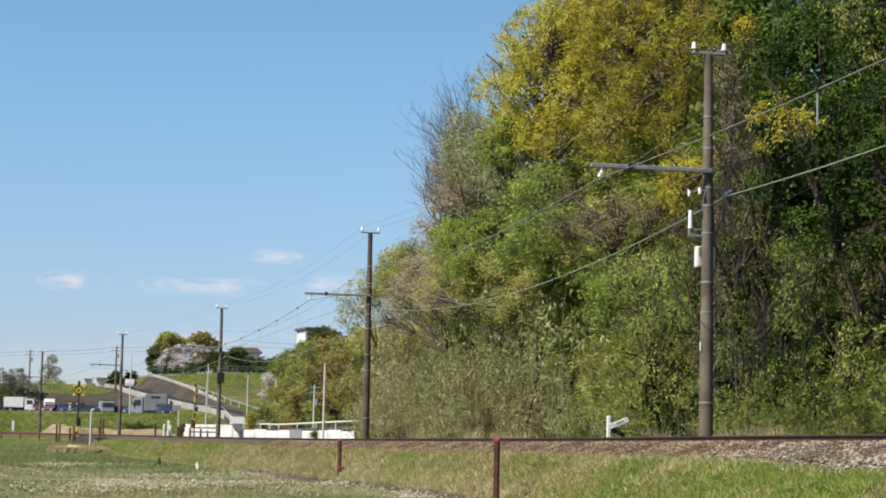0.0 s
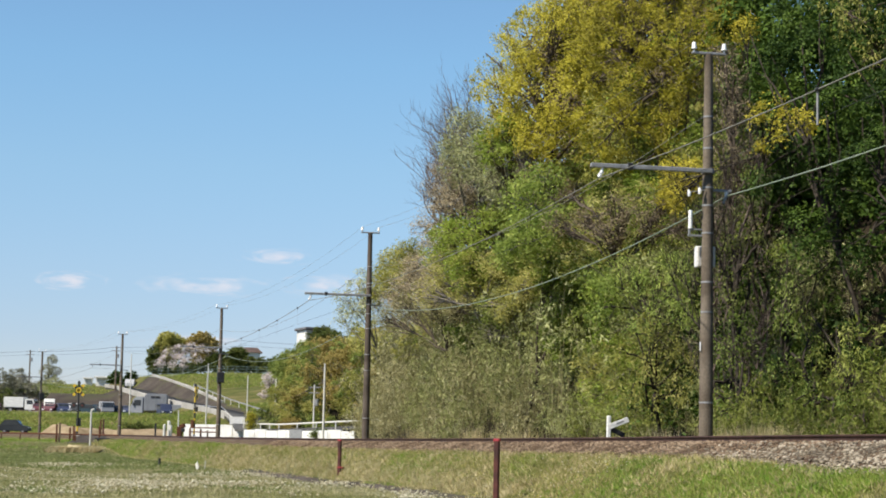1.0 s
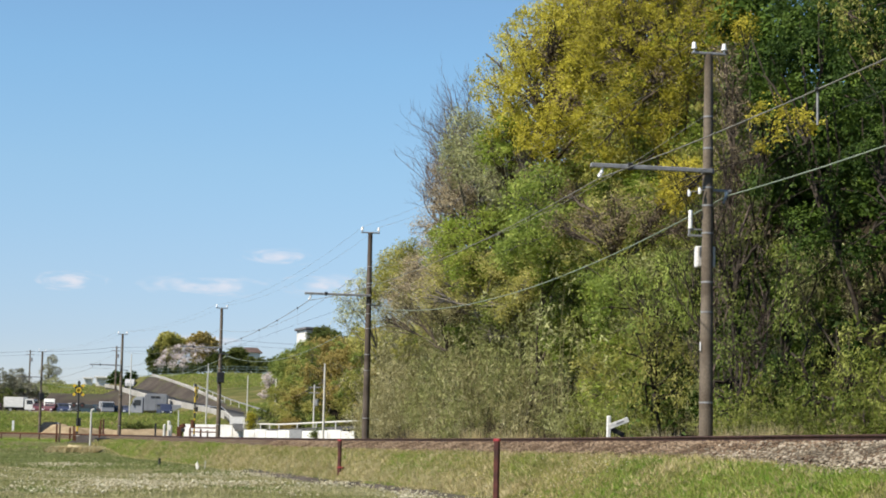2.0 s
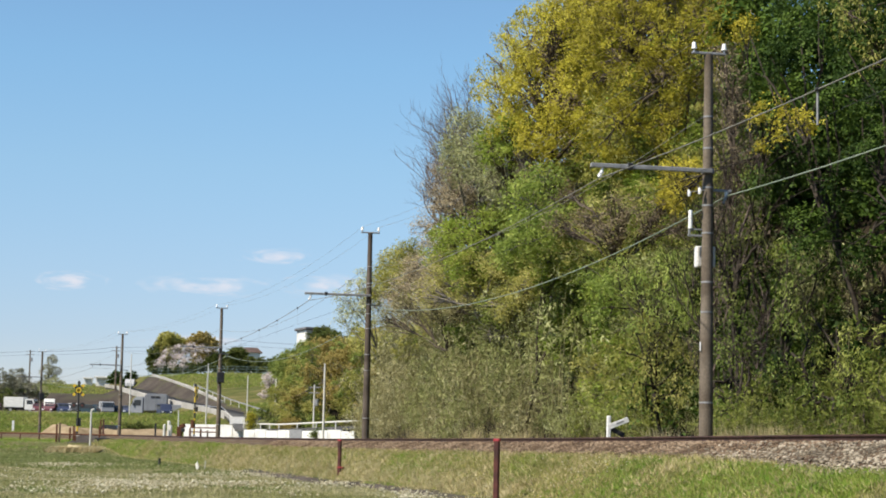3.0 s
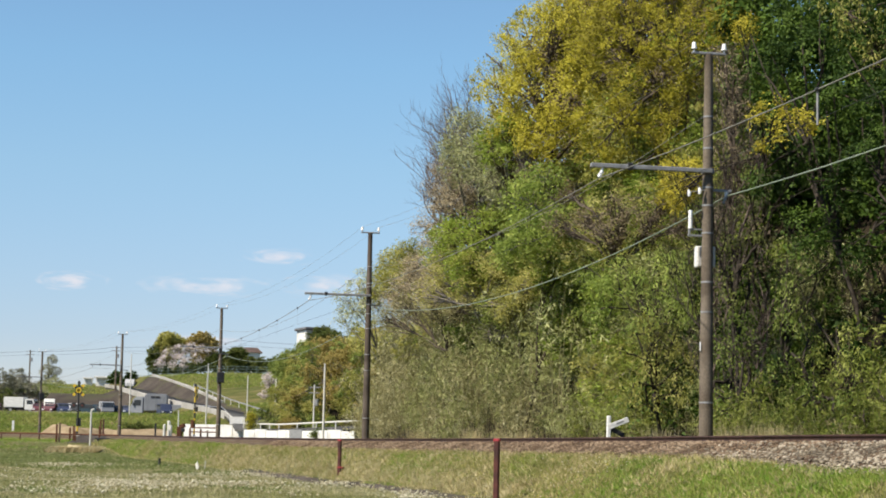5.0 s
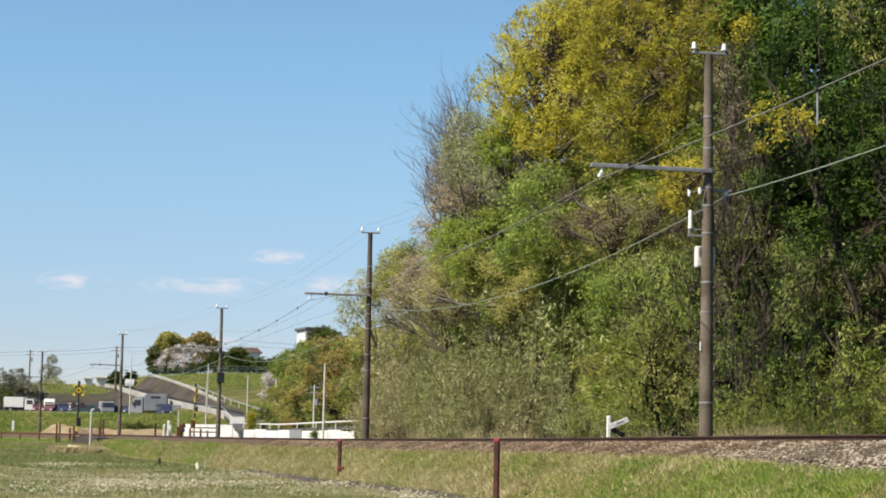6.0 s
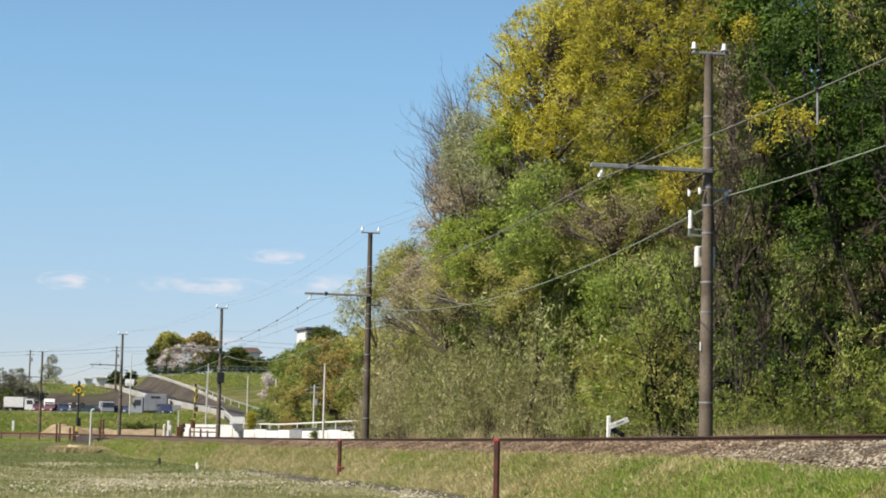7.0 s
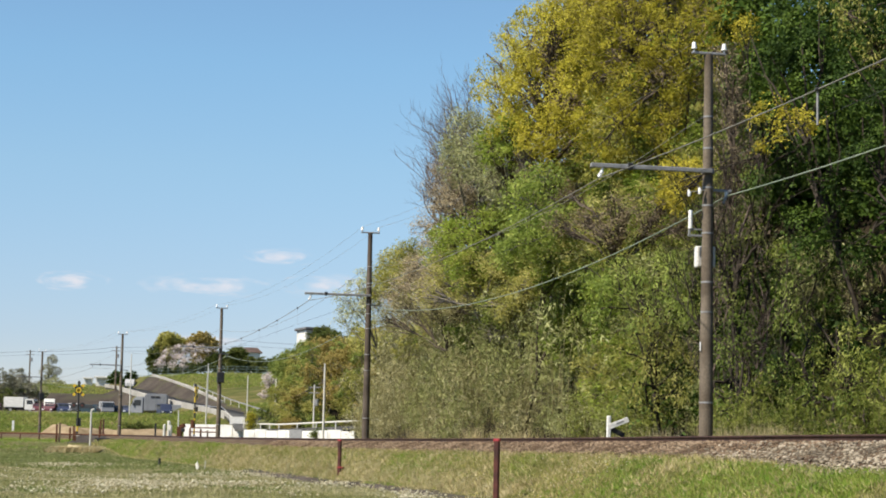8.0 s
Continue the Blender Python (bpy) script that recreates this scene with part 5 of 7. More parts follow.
for x, y, h, lab in ((1.08, 37.0, 1.405, "rusty dark red steel post with a red cap on the bank"), (-3.09, 62.0, 1.37, "rusty dark red steel post with a broken foot stub")):
    ob = thing("steel_post", (x, y, 0.0), lab, "post", "posts on the bank", -14)
    z0 = float(land(x, y))
    bm = box((0, 0, (h + z0) / 2 - 0.1), (0.08, 0.12, h - z0 + 0.2), 0.006)
    bm_box(bm, (-0.045, 0, (h + z0) / 2 - 0.1), (0.02, 0.04, h - z0 + 0.2), 0.004)
    bm_box(bm, (0.045, 0, (h + z0) / 2 - 0.1), (0.012, 0.1, h - z0 + 0.2), 0.004)
    part("shaft", bm, RUST, ob)
    part("cap", box((0, 0, h + 0.005), (0.12, 0.13, 0.05), 0.008), RED, ob, "bright red cap")
    if y > 50:
        part("foot_stub", box((0.12, 0.02, z0 + 0.08), (0.1, 0.1, 0.34), 0.01, ry=12), RUST, ob)
        part("collar", box((0.03, 0, z0 + 0.24), (0.2, 0.13, 0.04), 0.008), RED, ob, "faded red collar")

ob = thing("gradient_post", (4.18, 49.0, 1.0), "white gradient post with one tilted arm beside the track", "railway sign", "", 8)
part("post", box((0, 0, 0.54), (0.1, 0.1, 1.12), 0.02), WHITE, ob)
arm = part("sign_arm", box((0.25, -0.06, 0.93), (0.5, 0.03, 0.13), 0.006, ry=-22), WHITE, ob, "tilted white arm with worn writing")
part("writing", box((0.27, -0.077, 0.94), (0.2, 0.004, 0.035), 0.0, ry=-22), STEEL, arm)
part("rear_arm", box((0.2, 0.06, 0.72), (0.46, 0.03, 0.12), 0.006, ry=26), DARK, ob, "dark back of the second arm")

ob = thing("white_marker", (-10.29, 85.0, float(land(-10.29, 85.0))), "small white stake wrapped in plastic in the grass", "marker stake", "", -40)
part("stake", rod((0, 0, -0.1), (0.01, 0, 0.42), 0.018, n=8), PALE, ob)
part("wrapping", profile([(-0.06, 0.1), (0.05, 0.05), (0.12, 0.14), (0.04, 0.3), (-0.02, 0.38), (-0.1, 0.3)], -0.04, 0.04, 0.015), PALE, ob)
ob = thing("marker_stake", (-10.17, 86.5, float(land(-10.17, 86.5))), "thin pale stake in the meadow", "marker stake")
part("stake", rod((0, 0, -0.1), (0.05, 0, 0.42), 0.02, n=8), PALE, ob)
ob = thing("marker_stake", (-14.02, 100, float(land(-14.02, 100))), "short dark stake in the meadow", "marker stake")
part("stake", rod((0, 0, -0.1), (0, 0, 0.35), 0.06, n=8), DARK, ob)


# ---- the level crossing ----
def road_slab(name, label, pts, width, thick, material):
    v, f = [], []
    for k, (x, y, z) in enumerate(pts):
        a, b = pts[max(0, k - 1)], pts[min(len(pts) - 1, k + 1)]
        d = Vector((b[0] - a[0], b[1] - a[1])).normalized()
        for sx, dz in ((-1, -thick), (-1, 0), (1, 0), (1, -thick)):
            v.append((x + d.y * sx * width / 2, y - d.x * sx * width / 2, z + dz))
    for k in range(len(pts) - 1):
        f += [[4 * k + j, 4 * k + j + 1, 4 * k + j + 5, 4 * k + j + 4] for j in range(3)]
    return tagged(fast_mesh(name, v, f, material), label, kind="structure")


road_slab("road", "asphalt lane behind the railway", [(-80, 236, 1.66), (-60, 235, 1.64), (-47, 234.9, 1.59), (-44.5, 234.8, 1.42), (-41, 234.5, 1.26), (-35, 234.2, 1.25), (-20, 234, 1.25), (-8, 233, 1.25)], 4.2, 0.6, ASPHALT)
road_slab("crossing_road", "asphalt road over the level crossing", [(-26.8, 156, 0.85), (-27.2, 164, 1.5), (-27.0, 176, 1.6), (-26.5, 195, 1.4), (-27, 215, 1.3), (-28, 233, 1.26)], 4.6, 0.3, DARKROAD)


def crossing_signal(x, y, z, label, top, striped, rz=0):
    ob = thing("crossing_signal", (x, y, z), label, "crossing signal", "level crossing signals", rz)
    steps = 10
    for k in range(steps):
        z0, z1 = top * k / steps, top * (k + 1) / steps
        part("pole_band", rod((0, 0, z0), (0, 0, z1), 0.075, n=10), (YELLOW if k % 2 else BLACK) if striped or k < 3 else BLACK, ob)
    zs = top - 0.55
    cross = bmesh.new()
    for a in (45, -45):
        bm_box(cross, (0, -0.1, zs), (1.35, 0.04, 0.26), 0.01, ry=a)
    cross_ob = part("crossbuck", cross, YELLOW, ob, "yellow crossed warning boards")
    black = bmesh.new()
    for a in (45, -45):
        for d in (-0.34, 0.34):
            bm_box(black, (d * math.cos(radians(a)), -0.123, zs - d * math.sin(radians(a))), (0.16, 0.012, 0.26), 0.0, ry=a)
    part("black_stripes", black, BLACK, cross_ob)
    for sx in (-0.38, 0.38):
        lamp = part("lamp_backplate", rod((sx, -0.08, zs - 1.35), (sx, -0.13, zs - 1.35), 0.25, n=18), BLACK, ob)
        part("red_lens", rod((sx, -0.13, zs - 1.35), (sx, -0.15, zs - 1.35), 0.1, n=14), RUST, lamp)
    part("lamp_arm", box((0, 0, zs - 1.35), (0.9, 0.06, 0.06), 0.01), BLACK, ob)
    part("horn", rod((0, 0, top), (0, 0, top + 0.28), 0.14, 0.1, 12), DARK, ob)
    part("cabinet", box((0.05, 0.16, 1.3), (0.4, 0.3, 0.7), 0.03), BROWN if striped else DARK, ob)
    part("base", box((0, 0, 0.1), (0.5, 0.5, 0.3), 0.03), WALLCONC, ob)
    return ob


crossing_signal(-32.4, 178, 1.35, "level crossing signal with yellow crossed boards and dark lamps", 4.7, False, 0)
crossing_signal(-21.2, 172, 1.35, "level crossing signal on a yellow and black striped pole", 4.5, True, 84)

ob = thing("barrier_machine", (-22.2, 170, 1.3), "brown crossing barrier machine with raised white boom", "crossing barrier", "", 0)
part("cabinet", box((0, 0, 0.55), (0.42, 0.5, 1.1), 0.05), BROWN, ob)
part("head", box((0.18, 0, 1.12), (0.6, 0.4, 0.36), 0.06, ry=-18), BROWN, ob)
part("boom", rod((-0.1, -0.2, 1.0), (-0.12, -0.2, 2.45), 0.05, 0.035, 8), WHITE, ob)
part("counterweight", box((0.32, -0.2, 0.8), (0.3, 0.16, 0.3), 0.03), DARK, ob)
for k, (x, h, r, m, lab) in enumerate([(-23.45, 1.2, 0.12, PALE, "white guard post at the crossing"), (-22.95, 1.1, 0.13, PALE, "white guard post at the crossing"), (-23.15, 1.5, 0.14, PALE, "tall white guard post at the crossing")]):
    ob = thing("guard_post", (x, 169.6 + 0.3 * k, 1.3), lab, "post", "guard posts at the crossing")
    part("post", rod((0, 0, -0.2), (0, 0, h), r, n=12), m, ob)
    part("cap", rod((0, 0, h), (0, 0, h + 0.06), r, r * 0.4, 12), m, ob)


def stake(x, y, h, w, m, label, lean=0.0):
    ob = thing("timber_stake", (x, y, float(land(x, y)) - 0.05), label, "post", "stakes by the crossing")
    part("stake", box((0, 0, h / 2), (w, w, h), 0.015, ry=lean), m, ob)


for x, h, m in ((-30.45, 1.45, BROWN), (-30.1, 1.6, WOODGREY), (-29.1, 1.35, BROWN), (-28.85, 0.95, BROWN), (-27.05, 1.15, BROWN)):
    stake(x, 158 + 0.4 * math.sin(x * 9), h, 0.13, m, "rusty brown post beside the crossing")
for x, h, m in ((-28.7, 1.7, BROWN), (-28.3, 1.75, RUST), (-23.95, 1.5, DARK), (-29.4, 1.3, RUST), (-31.2, 1.2, BROWN), (-21.0, 1.15, BROWN), (-20.1, 1.1, BROWN), (-19.6, 1.0, WOODGREY)):
    stake(x, 168 + 0.5 * math.cos(x * 7), h, 0.14, m, "dark brown post beside the crossing")
ob = thing("pipe_fence", (0, 0, 0), "low rusty brown rail fence beside the crossing", "fence")
part("rail", rod((-44, 172, 1.52), (-30.6, 160, 1.53), 0.06, n=8), BROWN, ob)
part("rail", rod((-30.6, 160, 1.53), (-25.2, 156.5, 1.5), 0.055, n=8), BROWN, ob)
for t in np.linspace(0, 1, 8):
    x, y = -44 + 13.4 * t, 172 - 12 * t
    part("post", rod((x, y, 0.4), (x, y, 1.55), 0.055, n=8), RUST, ob)
part("rail", rod((-21, 168, 1.95), (-18.6, 166, 1.95), 0.05, n=8), BROWN, ob)
part("rail", rod((-21, 168, 2.3), (-18.6, 166, 2.3), 0.05, n=8), BROWN, ob)
ob = thing("marker_stake", (-50.7, 236.5, 1.3), "short white marker stake on the green bank", "marker stake")
part("stake", box((0, 0, 1.2), (0.26, 0.12, 1.2), 0.02), WHITE, ob)
ob = thing("lamp_post", (-26.3, 150, 0.6), "pale grey post with a short hooked head", "post")
part("post", rod((0, 0, -0.1), (0, 0, 2.7), 0.068, 0.062, 12), PALE, ob)
part("head", box((0.1, 0, 2.78), (0.28, 0.16, 0.13), 0.04, ry=-20), PALE, ob)
# dark frame and legs set in the dark gap beside the crossing
ob = thing("culvert_cover", (-26.3, 157, 0.68), "dark low frame on two legs by the crossing", "grating")
part("frame", box((0, 0, 0.55), (1.6, 1.0, 0.12), 0.02), DARK, ob)
part("leg", box((-0.55, -0.4, 0.25), (0.14, 0.14, 0.6), 0.01), DARK, ob)
part("leg", box((0.55, -0.4, 0.25), (0.14, 0.14, 0.6), 0.01), DARK, ob)


def mound(name, label, x, y, rx, ry, h, material, seed):
    rng = np.random.default_rng(seed)
    n = 26
    u, w = np.meshgrid(np.linspace(-1, 1, n), np.linspace(-1, 1, n))
    rr = np.sqrt(u * u + w * w)
    z = h * np.clip(1 - rr ** 2, -0.2, 1) * (1 + 0.3 * np.sin(u * 5 + seed) * np.cos(w * 4)) + rng.normal(size=u.shape) * 0.04
    v = np.stack([x + u * rx, y + w * ry, z + land(x, y)], -1).reshape(-1, 3)
    i, j = np.meshgrid(np.arange(n - 1), np.arange(n - 1), indexing="ij")
    a = i * n + j
    ob = fast_mesh(name, v, np.stack([a, a + 1, a + 1 + n, a + n], -1).reshape(-1, 4), material)
    ob.data.shade_smooth()
    return tagged(ob, label, "mound")


mound("soil_mound", "heap of straw-coloured soil beyond the track", -37.8, 205, 4.0, 4, 1.3, STRAW, 4)
mound("straw_heap", "low heap of cut straw before the crossing", -26.2, 143.2, 1.9, 0.7, 0.34, CUTSTRAW, 8)
mound("soil_mound", "low bank of dry straw-coloured soil", -33.0, 212, 6.5, 4, 1.15, STRAW, 5)

# white wall and things behind the crossing
ob = thing("white_fence", (-24, 214, 1.2), "low white panel fence beside the lane", "fence", "", -28)
for k in range(11):
    part("panel", box((-3.7 + k * 1.06, 0, 0.88), (1.05, 0.08, 1.75), 0.01), WHITE, ob)
    part("post", box((-4.2 + k * 1.06, 0.07, 0.88), (0.08, 0.08, 1.8), 0.01), PALE, ob)
ob = thing("sign_board", (-21.57, 212, 1.2), "blank white board on two posts", "sign")
part("board", box((0, 0, 2.22), (1.6, 0.06, 0.8), 0.01), WHITE, ob)
for sx in (-0.5, 0.5):
    part("post", rod((sx, 0.06, -0.1), (sx, 0.06, 2.5), 0.04, n=8), PALE, ob)


def steel_pole(x, y, z, h, label, r=0.07, arm=0.0, m=PALE):
    ob = thing("steel_pole", (x, y, z), label, "utility pole", "slender poles")
    part("shaft", rod((0, 0, -0.3), (0, 0, h), r, r * 0.7, 10), m, ob)
    if arm:
        for k in (0.25, 0.75):
            part("crossarm", box((0, 0, h - k), (arm, 0.09, 0.09), 0.01), STEEL, ob)
        part("transformer", rod((0.25, 0, h - 1.9), (0.25, 0, h - 1.3), 0.18, n=10), STEEL, ob)
    return ob


steel_pole(-24.25, 250, 4.0, 5.5, "slender pale steel pole by the ramp", 0.085)
steel_pole(-16.55, 200, 1.2, 6.4, "slender pale steel pole by the lane", 0.085)
steel_pole(-7.0, 120, 1.2, 4.85, "slender pale steel pole at the foot of the wood", 0.075)
steel_pole(-17.0, 230, 4.0, 4.6, "utility pole with crossarms before the far trees", 0.09, 0.9)
steel_pole(-11.4, 180, 2.0, 4.5, "utility pole with crossarms before the far trees", 0.09, 1.0)
steel_pole(-52.4, 320, 8.0, 8.1, "concrete utility pole on the knoll", 0.17, 1.6, CONCRETE)
steel_pole(-68.4, 330, 9.0, 6.6, "utility pole with a transformer on the knoll", 0.15, 1.4, CONCRETE)
steel_pole(-40.9, 262, 4.2, 8.2, "slender grey steel pole by the car park", 0.09)
steel_pole(-30.7, 262, 4.2, 7.2, "slender grey steel pole by the ramp", 0.09)
steel_pole(-28.2, 240, 3.0, 6.2, "slender grey steel pole by the ramp", 0.08)

# the ramp: deck, retaining wall, guard rails
ramp = [(-53, 327, 9.6), (-49.6, 320, 9.1), (-39.5, 290, 7.0), (-31.5, 268, 5.6), (-24.8, 250, 4.45), (-21, 222, 3.4), (-17.5, 192, 2.5), (-13, 178, 2.35), (-7.5, 169, 2.6), (-3, 164, 2.85)]
road_slab("ramp_road", "asphalt ramp road climbing towards the hill", ramp, 4.4, 0.3, ASPHALT)


def guard_rail(label, pts, step, h=0.75, beam=0.2, colour=WHITE):
    ob = thing("guard_rail", pts[0], label, "guard rail", "guard rails of the ramp")
    o = Vector(pts[0])
    for a, b in zip(pts, pts[1:]):
        a, b = Vector(a), Vector(b)
        d = (b - a).normalized()
        mid = (a + b) / 2 + Vector((0, 0, h))
        bm = box((0, 0, 0), ((b - a).length, 0.05, beam), 0.01)
        bm.transform(Matrix.Translation(mid - o) @ d.to_track_quat("X", "Z").to_matrix().to_4x4())
        part("beam", bm, colour, ob)
        n = max(1, int((b - a).length / step))
        for k in range(n):
            p = a + (b - a) * (k / n) - o
            part("post", rod(p - Vector((0, 0, 0.2)), p + Vector((0, 0, h)), 0.06, n=8), PALE, ob)


ob = thing("parapet", (0, 0, 0), "weathered concrete parapet wall along the ramp", "wall")
for a, b, tall in ((ramp[0], ramp[1], 0.55), (ramp[1], ramp[2], 0.8), (ramp[2], ramp[3], 1.15), (ramp[3], ramp[4], 1.35), (ramp[4], ramp[5], 0.5)):
    a, b = Vector(a) - Vector((2.1, 0.7, 0)), Vector(b) - Vector((2.1, 0.7, 0))
    n = max(1, round((b - a).length / 1.8))
    for k in range(n):
        p, q2 = a + (b - a) * (k / n), a + (b - a) * ((k + 1) / n)
        bm = box((0, 0, 0), ((q2 - p).length - 0.1, 0.25, tall), 0.03)
        bm.transform(Matrix.Translation((p + q2) / 2 + Vector((0, 0, 0.5 - tall / 2))) @ (q2 - p).to_track_quat("X", "Z").to_matrix().to_4x4())
        part("panel", bm, WALLCONC, ob)
        bm = box((0, 0, 0), (0.12, 0.3, tall + 0.06), 0.02)
        bm.transform(Matrix.Translation(p + Vector((0, 0, 0.5 - tall / 2))))
        part("pillar", bm, PALE, ob)
guard_rail("white guard rail along the road under the wood", [(x - 1.2, y - 1.9, z) for x, y, z in ramp[6:10]], 3.0, 0.45, 0.13, PALE)
def beside_ramp(y, off):
    """A point on the ground, off metres beyond the ramp's middle."""
    x = -24.8 + (off * 74.3 - (y - 250) * 24.8) / 70
    return (x, y, float(land(x, y)))


brow = [beside_ramp(y, 2.3 + float(bare_width(y))) for y in (330, 320, 310, 300, 292, 284, 276)]
ob = thing("coping", (0, 0, 0), "pale concrete coping along the top of the bare slope", "wall")
for a, b in zip(brow, brow[1:]):
    a, b = Vector(a), Vector(b)
    bm = box((0, 0, 0), ((b - a).length, 0.35, 0.42), 0.04)
    bm.transform(Matrix.Translation((a + b) / 2 + Vector((0, 0, 0.08))) @ (b - a).to_track_quat("X", "Z").to_matrix().to_4x4())
    part("coping_stone", bm, WALLCONC, ob)
guard_rail("pale guard rail on the grassy hill", [beside_ramp(y, 2.6 + float(bare_width(y))) for y in (298, 284, 272, 262, 252)], 4.0, 0.7, 0.16, STEEL)


ob = thing("mesh_fence", (0, 0, 0), "thin grey-green mesh fence before the row of trees", "fence")
for k in range(15):
    x = -50.5 + 1.7 * k
    z = float(land(x, 343))
    part("post", rod((x, 343, z - 0.1), (x, 343, z + 1.5), 0.05, n=6), FENCEGREEN, ob)
    if k:
        for h in (0.5, 1.0, 1.45):
            part("rail", rod((x - 1.7, 343, float(land(x - 1.7, 343)) + h), (x, 343, z + h), 0.03, n=6), FENCEGREEN, ob)


# ---- vehicles ----
def paint(name, c):
    return mat(name, c, tuple(min(1, v * 1.15 + 0.01) for v in c), 0.6, 0.5, 0.0, 0.03, 10)


P_WHITE, P_BLUE, P_MAROON = paint("white_car_paint", (0.525, 0.525, 0.499)), paint("blue_car_paint", (0.016, 0.025, 0.059)), paint("maroon_car_paint", (0.071, 0.012, 0.018))
P_DARK, P_TEAL, P_SILVER = paint("dark_car_paint", (0.008, 0.01, 0.012)), paint("teal_car_paint", (0.011, 0.032, 0.042)), paint("silver_car_paint", (0.294, 0.301, 0.315))
P_GREY = paint("grey_truck_paint", (0.182, 0.189, 0.203))


def wheels(ob, xs, half, r):
    for x in xs:
        for s in (-1, 1):
            w = part("wheel", rod((x, s * half, r), (x, s * (half - 0.18), r), r, n=16), TYRE, ob)
            part("rim", rod((x, s * (half + 0.01), r), (x, s * (half - 0.05), r), r * 0.6, n=12), STEEL, w)


def car(x, y, z, label, colour, rz, length=3.9, height=1.5, van=False):
    """A car whose nose points along its own +x."""
    ob = thing("car", (x, y, z), label, "car", "vehicles in the car park", rz)
    a, h = length / 2, height
    if van:
        pts = [(-a, 0.25), (a, 0.25), (a, 0.8), (a * 0.88, 0.95), (a * 0.62, h), (-a * 0.96, h), (-a, 0.9)]
        win = [(-a * 0.86, h * 0.58), (a * 0.7, h * 0.58), (a * 0.54, h * 0.93), (-a * 0.86, h * 0.93)]
    else:
        pts = [(-a, 0.25), (a, 0.25), (a, 0.66), (a * 0.92, 0.8), (a * 0.48, 0.92), (a * 0.16, h), (-a * 0.62, h), (-a * 0.94, 0.95), (-a, 0.8)]
        win = [(-a * 0.82, 0.95), (a * 0.38, 0.95), (a * 0.12, h * 0.94), (-a * 0.58, h * 0.94)]
    part("body", profile(pts, -0.78, 0.78, 0.06), colour, ob)
    part("glazing", profile(win, -0.795, 0.795, 0.01), GLASS, ob)
    part("windscreen", box((a * (0.72 if van else 0.33), 0, h * 0.78), (0.03, 1.3, h * 0.36), 0.01, ry=-34), GLASS, ob)
    part("rear_window", box((-a * (0.99 if van else 0.8), 0, h * 0.76), (0.03, 1.25, h * 0.28), 0.01, ry=0 if van else 28), GLASS, ob)
    for s in (-0.55, 0.55):
        part("headlight", box((a - 0.01, s, 0.68), (0.06, 0.28, 0.15), 0.02), PORCELAIN, ob)
        part("tail_light", box((-a + 0.01, s * 1.15, 0.8), (0.05, 0.16, 0.22), 0.02), RED, ob)
    part("bumper", box((a - 0.03, 0, 0.4), (0.14, 1.5, 0.2), 0.04), colour, ob)
    wheels(ob, (-a * 0.62, a * 0.62), 0.76, 0.29)
    return ob


def truck(x, y, z, label, cab, body, rz, length=5.2, height=2.6):
    ob = thing("truck", (x, y, z), label, "truck", "vehicles in the car park", rz)
    a = length / 2
    part("cab", profile([(a - 1.5, 0.4), (a, 0.4), (a, 1.1), (a - 0.18, 1.95), (a - 1.5, 2.0)], -0.9, 0.9, 0.05), cab, ob)
    part("windscreen", box((a - 0.07, 0, 1.5), (0.03, 1.6, 0.7), 0.01, ry=-12), GLASS, ob)
    part("glazing", profile([(a - 1.2, 1.2), (a - 0.25, 1.2), (a - 0.38, 1.8), (a - 1.2, 1.8)], -0.915, 0.915), GLASS, ob)
    part("cargo_box", box((-0.8, 0, (height + 0.75) / 2), (length - 1.65, 1.95, height - 0.75), 0.04), body, ob)
    part("chassis", box((-0.2, 0, 0.55), (length - 0.6, 0.9, 0.25), 0.02), DARK, ob)
    part("bumper", box((a, 0, 0.5), (0.12, 1.8, 0.25), 0.03), DARK, ob)
    wheels(ob, (-a * 0.55, a * 0.68), 0.88, 0.38)
    return ob


LOT = 4.45
truck(-60.3, 286, LOT + 0.2, "white box truck parked at the edge of the car park", P_WHITE, P_WHITE, -6, 4.6, 2.2)
car(-57.4, 284, LOT, "maroon car parked in the row", P_MAROON, -80)
car(-56.6, 288, LOT + 0.4, "white van parked behind other cars", P_WHITE, -80, 4.0, 1.9, True)
car(-55.6, 284, LOT, "maroon car parked in the row", P_MAROON, -95)
car(-53.7, 283, LOT, "dark blue car parked in the row", P_BLUE, -70, 4.2, 1.6)
car(-51.9, 284, LOT, "dark car parked in the row", P_DARK, -90)
car(-50.4, 283, LOT, "teal car parked in the row", P_TEAL, 170)
truck(-47.6, 284, LOT, "small grey box truck parked in the row", P_SILVER, P_SILVER, -75, 3.6, 2.0)
car(-46.2, 285, LOT, "dark car parked beside the grey truck", P_DARK, -60)
car(-63.6, 284, LOT, "maroon car parked at the lot's edge", P_MAROON, -85)
car(-52.9, 287, LOT + 0.2, "silver car parked in the second row", P_SILVER, -85)
car(-49.2, 287, LOT + 0.2, "dark car parked in the second row", P_DARK, -95)
car(-44.4, 284, LOT, "dark blue car parked in the row", P_BLUE, -85)
car(-58.6, 287.5, LOT + 0.2, "dark car parked in the second row", P_DARK, -90)
ob = thing("truck", (-40.3, 277, LOT - 0.1), "large grey lorry with a pale cab at the car park's end", "truck", "vehicles in the car park", 184)
part("cab", profile([(1.0, 0.45), (2.75, 0.45), (2.75, 1.3), (2.35, 2.5), (1.9, 2.75), (1.0, 2.75)], -1.05, 1.05, 0.08), P_SILVER, ob, "pale silver cab")
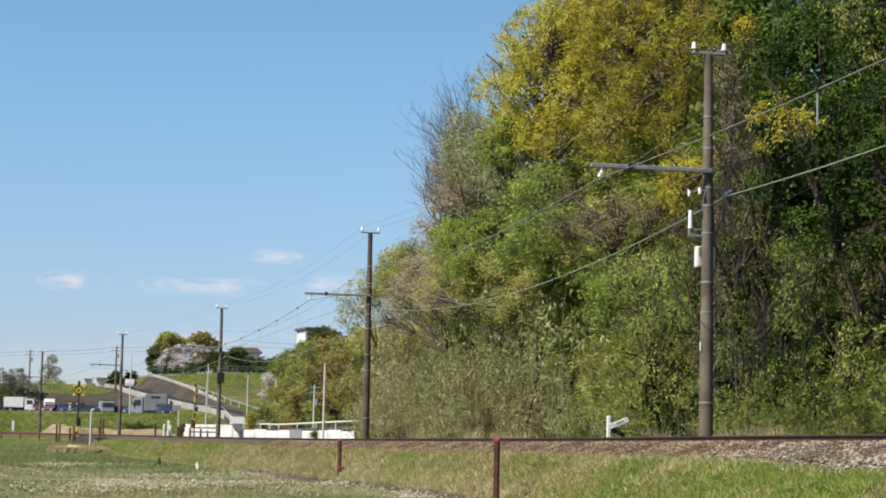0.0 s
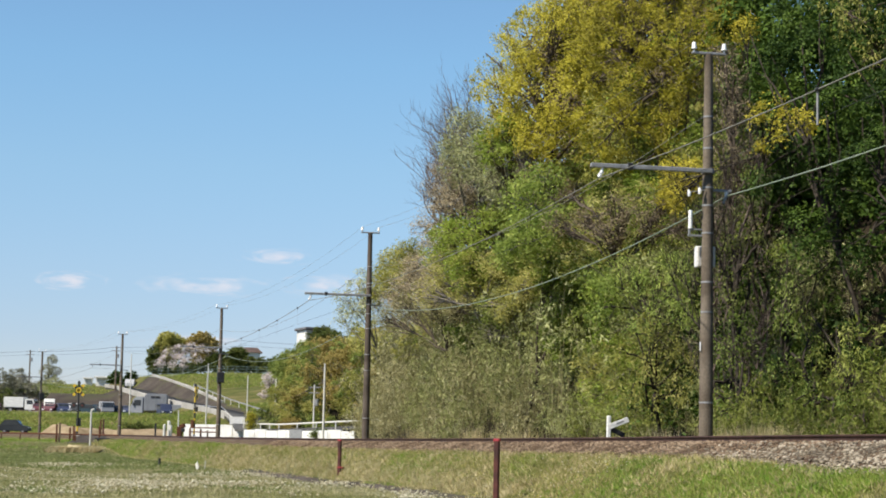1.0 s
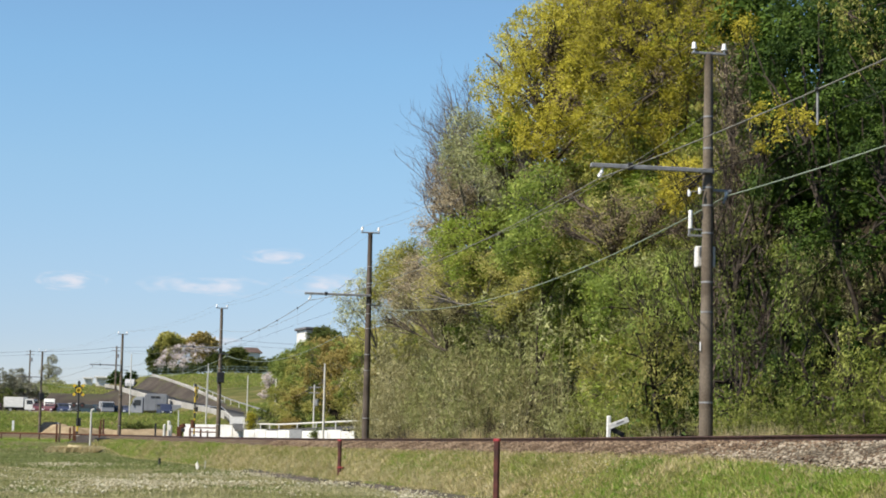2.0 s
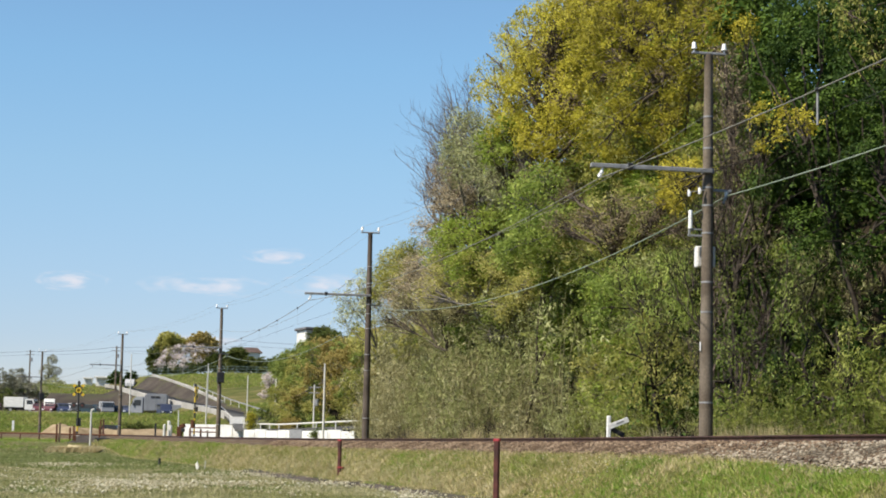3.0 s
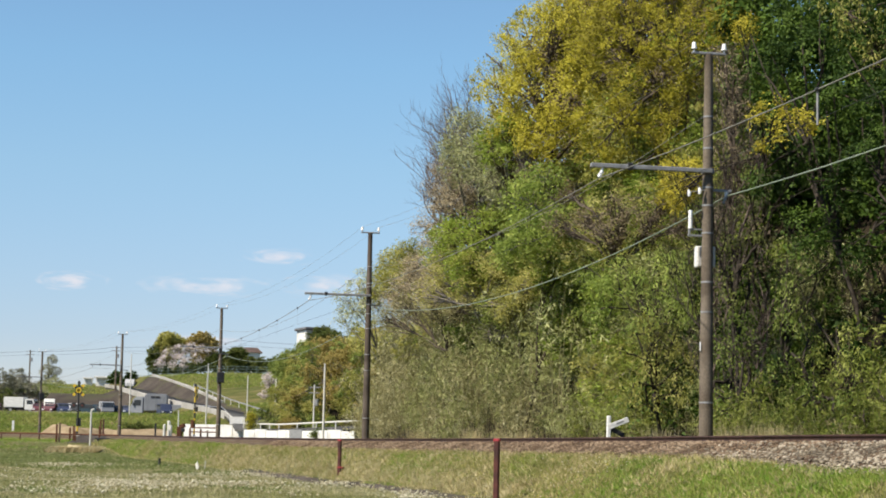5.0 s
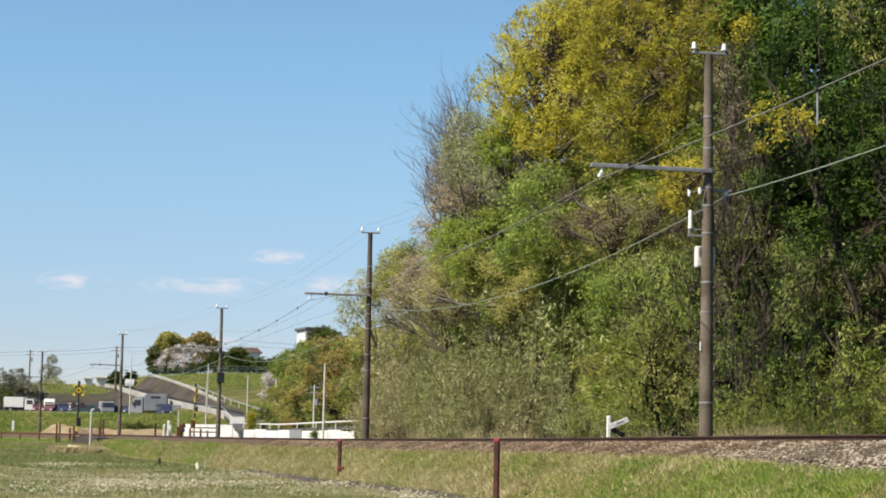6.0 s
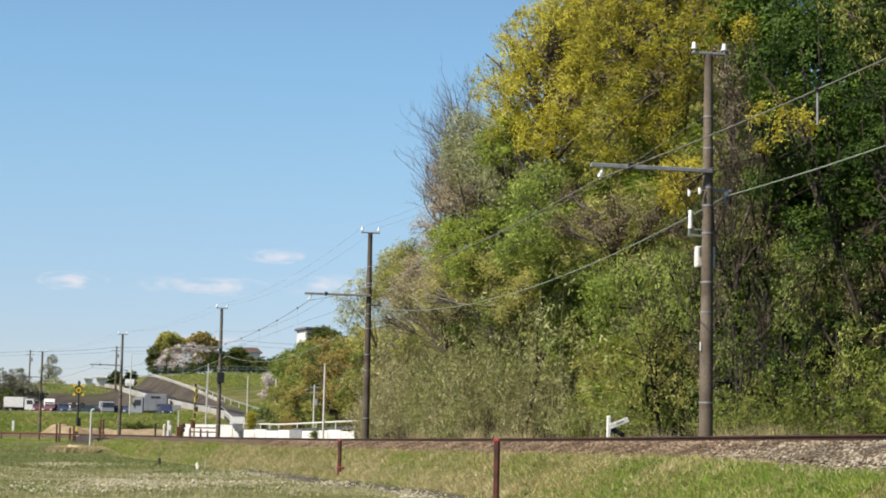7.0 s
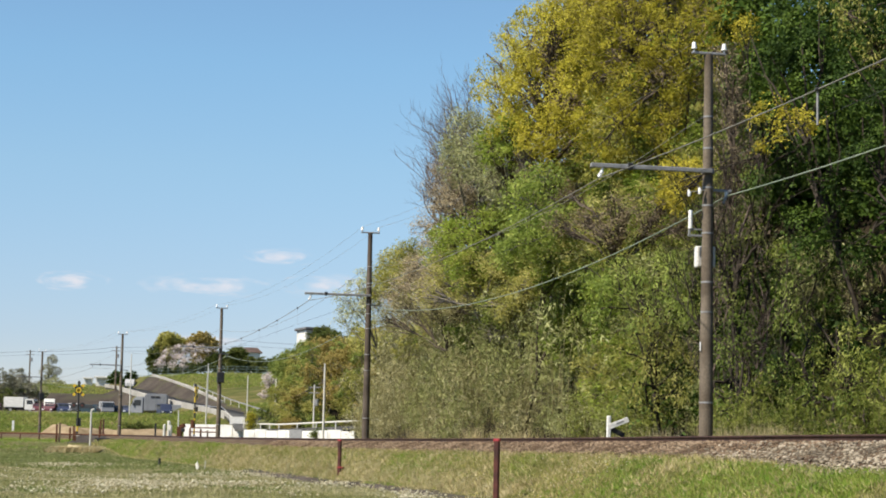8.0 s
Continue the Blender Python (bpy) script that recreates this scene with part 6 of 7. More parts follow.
part("windscreen", box((2.58, 0, 1.85), (0.04, 1.8, 0.95), 0.02, ry=-18), GLASS, ob)
part("glazing", profile([(1.3, 1.5), (2.45, 1.5), (2.15, 2.3), (1.3, 2.3)], -1.065, 1.065), GLASS, ob)
part("cargo_box", profile([(-2.3, 0.8), (0.9, 0.8), (0.9, 2.7), (0.6, 3.2), (-2.1, 3.2), (-2.3, 3.0)], -1.1, 1.1, 0.08), P_GREY, ob, "grey cargo body with rounded edges")
for k in range(3):
    part("side_rib", box((-1.8 + k * 1.1, -1.11, 1.9), (0.06, 0.04, 2.0), 0.01), STEEL, ob)
    part("side_rib", box((-1.8 + k * 1.1, 1.11, 1.9), (0.06, 0.04, 2.0), 0.01), STEEL, ob)
part("vent_panel", box((-0.7, 1.115, 2.7), (1.3, 0.03, 0.3), 0.01), DARK, ob)
part("chassis", box((0.1, 0, 0.6), (5.0, 1.0, 0.28), 0.02), DARK, ob)
part("bumper", box((2.78, 0, 0.55), (0.14, 2.0, 0.3), 0.03), STEEL, ob)
for sx in (-0.75, 0.75):
    part("headlight", box((2.78, sx, 0.95), (0.06, 0.32, 0.2), 0.02), PORCELAIN, ob)
    part("mirror", box((2.5, sx * 1.6, 1.9), (0.08, 0.22, 0.4), 0.02), DARK, ob)
wheels(ob, (-1.6, 1.85), 1.02, 0.45)
car(-37.2, 268.5, LOT - 0.2, "blue pickup in front of the grey lorry", P_BLUE, -72, 3.6, 1.75, True)
ob = thing("trailer", (-34.6, 273, LOT - 0.1), "long grey flat trailer parked behind the bank", "trailer", "vehicles in the car park")
part("deck", box((0, 0, 1.1), (6.4, 2.2, 1.1), 0.05), P_GREY, ob)
part("chassis", box((0, 0, 0.45), (6.0, 0.9, 0.3), 0.02), DARK, ob)
wheels(ob, (-1.8, -0.9, 2.2), 1.0, 0.4)
car(-30.0, 262, 4.2, "silver car parked beside the ramp", P_SILVER, 185, 4.2, 1.5)
car(-52.3, 335, float(land(-52.3, 335)), "white van on the knoll", P_SILVER, -88, 3.0, 1.5, True)
road_slab("car_park", "pale asphalt car park on top of the bank", [(-78, 277, LOT + 0.02), (-55, 277, LOT + 0.02), (-42, 275, LOT + 0.02), (-30, 269, LOT - 0.05)], 18, 0.5, ASPHALT)
ob = thing("kerb", (-50, 269.6, LOT), "pale concrete kerb along the car park", "kerb")
for k in range(9):
    part("kerb_stone", box((-5 + k * 1.25, 0, 0.1), (1.24, 0.2, 0.3), 0.02), WALLCONC, ob)

moving_car = car(-56.0, 234.8, 1.62, "dark small car driving along the lane", P_DARK, 0, 3.5, 1.56)
tagged(moving_car, group="moving vehicles")


# ---- far trees and houses ----
FAR = "trees on the far hill"
tree("round_tree", "round broadleaf tree in yellow-brown spring leaf", "tree", (-47.8, 352), [(-48.0, 351, 18.6, 2.2), (-49.4, 351, 17.6, 1.6), (-46.6, 351, 17.8, 1.6), (-48.0, 351, 16.4, 2.2), (-45.8, 351.5, 17.6, 1.7)], OLIVE, BARK, 0.33, 1.1, FAR)
tree("round_tree", "round broadleaf tree in russet-brown spring leaf", "tree", (-42.6, 352), [(-42.6, 351, 18.7, 2.1), (-41.2, 351, 17.4, 1.6), (-43.8, 351, 17.6, 1.6), (-42.4, 351, 16.2, 2.2), (-40.6, 351, 18.2, 1.2), (-44.2, 351, 18.2, 1.4)], RUSSET, BARK, 0.33, 1.1, FAR)
tree("round_tree", "dark green tree beside the round ones", "tree", (-50.6, 350), [(-50.6, 350, 16.5, 1.3), (-50.8, 350, 15.0, 1.4)], MIDGREEN, BARK, 0.33, 0.9, FAR)
clump_tree("cherry_tree", "wide cherry tree in pale pink blossom", "tree", (-45.2, 344), [(-47.12, 344, 15.90, 1.28), (-45.38, 344, 16.72, 1.28), (-43.43, 344, 17.05, 1.18), (-41.65, 344, 16.89, 0.98), (-44.10, 343.5, 15.54, 1.37), (-46.52, 343.5, 14.71, 0.98), (-42.14, 343.5, 15.59, 0.98), (-48.19, 343.5, 14.87, 0.78), (-44.54, 343.5, 14.26, 0.78), (-40.26, 344, 16.43, 0.69), (-48.86, 343.5, 14.37, 0.59), (-39.48, 344, 16.65, 0.39)], BLOSSOM, GREYBARK, 0.55, 40, 0.3, 0.2, 0.6, 0.35, 0.0, 0.6, FAR, gaps=-0.15, patch=0.5)
tree("cherry_tree", "small cherry tree in blossom at the hill's foot", "tree", (-24.0, 279), [(-24.3, 279, 10.0, 1.1), (-23.6, 279, 8.8, 1.2), (-24.6, 279, 7.8, 0.9), (-23.2, 279, 7.3, 1.0)], BLOSSOM, BARK, 0.22, 0.36, FAR)
for k, (x, z, r) in enumerate([(-50.0, 13.6, 1.3), (-48.0, 13.4, 1.3), (-45.8, 13.4, 1.3), (-43.6, 13.4, 1.3), (-39.5, 15.0, 1.8), (-37.2, 14.9, 1.7), (-34.8, 14.6, 1.7), (-32.4, 14.4, 1.6), (-30.2, 14.3, 1.5), (-28.4, 14.0, 1.5), (-41.5, 14.2, 1.5)]):
    tree("hedge_tree", "dark green tree in the row on the hill", "tree", (x, 350), [(x, 350, z + 0.2, r), (x + 0.7, 350, z + 1.0, r * 0.7), (x - 0.8, 349.5, z, r * 0.8)] + ([(x + 0.3, 348, z - 1.0, r * 0.7)] if x > -40 else []), MIDGREEN, BARK, 0.33, 0.4, FAR)
for k, (x, z) in enumerate([(-27.0, 15.6), (-25.0, 14.8), (-22.6, 14.2)]):
    tree("broadleaf_tree", "green tree at the end of the row on the hill", "tree", (x, 335), [(x, 335, z - 1, 1.6), (x + 0.5, 335, z, 1.1), (x - 0.6, 335, z - 2.2, 1.6), (x + 0.4, 335, z - 3.6, 1.7)], FARGREEN if k != 1 else OLIVE, BARK, 0.22, 0.5, FAR)
tree("broadleaf_tree", "tall grey-green tree coming into leaf on the knoll", "tree", (-67.6, 345), [(-67.69, 345, 14.62, 1.08), (-68.40, 345, 12.84, 1.38), (-66.91, 345, 12.57, 1.18), (-67.74, 345, 11.18, 1.48), (-69.09, 345, 10.37, 1.18), (-66.13, 345, 10.23, 1.08)], GREYBUD, GREYBARK, 0.18, 0.5, FAR)
tree("broadleaf_tree", "dark evergreen tree beside the white van", "tree", (-53.6, 341), [(-53.08, 341, 11.75, 1.17), (-52.18, 341, 11.09, 0.88), (-53.93, 341, 11.05, 0.88)], EVERGREEN, BARK, 0.31, 0.8, FAR)
tree("broadleaf_tree", "round dark evergreen tree on the knoll", "tree", (-56.6, 342), [(-55.98, 342, 12.11, 0.88), (-56.63, 342, 11.32, 0.88), (-55.46, 342, 11.15, 0.88)], EVERGREEN, BARK, 0.31, 0.8, FAR)
tree("broadleaf_tree", "round dark garden tree before the far house", "tree", (-36.0, 346), [(-36.53, 346, 16.21, 1.19), (-35.06, 346, 16.44, 1.19), (-35.76, 346, 16.82, 0.99), (-35.71, 346, 15.24, 1.19)], MIDGREEN, BARK, 0.3, 0.8, FAR)
for x, y, z, r, leaf, lab in ((-66.5, 300, 9.6, 2.2, PALEBUD, "pale willow-like bush by the car park"), (-63.2, 301, 9.4, 1.9, PALEBUD, "pale willow-like bush by the car park"), (-61, 302, 8.2, 1.2, GREYGREEN, "low green bush by the car park"), (-69, 298, 9.0, 2.2, FARGREEN, "pale green bush by the car park"), (-64.5, 296, 7.2, 1.4, MIDGREEN, "green bush by the car park"), (-64.8, 303, 10.6, 1.5, PALEBUD, "pale willow-like bush by the car park"), (-66.0, 338, 10.6, 1.4, GREYGREEN, "pale bush on the knoll")):
    tree("bush", lab, "bush", (x, y), [(x, y, z, r), (x + r * 0.7, y, z - r * 0.4, r * 0.7), (x - r * 0.7, y, z - r * 0.3, r * 0.7), (x, y, z - r, r * 0.8)], leaf, GREYBARK, 0.2, 0.33, "bushes by the car park")
tree("conifer_shrub", "clipped yellow-green columnar shrub by the fence", "shrub", (-17.46, 185), [(-17.47, 185, 2.22, 0.42), (-17.49, 185, 2.79, 0.45), (-17.50, 185, 3.32, 0.42), (-17.52, 185, 3.68, 0.32)], OAK, BARK, 0.1, 4, "garden shrubs")
tree("bush", "grey-green garden bush by the fence", "bush", (-16.32, 184), [(-16.35, 184, 2.81, 0.53), (-15.97, 184, 2.40, 0.47), (-16.70, 184, 2.28, 0.47), (-16.27, 184, 1.97, 0.53)], GREYGREEN, BARK, 0.1, 2.0, "garden shrubs")
tree("bush", "small dark garden bush before the white wall", "bush", (-10.04, 165), [(-10.18, 165, 2.00, 0.38), (-9.72, 165, 2.15, 0.38), (-10.56, 165, 1.89, 0.28)], SHRUBGREEN, BARK, 0.1, 1.2, "garden shrubs")
tree("bush", "dark green bush on the bank", "bush", (-36.3, 240), [(-36.3, 240, 2.6, 0.9), (-37.6, 240, 2.4, 0.8), (-35.0, 240, 2.4, 0.8), (-34, 240, 2.1, 0.6)], MIDGREEN, BARK, 0.2, 1.4, "garden shrubs")


def house(x, y, z, w, d, h, roof, label, rz, flat=False, glazed=True):
    ob = thing("house", (x, y, z), label, "house", "far houses", rz)
    wall = part("wall", box((0, 0, h / 2), (w, d, h), 0.02), WHITE, ob)
    if flat:
        part("roof", box((0, -0.2, h + 0.15), (w + 0.5, d + 0.7, 0.28), 0.03), roof, ob)
    else:
        bm = profile([(-w / 2 - 0.5, h - 0.05), (w / 2 + 0.5, h - 0.05), (w / 2 - 0.6, h + 0.9), (-w / 2 + 0.6, h + 0.9)], -d / 2 - 0.4, d / 2 + 0.4, 0.03)
        part("roof", bm, roof, ob)
    n = max(2, int(w / 2)) if glazed else 0
    for k in range(n):
        win = part("window", box((-w / 2 + (k + 0.5) * w / n, -d / 2 - 0.01, h * 0.55), (w / n * 0.55, 0.06, h * 0.34), 0.01), GLASS, ob)
        part("frame", box((-w / 2 + (k + 0.5) * w / n, -d / 2 - 0.03, h * 0.55 - h * 0.18), (w / n * 0.6, 0.08, 0.07), 0.01), PALE, win)


house(-36.6, 380, 13.6, 3.6, 5, 4.5, ROOFRED, "far house with a red-brown roof above the hedge", 8)

house(-14.8, 226, float(land(-14.2, 226)) - 0.3, 2.4, 4, 14.25 - float(land(-14.2, 226)), ROOFGREY, "pale house with a flat grey roof above the wood", 20, True)
tree("broadleaf_tree", "dark green garden tree beside the pale house", "tree", (-13.2, 219), [(-13.64, 218, 13.51, 0.62), (-12.77, 218, 13.65, 0.56), (-14.17, 217, 12.69, 0.68), (-13.18, 217, 12.59, 0.81), (-12.01, 218, 13.29, 0.56)], MIDGREEN, BARK, 0.17, 0.9)
house(-61.4, 362, 10.0, 2.6, 3, 2.1, WHITE, "low white hut on the knoll", 5, True, False)
house(-64.2, 362, 10.0, 1.3, 2, 1.9, WHITE, "small white hut on the knoll", 5, True, False)
ob = thing("white_wall", (-10.9, 166.5, 1.1), "low white panel wall beside the yard", "wall", "", -62)
for k in range(-2, 7):
    part("panel", box((-7.8 + k * 2.57, 0, 0.55 + 0.05 * (k % 3)), (2.5, 0.1, 1.15), 0.015), STEEL if k == 2 else WHITE, ob)

# ---- grass, flowers, stones ----
def scatter_ground():
    rng = np.random.default_rng(77)
    n = 56000
    y = 17 + 150 * rng.uniform(size=n) ** 1.9
    c = -1.75 + (bank_foot(y) + 1.65) * rng.uniform(size=n)
    s = np.sqrt(1 + slope_of_line(y) ** 2)
    x, y = track_x(y) + c / s, y - c * slope_of_line(y) / s
    keep = (np.abs(x) < 0.24 * y + 1) & ((c > bank_foot(y) + 0.3) | (y > 84)) & (c < -1.75 - 0.3 * smooth(34, 25, y)) & (rng.uniform(size=n) > 0.3 * smooth(42, 31, y))
    x, y = x[keep], y[keep]
    p = np.stack([x, y, land(x, y) - 0.01], 1)
    h = rng.uniform(0.04, 0.13, len(x)) * (1 + np.array([0.2 * noise.noise((px * 0.4, py * 0.2, 3.0)) + 0.45 * noise.noise((px * 2.3, py * 1.9, 3.0)) for px, py in zip(x, y)]))
    v, f = grass_tuft_mesh(rng, p, h, 5, 0.6, 0.009)
    tagged(fast_mesh("bank_grass", v, f, BANKGRASS), "rough green and straw grass on the railway bank", "grass", kind="stuff")
    n = 34000
    y = 34 + 125 * rng.uniform(size=n) ** 1.4
    x = -0.245 * y + rng.uniform(size=n) * (track_x(y) + bank_foot(y) - 0.25 + 0.245 * y)
    p = np.stack([x, y, land(x, y) - 0.01], 1)
    v, f = grass_tuft_mesh(rng, p, rng.uniform(0.03, 0.1, n), 5, 0.6, 0.009)
    tagged(fast_mesh("field_grass", v, f, GRASS), "short meadow grass with clover", "grass", kind="stuff")
    # clover heads in drifts
    n = 34000
    y = 38 + 90 * rng.uniform(size=n) ** 1.15
    x = -0.245 * y + rng.uniform(size=n) * (track_x(y) + bank_foot(y) - 0.1 + 0.245 * y)
    drift = np.array([noise.noise((px * 0.22, py * 0.07, 0.0)) + 0.6 * noise.noise((px * 0.9, py * 0.35, 5.0)) for px, py in zip(x, y)]) * 2.4 + rng.normal(size=n) * 0.6
    edge = track_x(y) - x
    drift += 1.1 * (rng.uniform(size=n) < 0.5) * np.exp(-((edge + bank_foot(y) - 0.75) / 0.4) ** 2) * (y < 84)
    keep = (drift > 1.06) & (edge > 0.4 - bank_foot(y)) & (y < 82 + 2.6 * np.clip(edge - 8, 0, 20) + rng.normal(size=n) * 6)
    x, y = x[keep], y[keep]
    x, y = np.repeat(x, 2) + rng.normal(size=2 * len(x)) * 0.06, np.repeat(y, 2) + rng.normal(size=2 * len(y)) * 0.1
    p = np.stack([x, y, land(x, y) + rng.uniform(0.05, 0.16, len(x))], 1)
    octa = np.array([(1, 0, 0), (-1, 0, 0), (0, 1, 0), (0, -1, 0), (0, 0, 0.8), (0, 0, -0.8)])
    of = np.array([(0, 2, 4), (2, 1, 4), (1, 3, 4), (3, 0, 4), (2, 0, 5), (1, 2, 5), (3, 1, 5), (0, 3, 5)])
    r = 0.009 + 0.024 * rng.uniform(size=(len(p), 1, 1)) ** 2
    v = (p[:, None] + octa[None] * r * rng.uniform(0.6, 1.5, (len(p), 1, 3))).reshape(-1, 3)
    f = (of[None] + 6 * np.arange(len(p))[:, None, None]).reshape(-1, 3)
    tagged(fast_mesh("clover_flowers", v, f, CLOVER), "scattered white clover flowers in the meadow", "flowers", kind="stuff")
    n = 500
    y = 33 + 22 * rng.uniform(size=n)
    q = np.stack([track_x(y) - rng.uniform(2.3, 3.6, n), y, 0 * y], 1)
    q = q[np.array([noise.noise((a * 0.6, b * 0.3, 8.0)) for a, b, _ in q]) > 0.0]
    q[:, 2] = land(q[:, 0], q[:, 1]) + rng.uniform(0.05, 0.14, len(q))
    v = (q[:, None] + octa[None] * rng.uniform(0.006, 0.016, (len(q), 1, 1))).reshape(-1, 3)
    tagged(fast_mesh("white_flowers", v, (of[None] + 6 * np.arange(len(q))[:, None, None]).reshape(-1, 3), CLOVER), "small white flowers on the railway bank", "flowers", kind="stuff")
    # ballast stones on the shoulder
    n = 13000
    y = 24 + 66 * rng.uniform(size=n) ** 1.3
    c = -rng.uniform(0.75, 2.0 + 0.3 * smooth(40, 27, y), n)
    zc = np.interp(-c, [0.9, 1.2, 1.75, 2.3, 2.5], [-0.12, -0.17, -0.36, -0.56, -0.62])
    s = np.sqrt(1 + slope_of_line(y) ** 2)
    p = np.stack([track_x(y) + c / s, y - c * slope_of_line(y) / s, rail_z(y) + zc + 0.005], 1)
    t = (1 + 5 ** 0.5) / 2
    ico = np.array([(-1, t, 0), (1, t, 0), (-1, -t, 0), (1, -t, 0), (0, -1, t), (0, 1, t), (0, -1, -t), (0, 1, -t), (t, 0, -1), (t, 0, 1), (-t, 0, -1), (-t, 0, 1)]) / 1.9
    fi = np.array([(0, 11, 5), (0, 5, 1), (0, 1, 7), (0, 7, 10), (0, 10, 11), (1, 5, 9), (5, 11, 4), (11, 10, 2), (10, 7, 6), (7, 1, 8), (3, 9, 4), (3, 4, 2), (3, 2, 6), (3, 6, 8), (3, 8, 9), (4, 9, 5), (2, 4, 11), (6, 2, 10), (8, 6, 7), (9, 8, 1)])
    shape = ico[None] * rng.uniform(0.55, 1.3, (n, 12, 1)) * rng.uniform(0.5, 1.3, (n, 1, 3)) * np.array([1.1, 1.1, 0.7]) * rng.uniform(0.015, 0.043, (n, 1, 1))
    a = rng.uniform(0, 6.283, n)
    rot = np.stack([np.stack([np.cos(a), -np.sin(a), 0 * a], 1), np.stack([np.sin(a), np.cos(a), 0 * a], 1), np.stack([0 * a, 0 * a, 0 * a + 1], 1)], 1)
    v = (p[:, None] + np.einsum("nij,nkj->nki", rot, shape)).reshape(-1, 3)
    fresh = y + rng.normal(size=n) * 2.2 + 5 * (c + 1.4) < 31.5
    for which, material, label in ((~fresh, STONE, "loose rusty brown ballast stones"), (fresh, PALESTONE, "loose fresh grey ballast stones")):
        w = v.reshape(n, 12, 3)[which]
        f = (fi[None] + 12 * np.arange(len(w))[:, None, None]).reshape(-1, 3)
        tagged(fast_mesh("ballast_stones", w.reshape(-1, 3), f, material), label, "stones", kind="stuff")
    # yellow flowers at the bank's foot
    n = 320
    y = rng.uniform(28, 46, n)
    cc = -rng.uniform(2.2, 4.2, n)
    x = track_x(y) + cc
    keep = np.array([noise.noise((px * 0.7, py * 0.5, 9.0)) for px, py in zip(x, y)]) > 0.05
    p = np.stack([x, y, land(x, y) + rng.uniform(0.06, 0.14, n)], 1)[keep]
    r = rng.uniform(0.007, 0.014, (len(p), 1, 1))
    v = (p[:, None] + octa[None] * r).reshape(-1, 3)
    f = (of[None] + 6 * np.arange(len(p))[:, None, None]).reshape(-1, 3)
    tagged(fast_mesh("yellow_flowers", v, f, FLOWER), "small yellow flowers on the railway bank", "flowers", kind="stuff")
    # dry strip before the crossing
    p = np.stack([rng.uniform(-28.0, -24.4, 1500), 143 + rng.normal(size=1500) * 0.6, np.zeros(1500)], 1)
    p[:, 2] = land(p[:, 0], p[:, 1])
    v, f = grass_tuft_mesh(rng, p, np.full(1500, 0.36), 8, 0.5, 0.03)
    tagged(fast_mesh("dry_grass", v, f, PAMPAS), "strip of dry straw grass before the crossing", "grass", kind="stuff")
    # low dark leaves in the meadow beyond the clover, and patches near by
    n = 14000
    y = np.where(rng.uniform(size=n) < 0.75, 74 + 76 * rng.uniform(size=n) ** 1.2, 36 + 12 * rng.uniform(size=n))
    x = -0.245 * y + rng.uniform(size=n) * (track_x(y) - 4.2 + 0.245 * y)
    wave = np.array([noise.noise((px * 0.3, py * 0.1, 7.0)) for px, py in zip(x, y)])
    keep = np.where(y > 60, wave + 0.02 * (y - 86 - 2.6 * np.clip(track_x(y) - x - 8, 0, 20)) > -0.1, wave > 0.25)
    p = np.stack([x, y, land(x, y)], 1)[keep]
    v, f = grass_tuft_mesh(rng, p, rng.uniform(0.05, 0.12, len(p)), 4, 0.8, 0.022)
    tagged(fast_mesh("meadow_leaves", v, f, LOWGREEN), "low dark green leaves in the meadow", "grass", kind="stuff")
    # straw along the bank's foot, lush grass near its crown
    n = 5000
    y = 38 + 80 * rng.uniform(size=n) ** 1.3
    x = track_x(y) + bank_foot(y) + 0.5 + rng.normal(size=n) * 0.2
    p = np.stack([x, y, land(x, y)], 1)
    v, f = grass_tuft_mesh(rng, p, rng.uniform(0.05, 0.16, n), 5, 0.7, 0.009)
    tagged(fast_mesh("dry_grass", v, f, PAMPAS), "dry straw grass along the foot of the bank", "grass", kind="stuff")
    n = 20000
    y = 24 + 46 * rng.uniform(size=n) ** 1.5
    x = track_x(y) - rng.uniform(2.1, 3.5, n)
    wave = np.array([noise.noise((px * 0.55, py * 0.3, 2.0)) for px, py in zip(x, y)])
    keep = wave + rng.normal(size=n) * 0.28 > 0.07 + 0.022 * (y - 34)
    p = np.stack([x, y, land(x, y)], 1)[keep]
    v, f = grass_tuft_mesh(rng, p, rng.uniform(0.035, 0.09, len(p)), 6, 0.8, 0.008)
    tagged(fast_mesh("lush_grass", v, f, LUSH), "patches of lush green grass on the railway bank", "grass", kind="stuff")
    # bright grass by the crossing
    n = 7000
    a = rng.uniform(size=n) < 0.45
    y = np.where(a, rng.uniform(146, 172, n), rng.uniform(96, 158, n))
    x = np.where(a, rng.uniform(-42, -29.5, n), track_x(y) - rng.uniform(1.9, 3.4, n))
    keep = np.array([noise.noise((px * 0.25, py * 0.12, 4.0)) for px, py in zip(x, y)]) + rng.normal(size=n) * 0.3 > 0.0
    p = np.stack([x, y, land(x, y)], 1)[keep]
    v, f = grass_tuft_mesh(rng, p, rng.uniform(0.08, 0.2, len(p)), 5, 0.6, 0.02)
    tagged(fast_mesh("lush_grass", v, f, LUSH), "bright green grass by the crossing", "grass", kind="stuff")
    # grass on the far banks
    n = 22000
    x, y = rng.uniform(-64, -22, n), rng.uniform(236, 272, n)
    knoll = rng.uniform(size=n) < 0.4
    x, y = np.where(knoll, rng.uniform(-72, -24, n), x), np.where(knoll, rng.uniform(296, 346, n), y)
    aside = ((x + 24.8) * 70 + (y - 250) * 24.8) / 74.3
    bare = (aside > -3.5) & (aside < 1.8) | (aside >= 1.8) & (aside < 2.9 + bare_width(y)) & (y > 256) | (y > 303) & (y < 321) & (aside < 0)
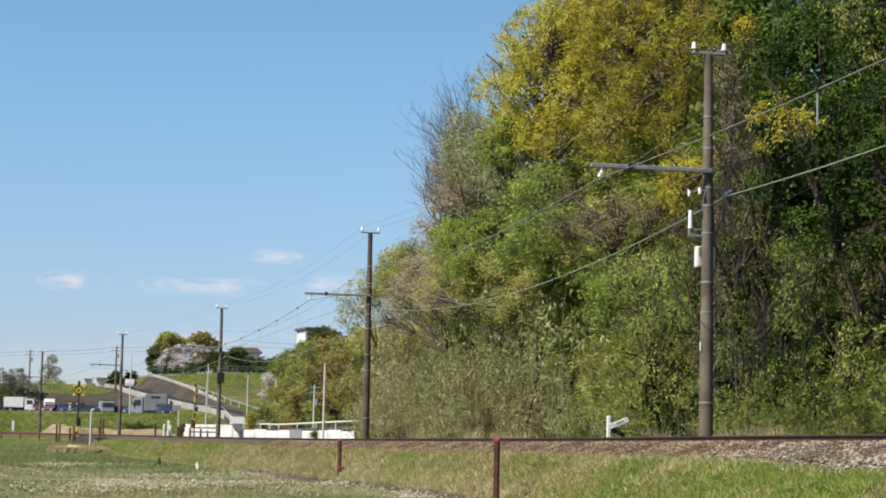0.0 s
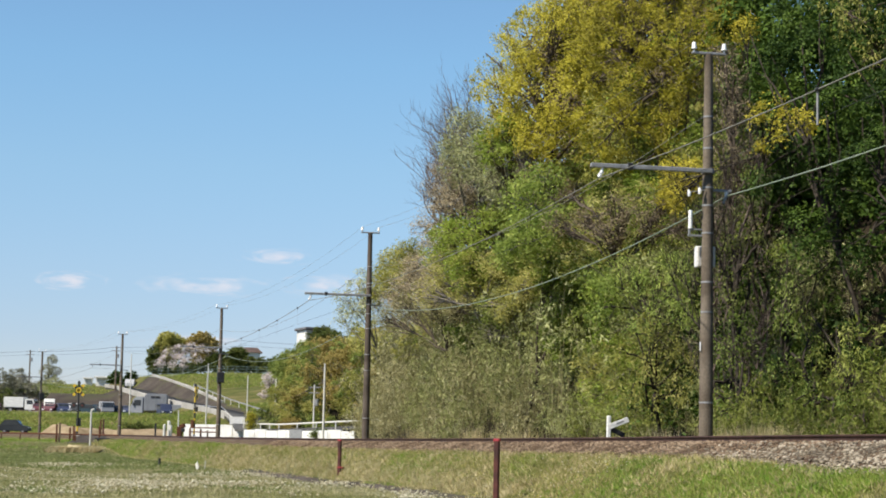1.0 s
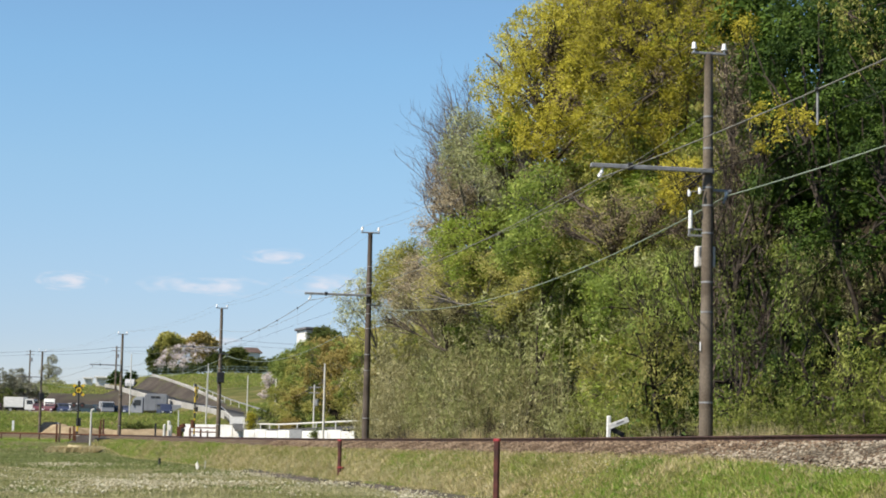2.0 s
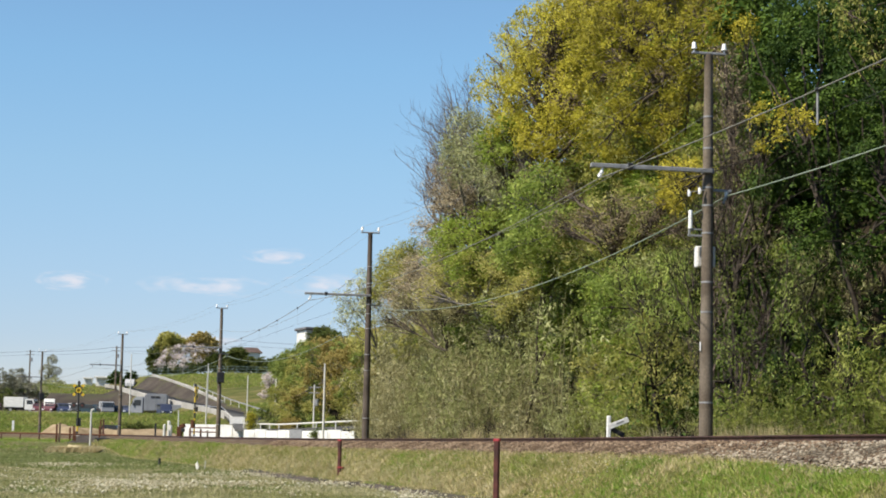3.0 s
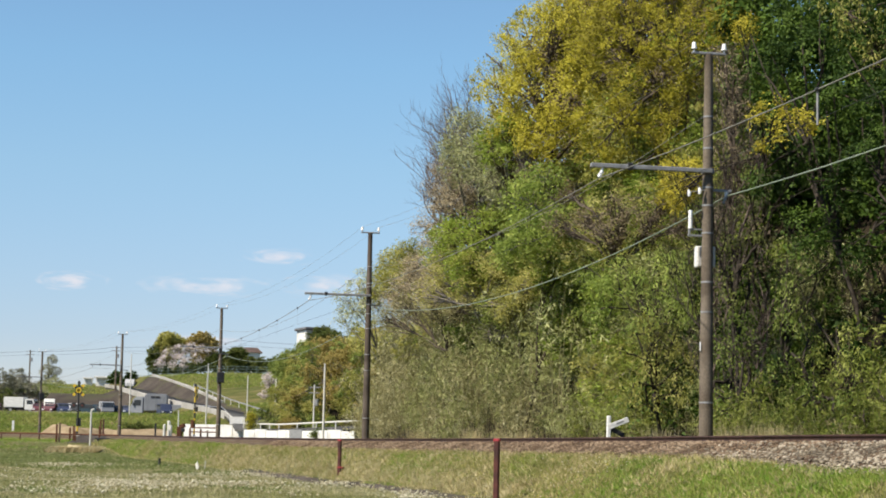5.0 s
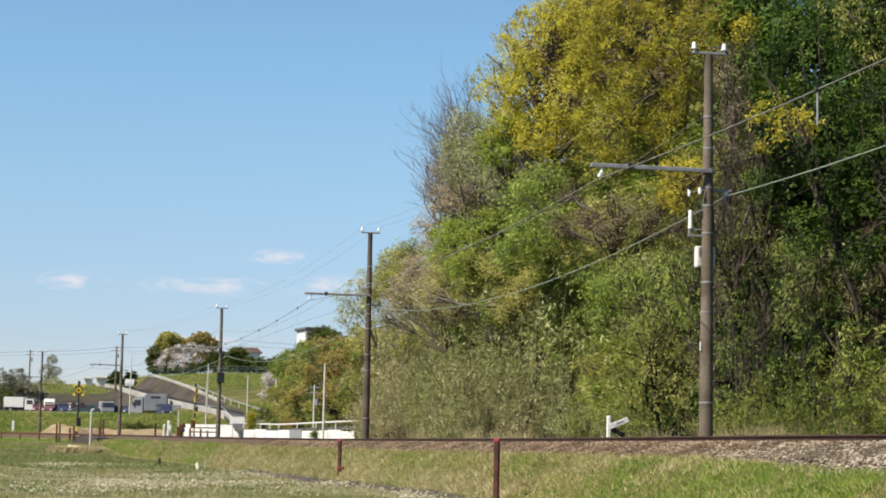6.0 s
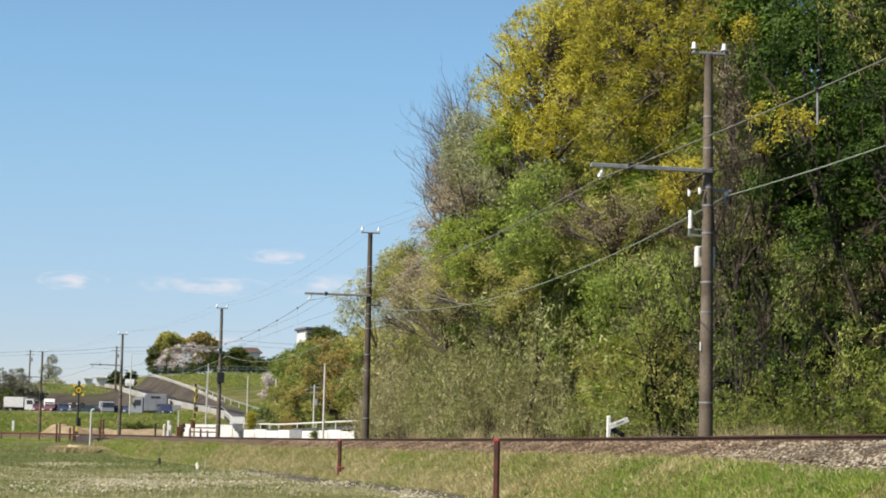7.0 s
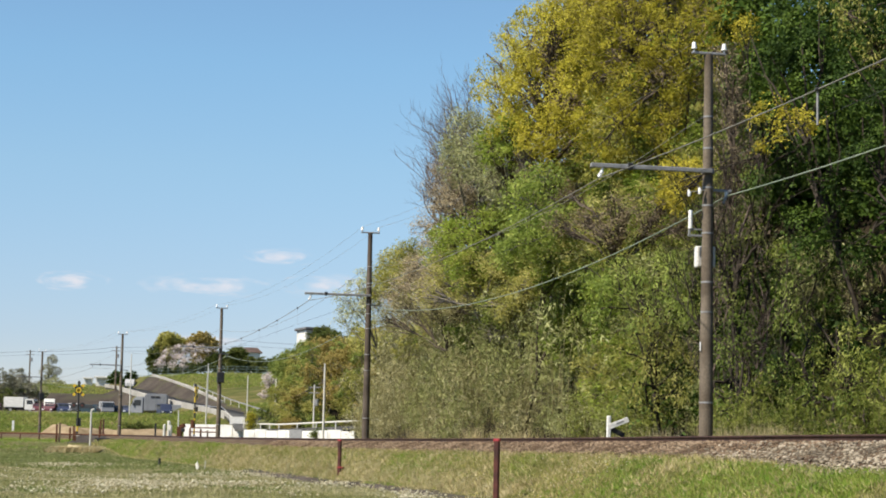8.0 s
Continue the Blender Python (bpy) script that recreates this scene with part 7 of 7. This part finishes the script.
    x, y = x[~bare], y[~bare]
    p = np.stack([x, y, land(x, y)], 1)
    v, f = grass_tuft_mesh(rng, p, rng.uniform(0.15, 0.4, len(x)), 5, 0.5, 0.05)
    tagged(fast_mesh("far_bank_grass", v, f, FARGRASS), "green grass on the bank below the car park", "grass", kind="stuff")


scatter_ground()


# ---- distance ----
def ridge():
    xs = np.linspace(-2600, 900, 90)
    h = 78 + 26 * np.sin(xs / 210) + 14 * np.sin(xs / 83 + 1) + 6 * np.sin(xs / 31)
    v = [(x, 3900, -40) for x in xs] + [(x, 3900 + 60, z) for x, z in zip(xs, h)] + [(x, 4300, -40) for x in xs]
    n = len(xs)
    f = [[r * n + k, r * n + k + 1, (r + 1) * n + k + 1, (r + 1) * n + k] for r in (0, 1) for k in range(n - 1)]
    tagged(fast_mesh("backdrop", v, f, glow_mat("hazy_blue_hills", (0.42, 0.56, 0.72), 0.55)), "pale blue hazy hills on the horizon", kind="structure")


ridge()


def cloud_mat(seed, w, h):
    m = bpy.data.materials.new("cloud_vapour")
    m.use_nodes = True
    n, l = m.node_tree.nodes, m.node_tree.links
    co, noi, sep = n.new("ShaderNodeTexCoord"), n.new("ShaderNodeTexNoise"), n.new("ShaderNodeVectorMath")
    mp = n.new("ShaderNodeMapping")
    mp.inputs["Scale"].default_value = (0.012, 1.0, 0.03)
    mp.inputs["Location"].default_value = (seed * 3.1, 0, seed * 1.7)
    l.new(co.outputs["Object"], mp.inputs["Vector"])
    l.new(mp.outputs["Vector"], noi.inputs["Vector"])
    noi.inputs["Scale"].default_value, noi.inputs["Detail"].default_value = 2.0, 5
    sep.operation = "LENGTH"
    gen = n.new("ShaderNodeMapping")
    gen.inputs["Scale"].default_value = (2 / w, 0, 2 / h)
    l.new(co.outputs["Object"], gen.inputs["Vector"])
    warp, mid, push = n.new("ShaderNodeTexNoise"), n.new("ShaderNodeVectorMath"), n.new("ShaderNodeVectorMath")
    warp.inputs["Scale"].default_value, warp.inputs["Detail"].default_value = 0.9, 3
    mid.operation, push.operation = "SUBTRACT", "MULTIPLY_ADD"
    mid.inputs[1].default_value, push.inputs[1].default_value = (0.5, 0.5, 0.5), (2.1, 0.0, 1.9)
    l.new(mp.outputs["Vector"], warp.inputs["Vector"])
    l.new(warp.outputs["Color"], mid.inputs[0])
    l.new(mid.outputs["Vector"], push.inputs[0])
    l.new(gen.outputs["Vector"], push.inputs[2])
    edge = n.new("ShaderNodeVectorMath")
    edge.operation = "LENGTH"
    l.new(gen.outputs["Vector"], edge.inputs[0])
    most = n.new("ShaderNodeMath")
    most.operation = "MAXIMUM"
    l.new(push.outputs["Vector"], sep.inputs[0])
    l.new(sep.outputs["Value"], most.inputs[0])
    l.new(edge.outputs["Value"], most.inputs[1])
    fall = n.new("ShaderNodeMapRange")
    fall.inputs["From Min"].default_value, fall.inputs["From Max"].default_value = 1.0, 0.15
    fall.inputs["To Min"].default_value, fall.inputs["To Max"].default_value = -0.6, 0.22
    l.new(most.outputs[0], fall.inputs["Value"])
    add = n.new("ShaderNodeMath")
    add.operation = "MULTIPLY_ADD"
    add.inputs[1].default_value = 0.95
    l.new(noi.outputs["Fac"], add.inputs[0])
    l.new(fall.outputs["Result"], add.inputs[2])
    den = n.new("ShaderNodeMapRange")
    den.interpolation_type = "SMOOTHSTEP"
    den.inputs["From Min"].default_value, den.inputs["From Max"].default_value = 0.12, 1.0
    den.inputs["To Max"].default_value = 0.68
    l.new(add.outputs[0], den.inputs["Value"])
    em, tr, mix = n.new("ShaderNodeEmission"), n.new("ShaderNodeBsdfTransparent"), n.new("ShaderNodeMixShader")
    em.inputs["Color"].default_value, em.inputs["Strength"].default_value = (0.88, 0.83, 0.87, 1), 0.58
    l.new(den.outputs["Result"], mix.inputs[0])
    l.new(tr.outputs[0], mix.inputs[1])
    l.new(em.outputs[0], mix.inputs[2])
    l.new(mix.outputs[0], n["Material Output"].inputs["Surface"])
    return m


CLOUDS = []
for seed, (x, z, w, h) in enumerate([(-765, 317, 260, 60), (-480, 313, 430, 74), (-337, 374, 240, 56), (-235, 316, 330, 76), (-500, 196, 360, 60)]):
    u = np.linspace(-1, 1, 13)
    gu, gw = np.meshgrid(u, u)
    v = np.stack([gu * w / 2, 3 * (gu ** 2 + gw ** 2), gw * h / 2], -1).reshape(-1, 3)
    i, j = np.meshgrid(np.arange(12), np.arange(12), indexing="ij")
    a = i * 13 + j
    ob = fast_mesh("cloud", v, np.stack([a, a + 1, a + 14, a + 13], -1).reshape(-1, 4), cloud_mat(seed + 1, w, h))
    ob.matrix_basis = pose(x, 4000, z)
    CLOUDS.append(tagged(ob, "small soft white cloud low over the horizon", "cloud", "clouds"))


def motions():
    def at(x, y, z, rz=-2.0):
        return pose(x, y, z, 0, 0, rz)
    walk(moving_car, [(0.0, at(-57.2, 235, 1.66)), (0.7, at(-51.5, 234.9, 1.64)), (1.1, at(-49.7, 234.8, 1.62)), (1.4, at(-48.55, 234.9, 1.61, 22)), (1.7, at(-47.4, 235.2, 1.6, 20)),
                      (2.1, at(-44.8, 235.0, 1.42, -4)), (2.6, at(-41.2, 234.5, 1.27)), (3.5, at(-35.05, 234.3, 1.26)), (3.8, at(-33.1, 234.2, 1.26)), (6.0, at(-20, 234, 1.26)), (8.0, at(-9.5, 233.2, 1.26))])
    for ob in CLOUDS:
        p = ob.matrix_basis.translation
        walk(ob, [(0.0, pose(p.x, p.y, p.z)), (8.0, pose(p.x + 4.0, p.y, p.z))])
    # a light wind in the wood: each plant nods a little about its foot
    rng = random.Random(5)
    for ob in sorted(bpy.data.objects, key=lambda o: o.name):
        kind = ob.name.split(".")[0]
        if ob.parent or kind not in ("oak_tree", "evergreen_tree", "bamboo_clump", "bamboo_grass", "pampas_tuft") or ob.matrix_basis.translation.y > 82:
            continue
        foot, turn, _ = ob.matrix_basis.decompose()
        most = {"oak_tree": 0.1, "evergreen_tree": 0.1}.get(kind, 0.5)
        a, b, lag = most * rng.uniform(0.5, 1.0), rng.uniform(0.5, 1.1), rng.uniform(0, 6.28)
        rows = []
        for k in range(17):
            t = k * 0.5
            nod = math.radians(a * (math.sin(2.4 * b * t + lag) + 0.5 * math.sin(4.1 * b * t + 2 * lag)))
            rows.append((t, Matrix.Translation(foot) @ Matrix.Rotation(nod, 4, Vector((0.3, 1.0, 0.0))) @ turn.to_matrix().to_4x4()))
        walk(ob, rows)


motions()
